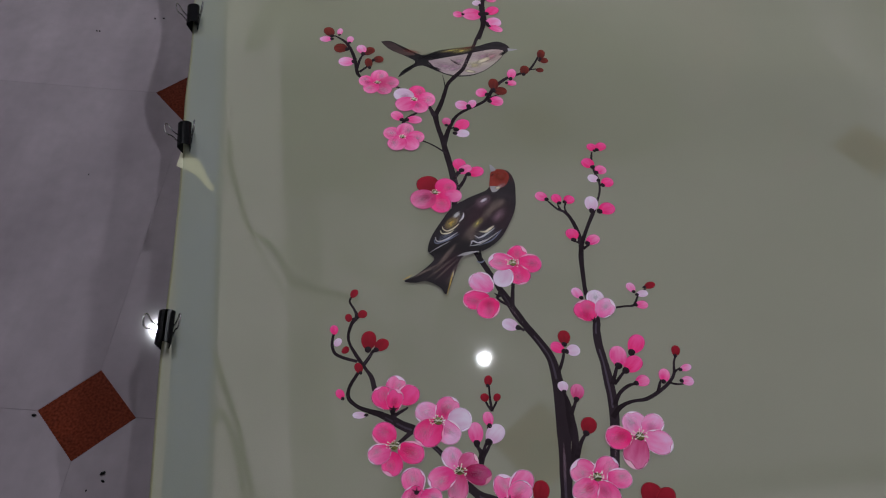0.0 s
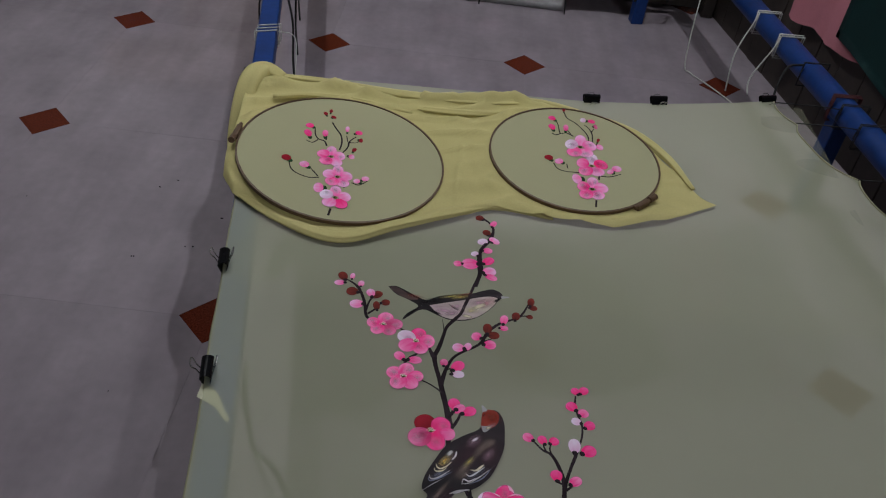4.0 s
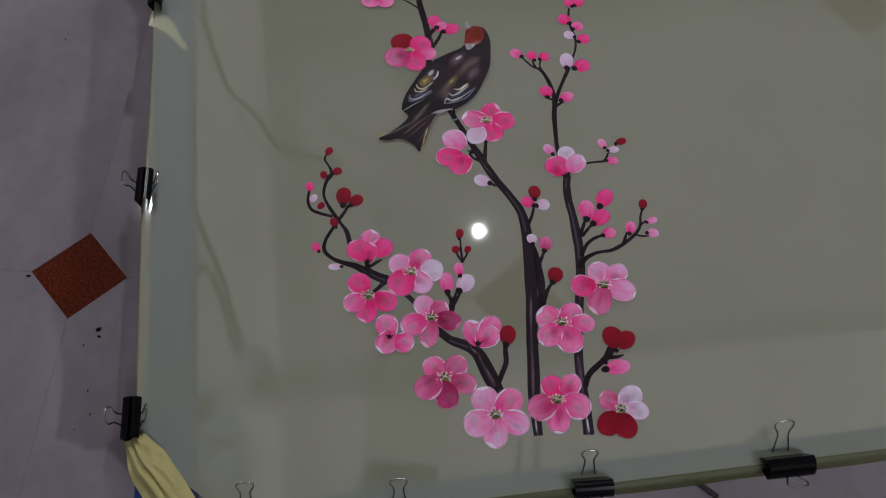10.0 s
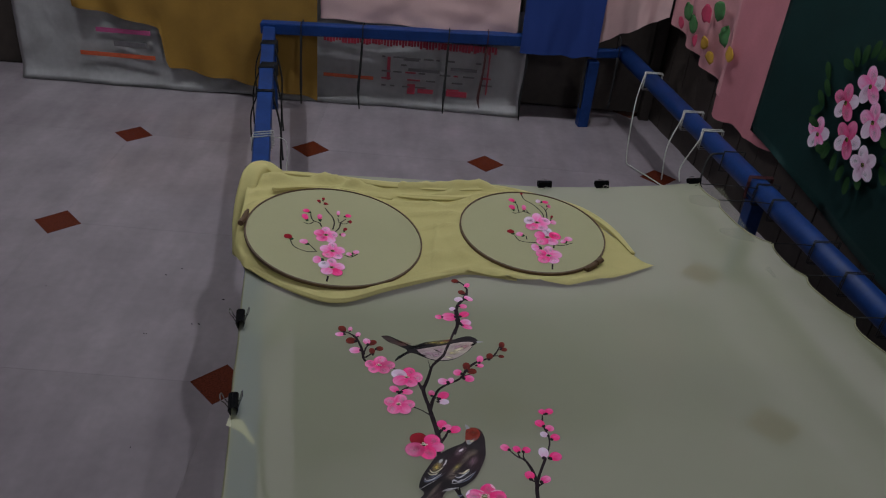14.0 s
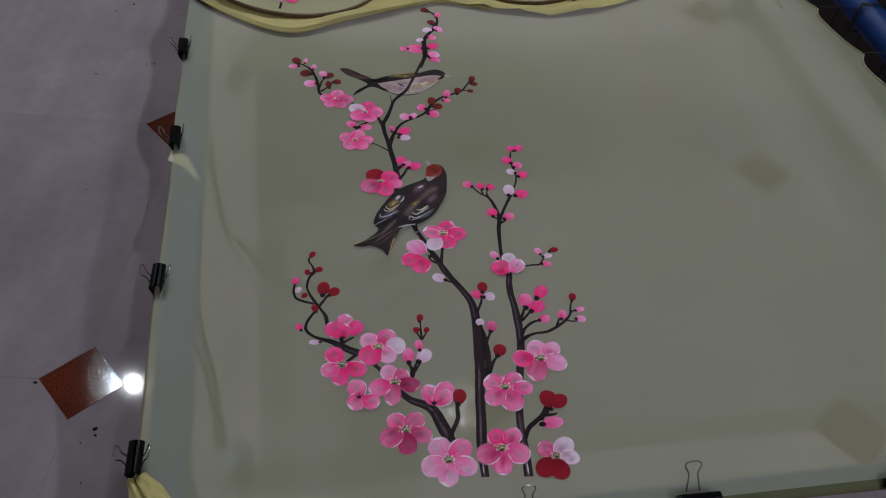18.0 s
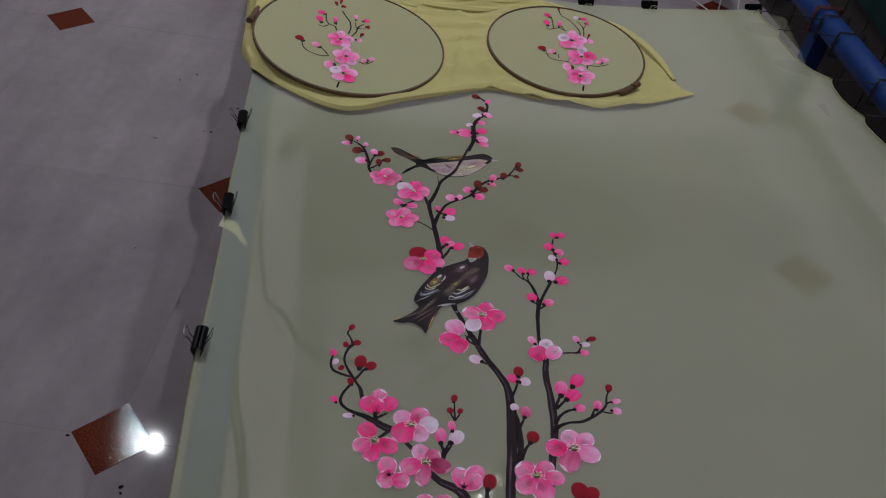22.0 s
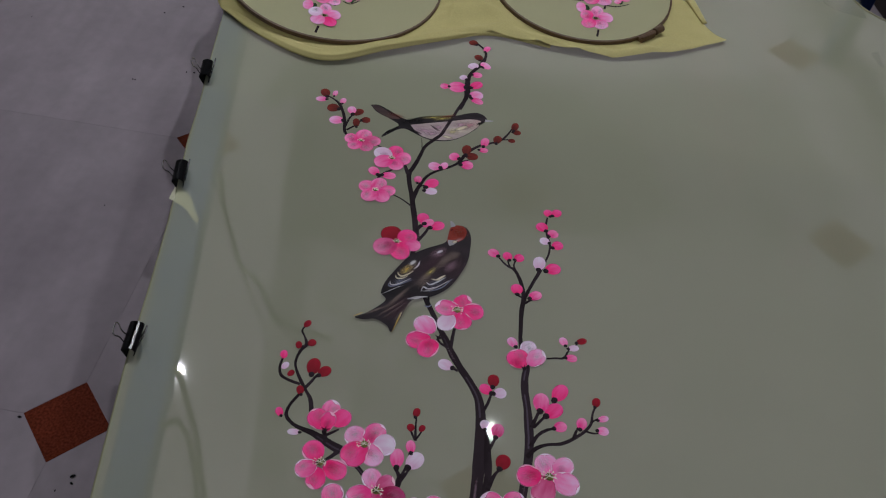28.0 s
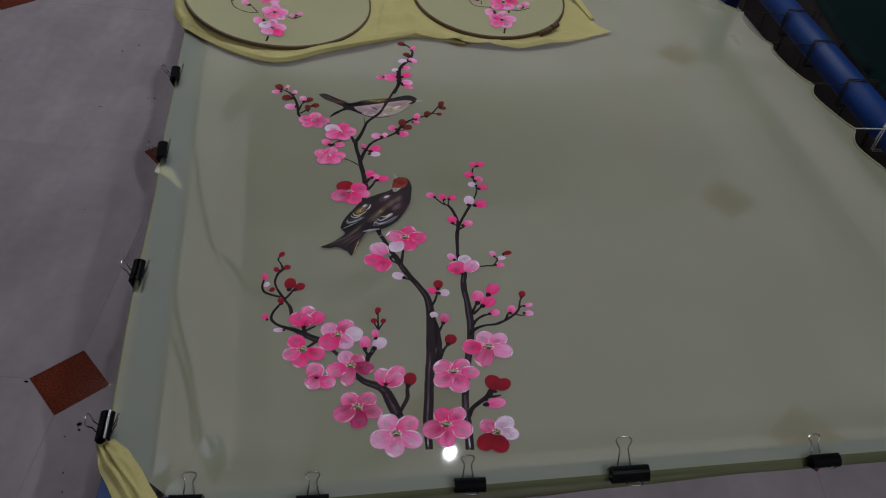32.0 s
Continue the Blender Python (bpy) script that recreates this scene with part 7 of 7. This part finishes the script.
for x, y, s in ((-0.236, 0.986, 5), (-0.205, 1.019, 5), (-0.206, 0.747, 4), (-0.069, 0.90, 6), (-0.116, 0.795, 4), (-0.10, 0.797, 5), (0.044, -0.077, 7), (0.047, -0.087, 5), (-0.211, 0.747, 4), (-0.121, 0.404, 3), (-0.066, -0.007, 6), (0.03, -0.10, 3), (0.05, -0.16, 3), (0.06, -0.19, 3), (0.045, -0.21, 2), (-0.35, 0.3, 3), (-0.5, 0.9, 3), (0.95, -0.30, 4), (1.05, -0.28, 5)):
    bmesh.ops.create_icosphere(bm, subdivisions=1, radius=s * 0.00035, matrix=pose(x, y, s * 0.00017, 0, 0, s * 30) @ Matrix.Diagonal((1.8, 1, 0.5, 1)))
tagged(link("floor_crumbs", bm, M["clip"]), "small dark crumbs and thread ends scattered on the floor", "crumbs", kind="stuff")
# ---- floor pieces ----
P, R, J = 0.60, 0.065, 0.00014
bm = bmesh.new()
o = [(R, J), (P - R, J), (P - J, R), (P - J, P - R), (P - R, P - J), (R, P - J), (J, P - R), (J, R)]
o = [(x - P / 2, y - P / 2) for x, y in o]
lo = [bm.verts.new((x, y, -0.008)) for x, y in o]
hi = [bm.verts.new((x * 0.9994, y * 0.9994, 0)) for x, y in o]
bm.faces.new(hi)
for k in range(8):
    bm.faces.new((lo[k], lo[(k + 1) % 8], hi[(k + 1) % 8], hi[k]))
first = part("tile", bm, M["tile"], slab)
first.location = (P / 2, P / 2, 0)
bm = bmesh.new()
c = R - 2 * J
lo = [bm.verts.new((x, y, -0.008)) for x, y in ((c, 0), (0, c), (-c, 0), (0, -c))]
hi = [bm.verts.new((x * 0.992, y * 0.992, 0)) for x, y in ((c, 0), (0, c), (-c, 0), (0, -c))]
bm.faces.new(hi)
for k in range(4):
    bm.faces.new((lo[k], lo[(k + 1) % 4], hi[(k + 1) % 4], hi[k]))
gem = part("diamond_tile", bm, M["diamond"], slab, "red-brown speckled diamond insert")
for i in range(-5, 5):
    for j in range(-4, 5):
        if (i, j) != (0, 0):
            ob = new("tile", first.data)
            ob.parent, ob.location = slab, (P * (i + 0.5), P * (j + 0.5), random.uniform(-0.00015, 0))
            ob = new("diamond_tile", gem.data)
            ob.parent, ob.location = slab, (P * i, P * j, random.uniform(-0.00015, 0))
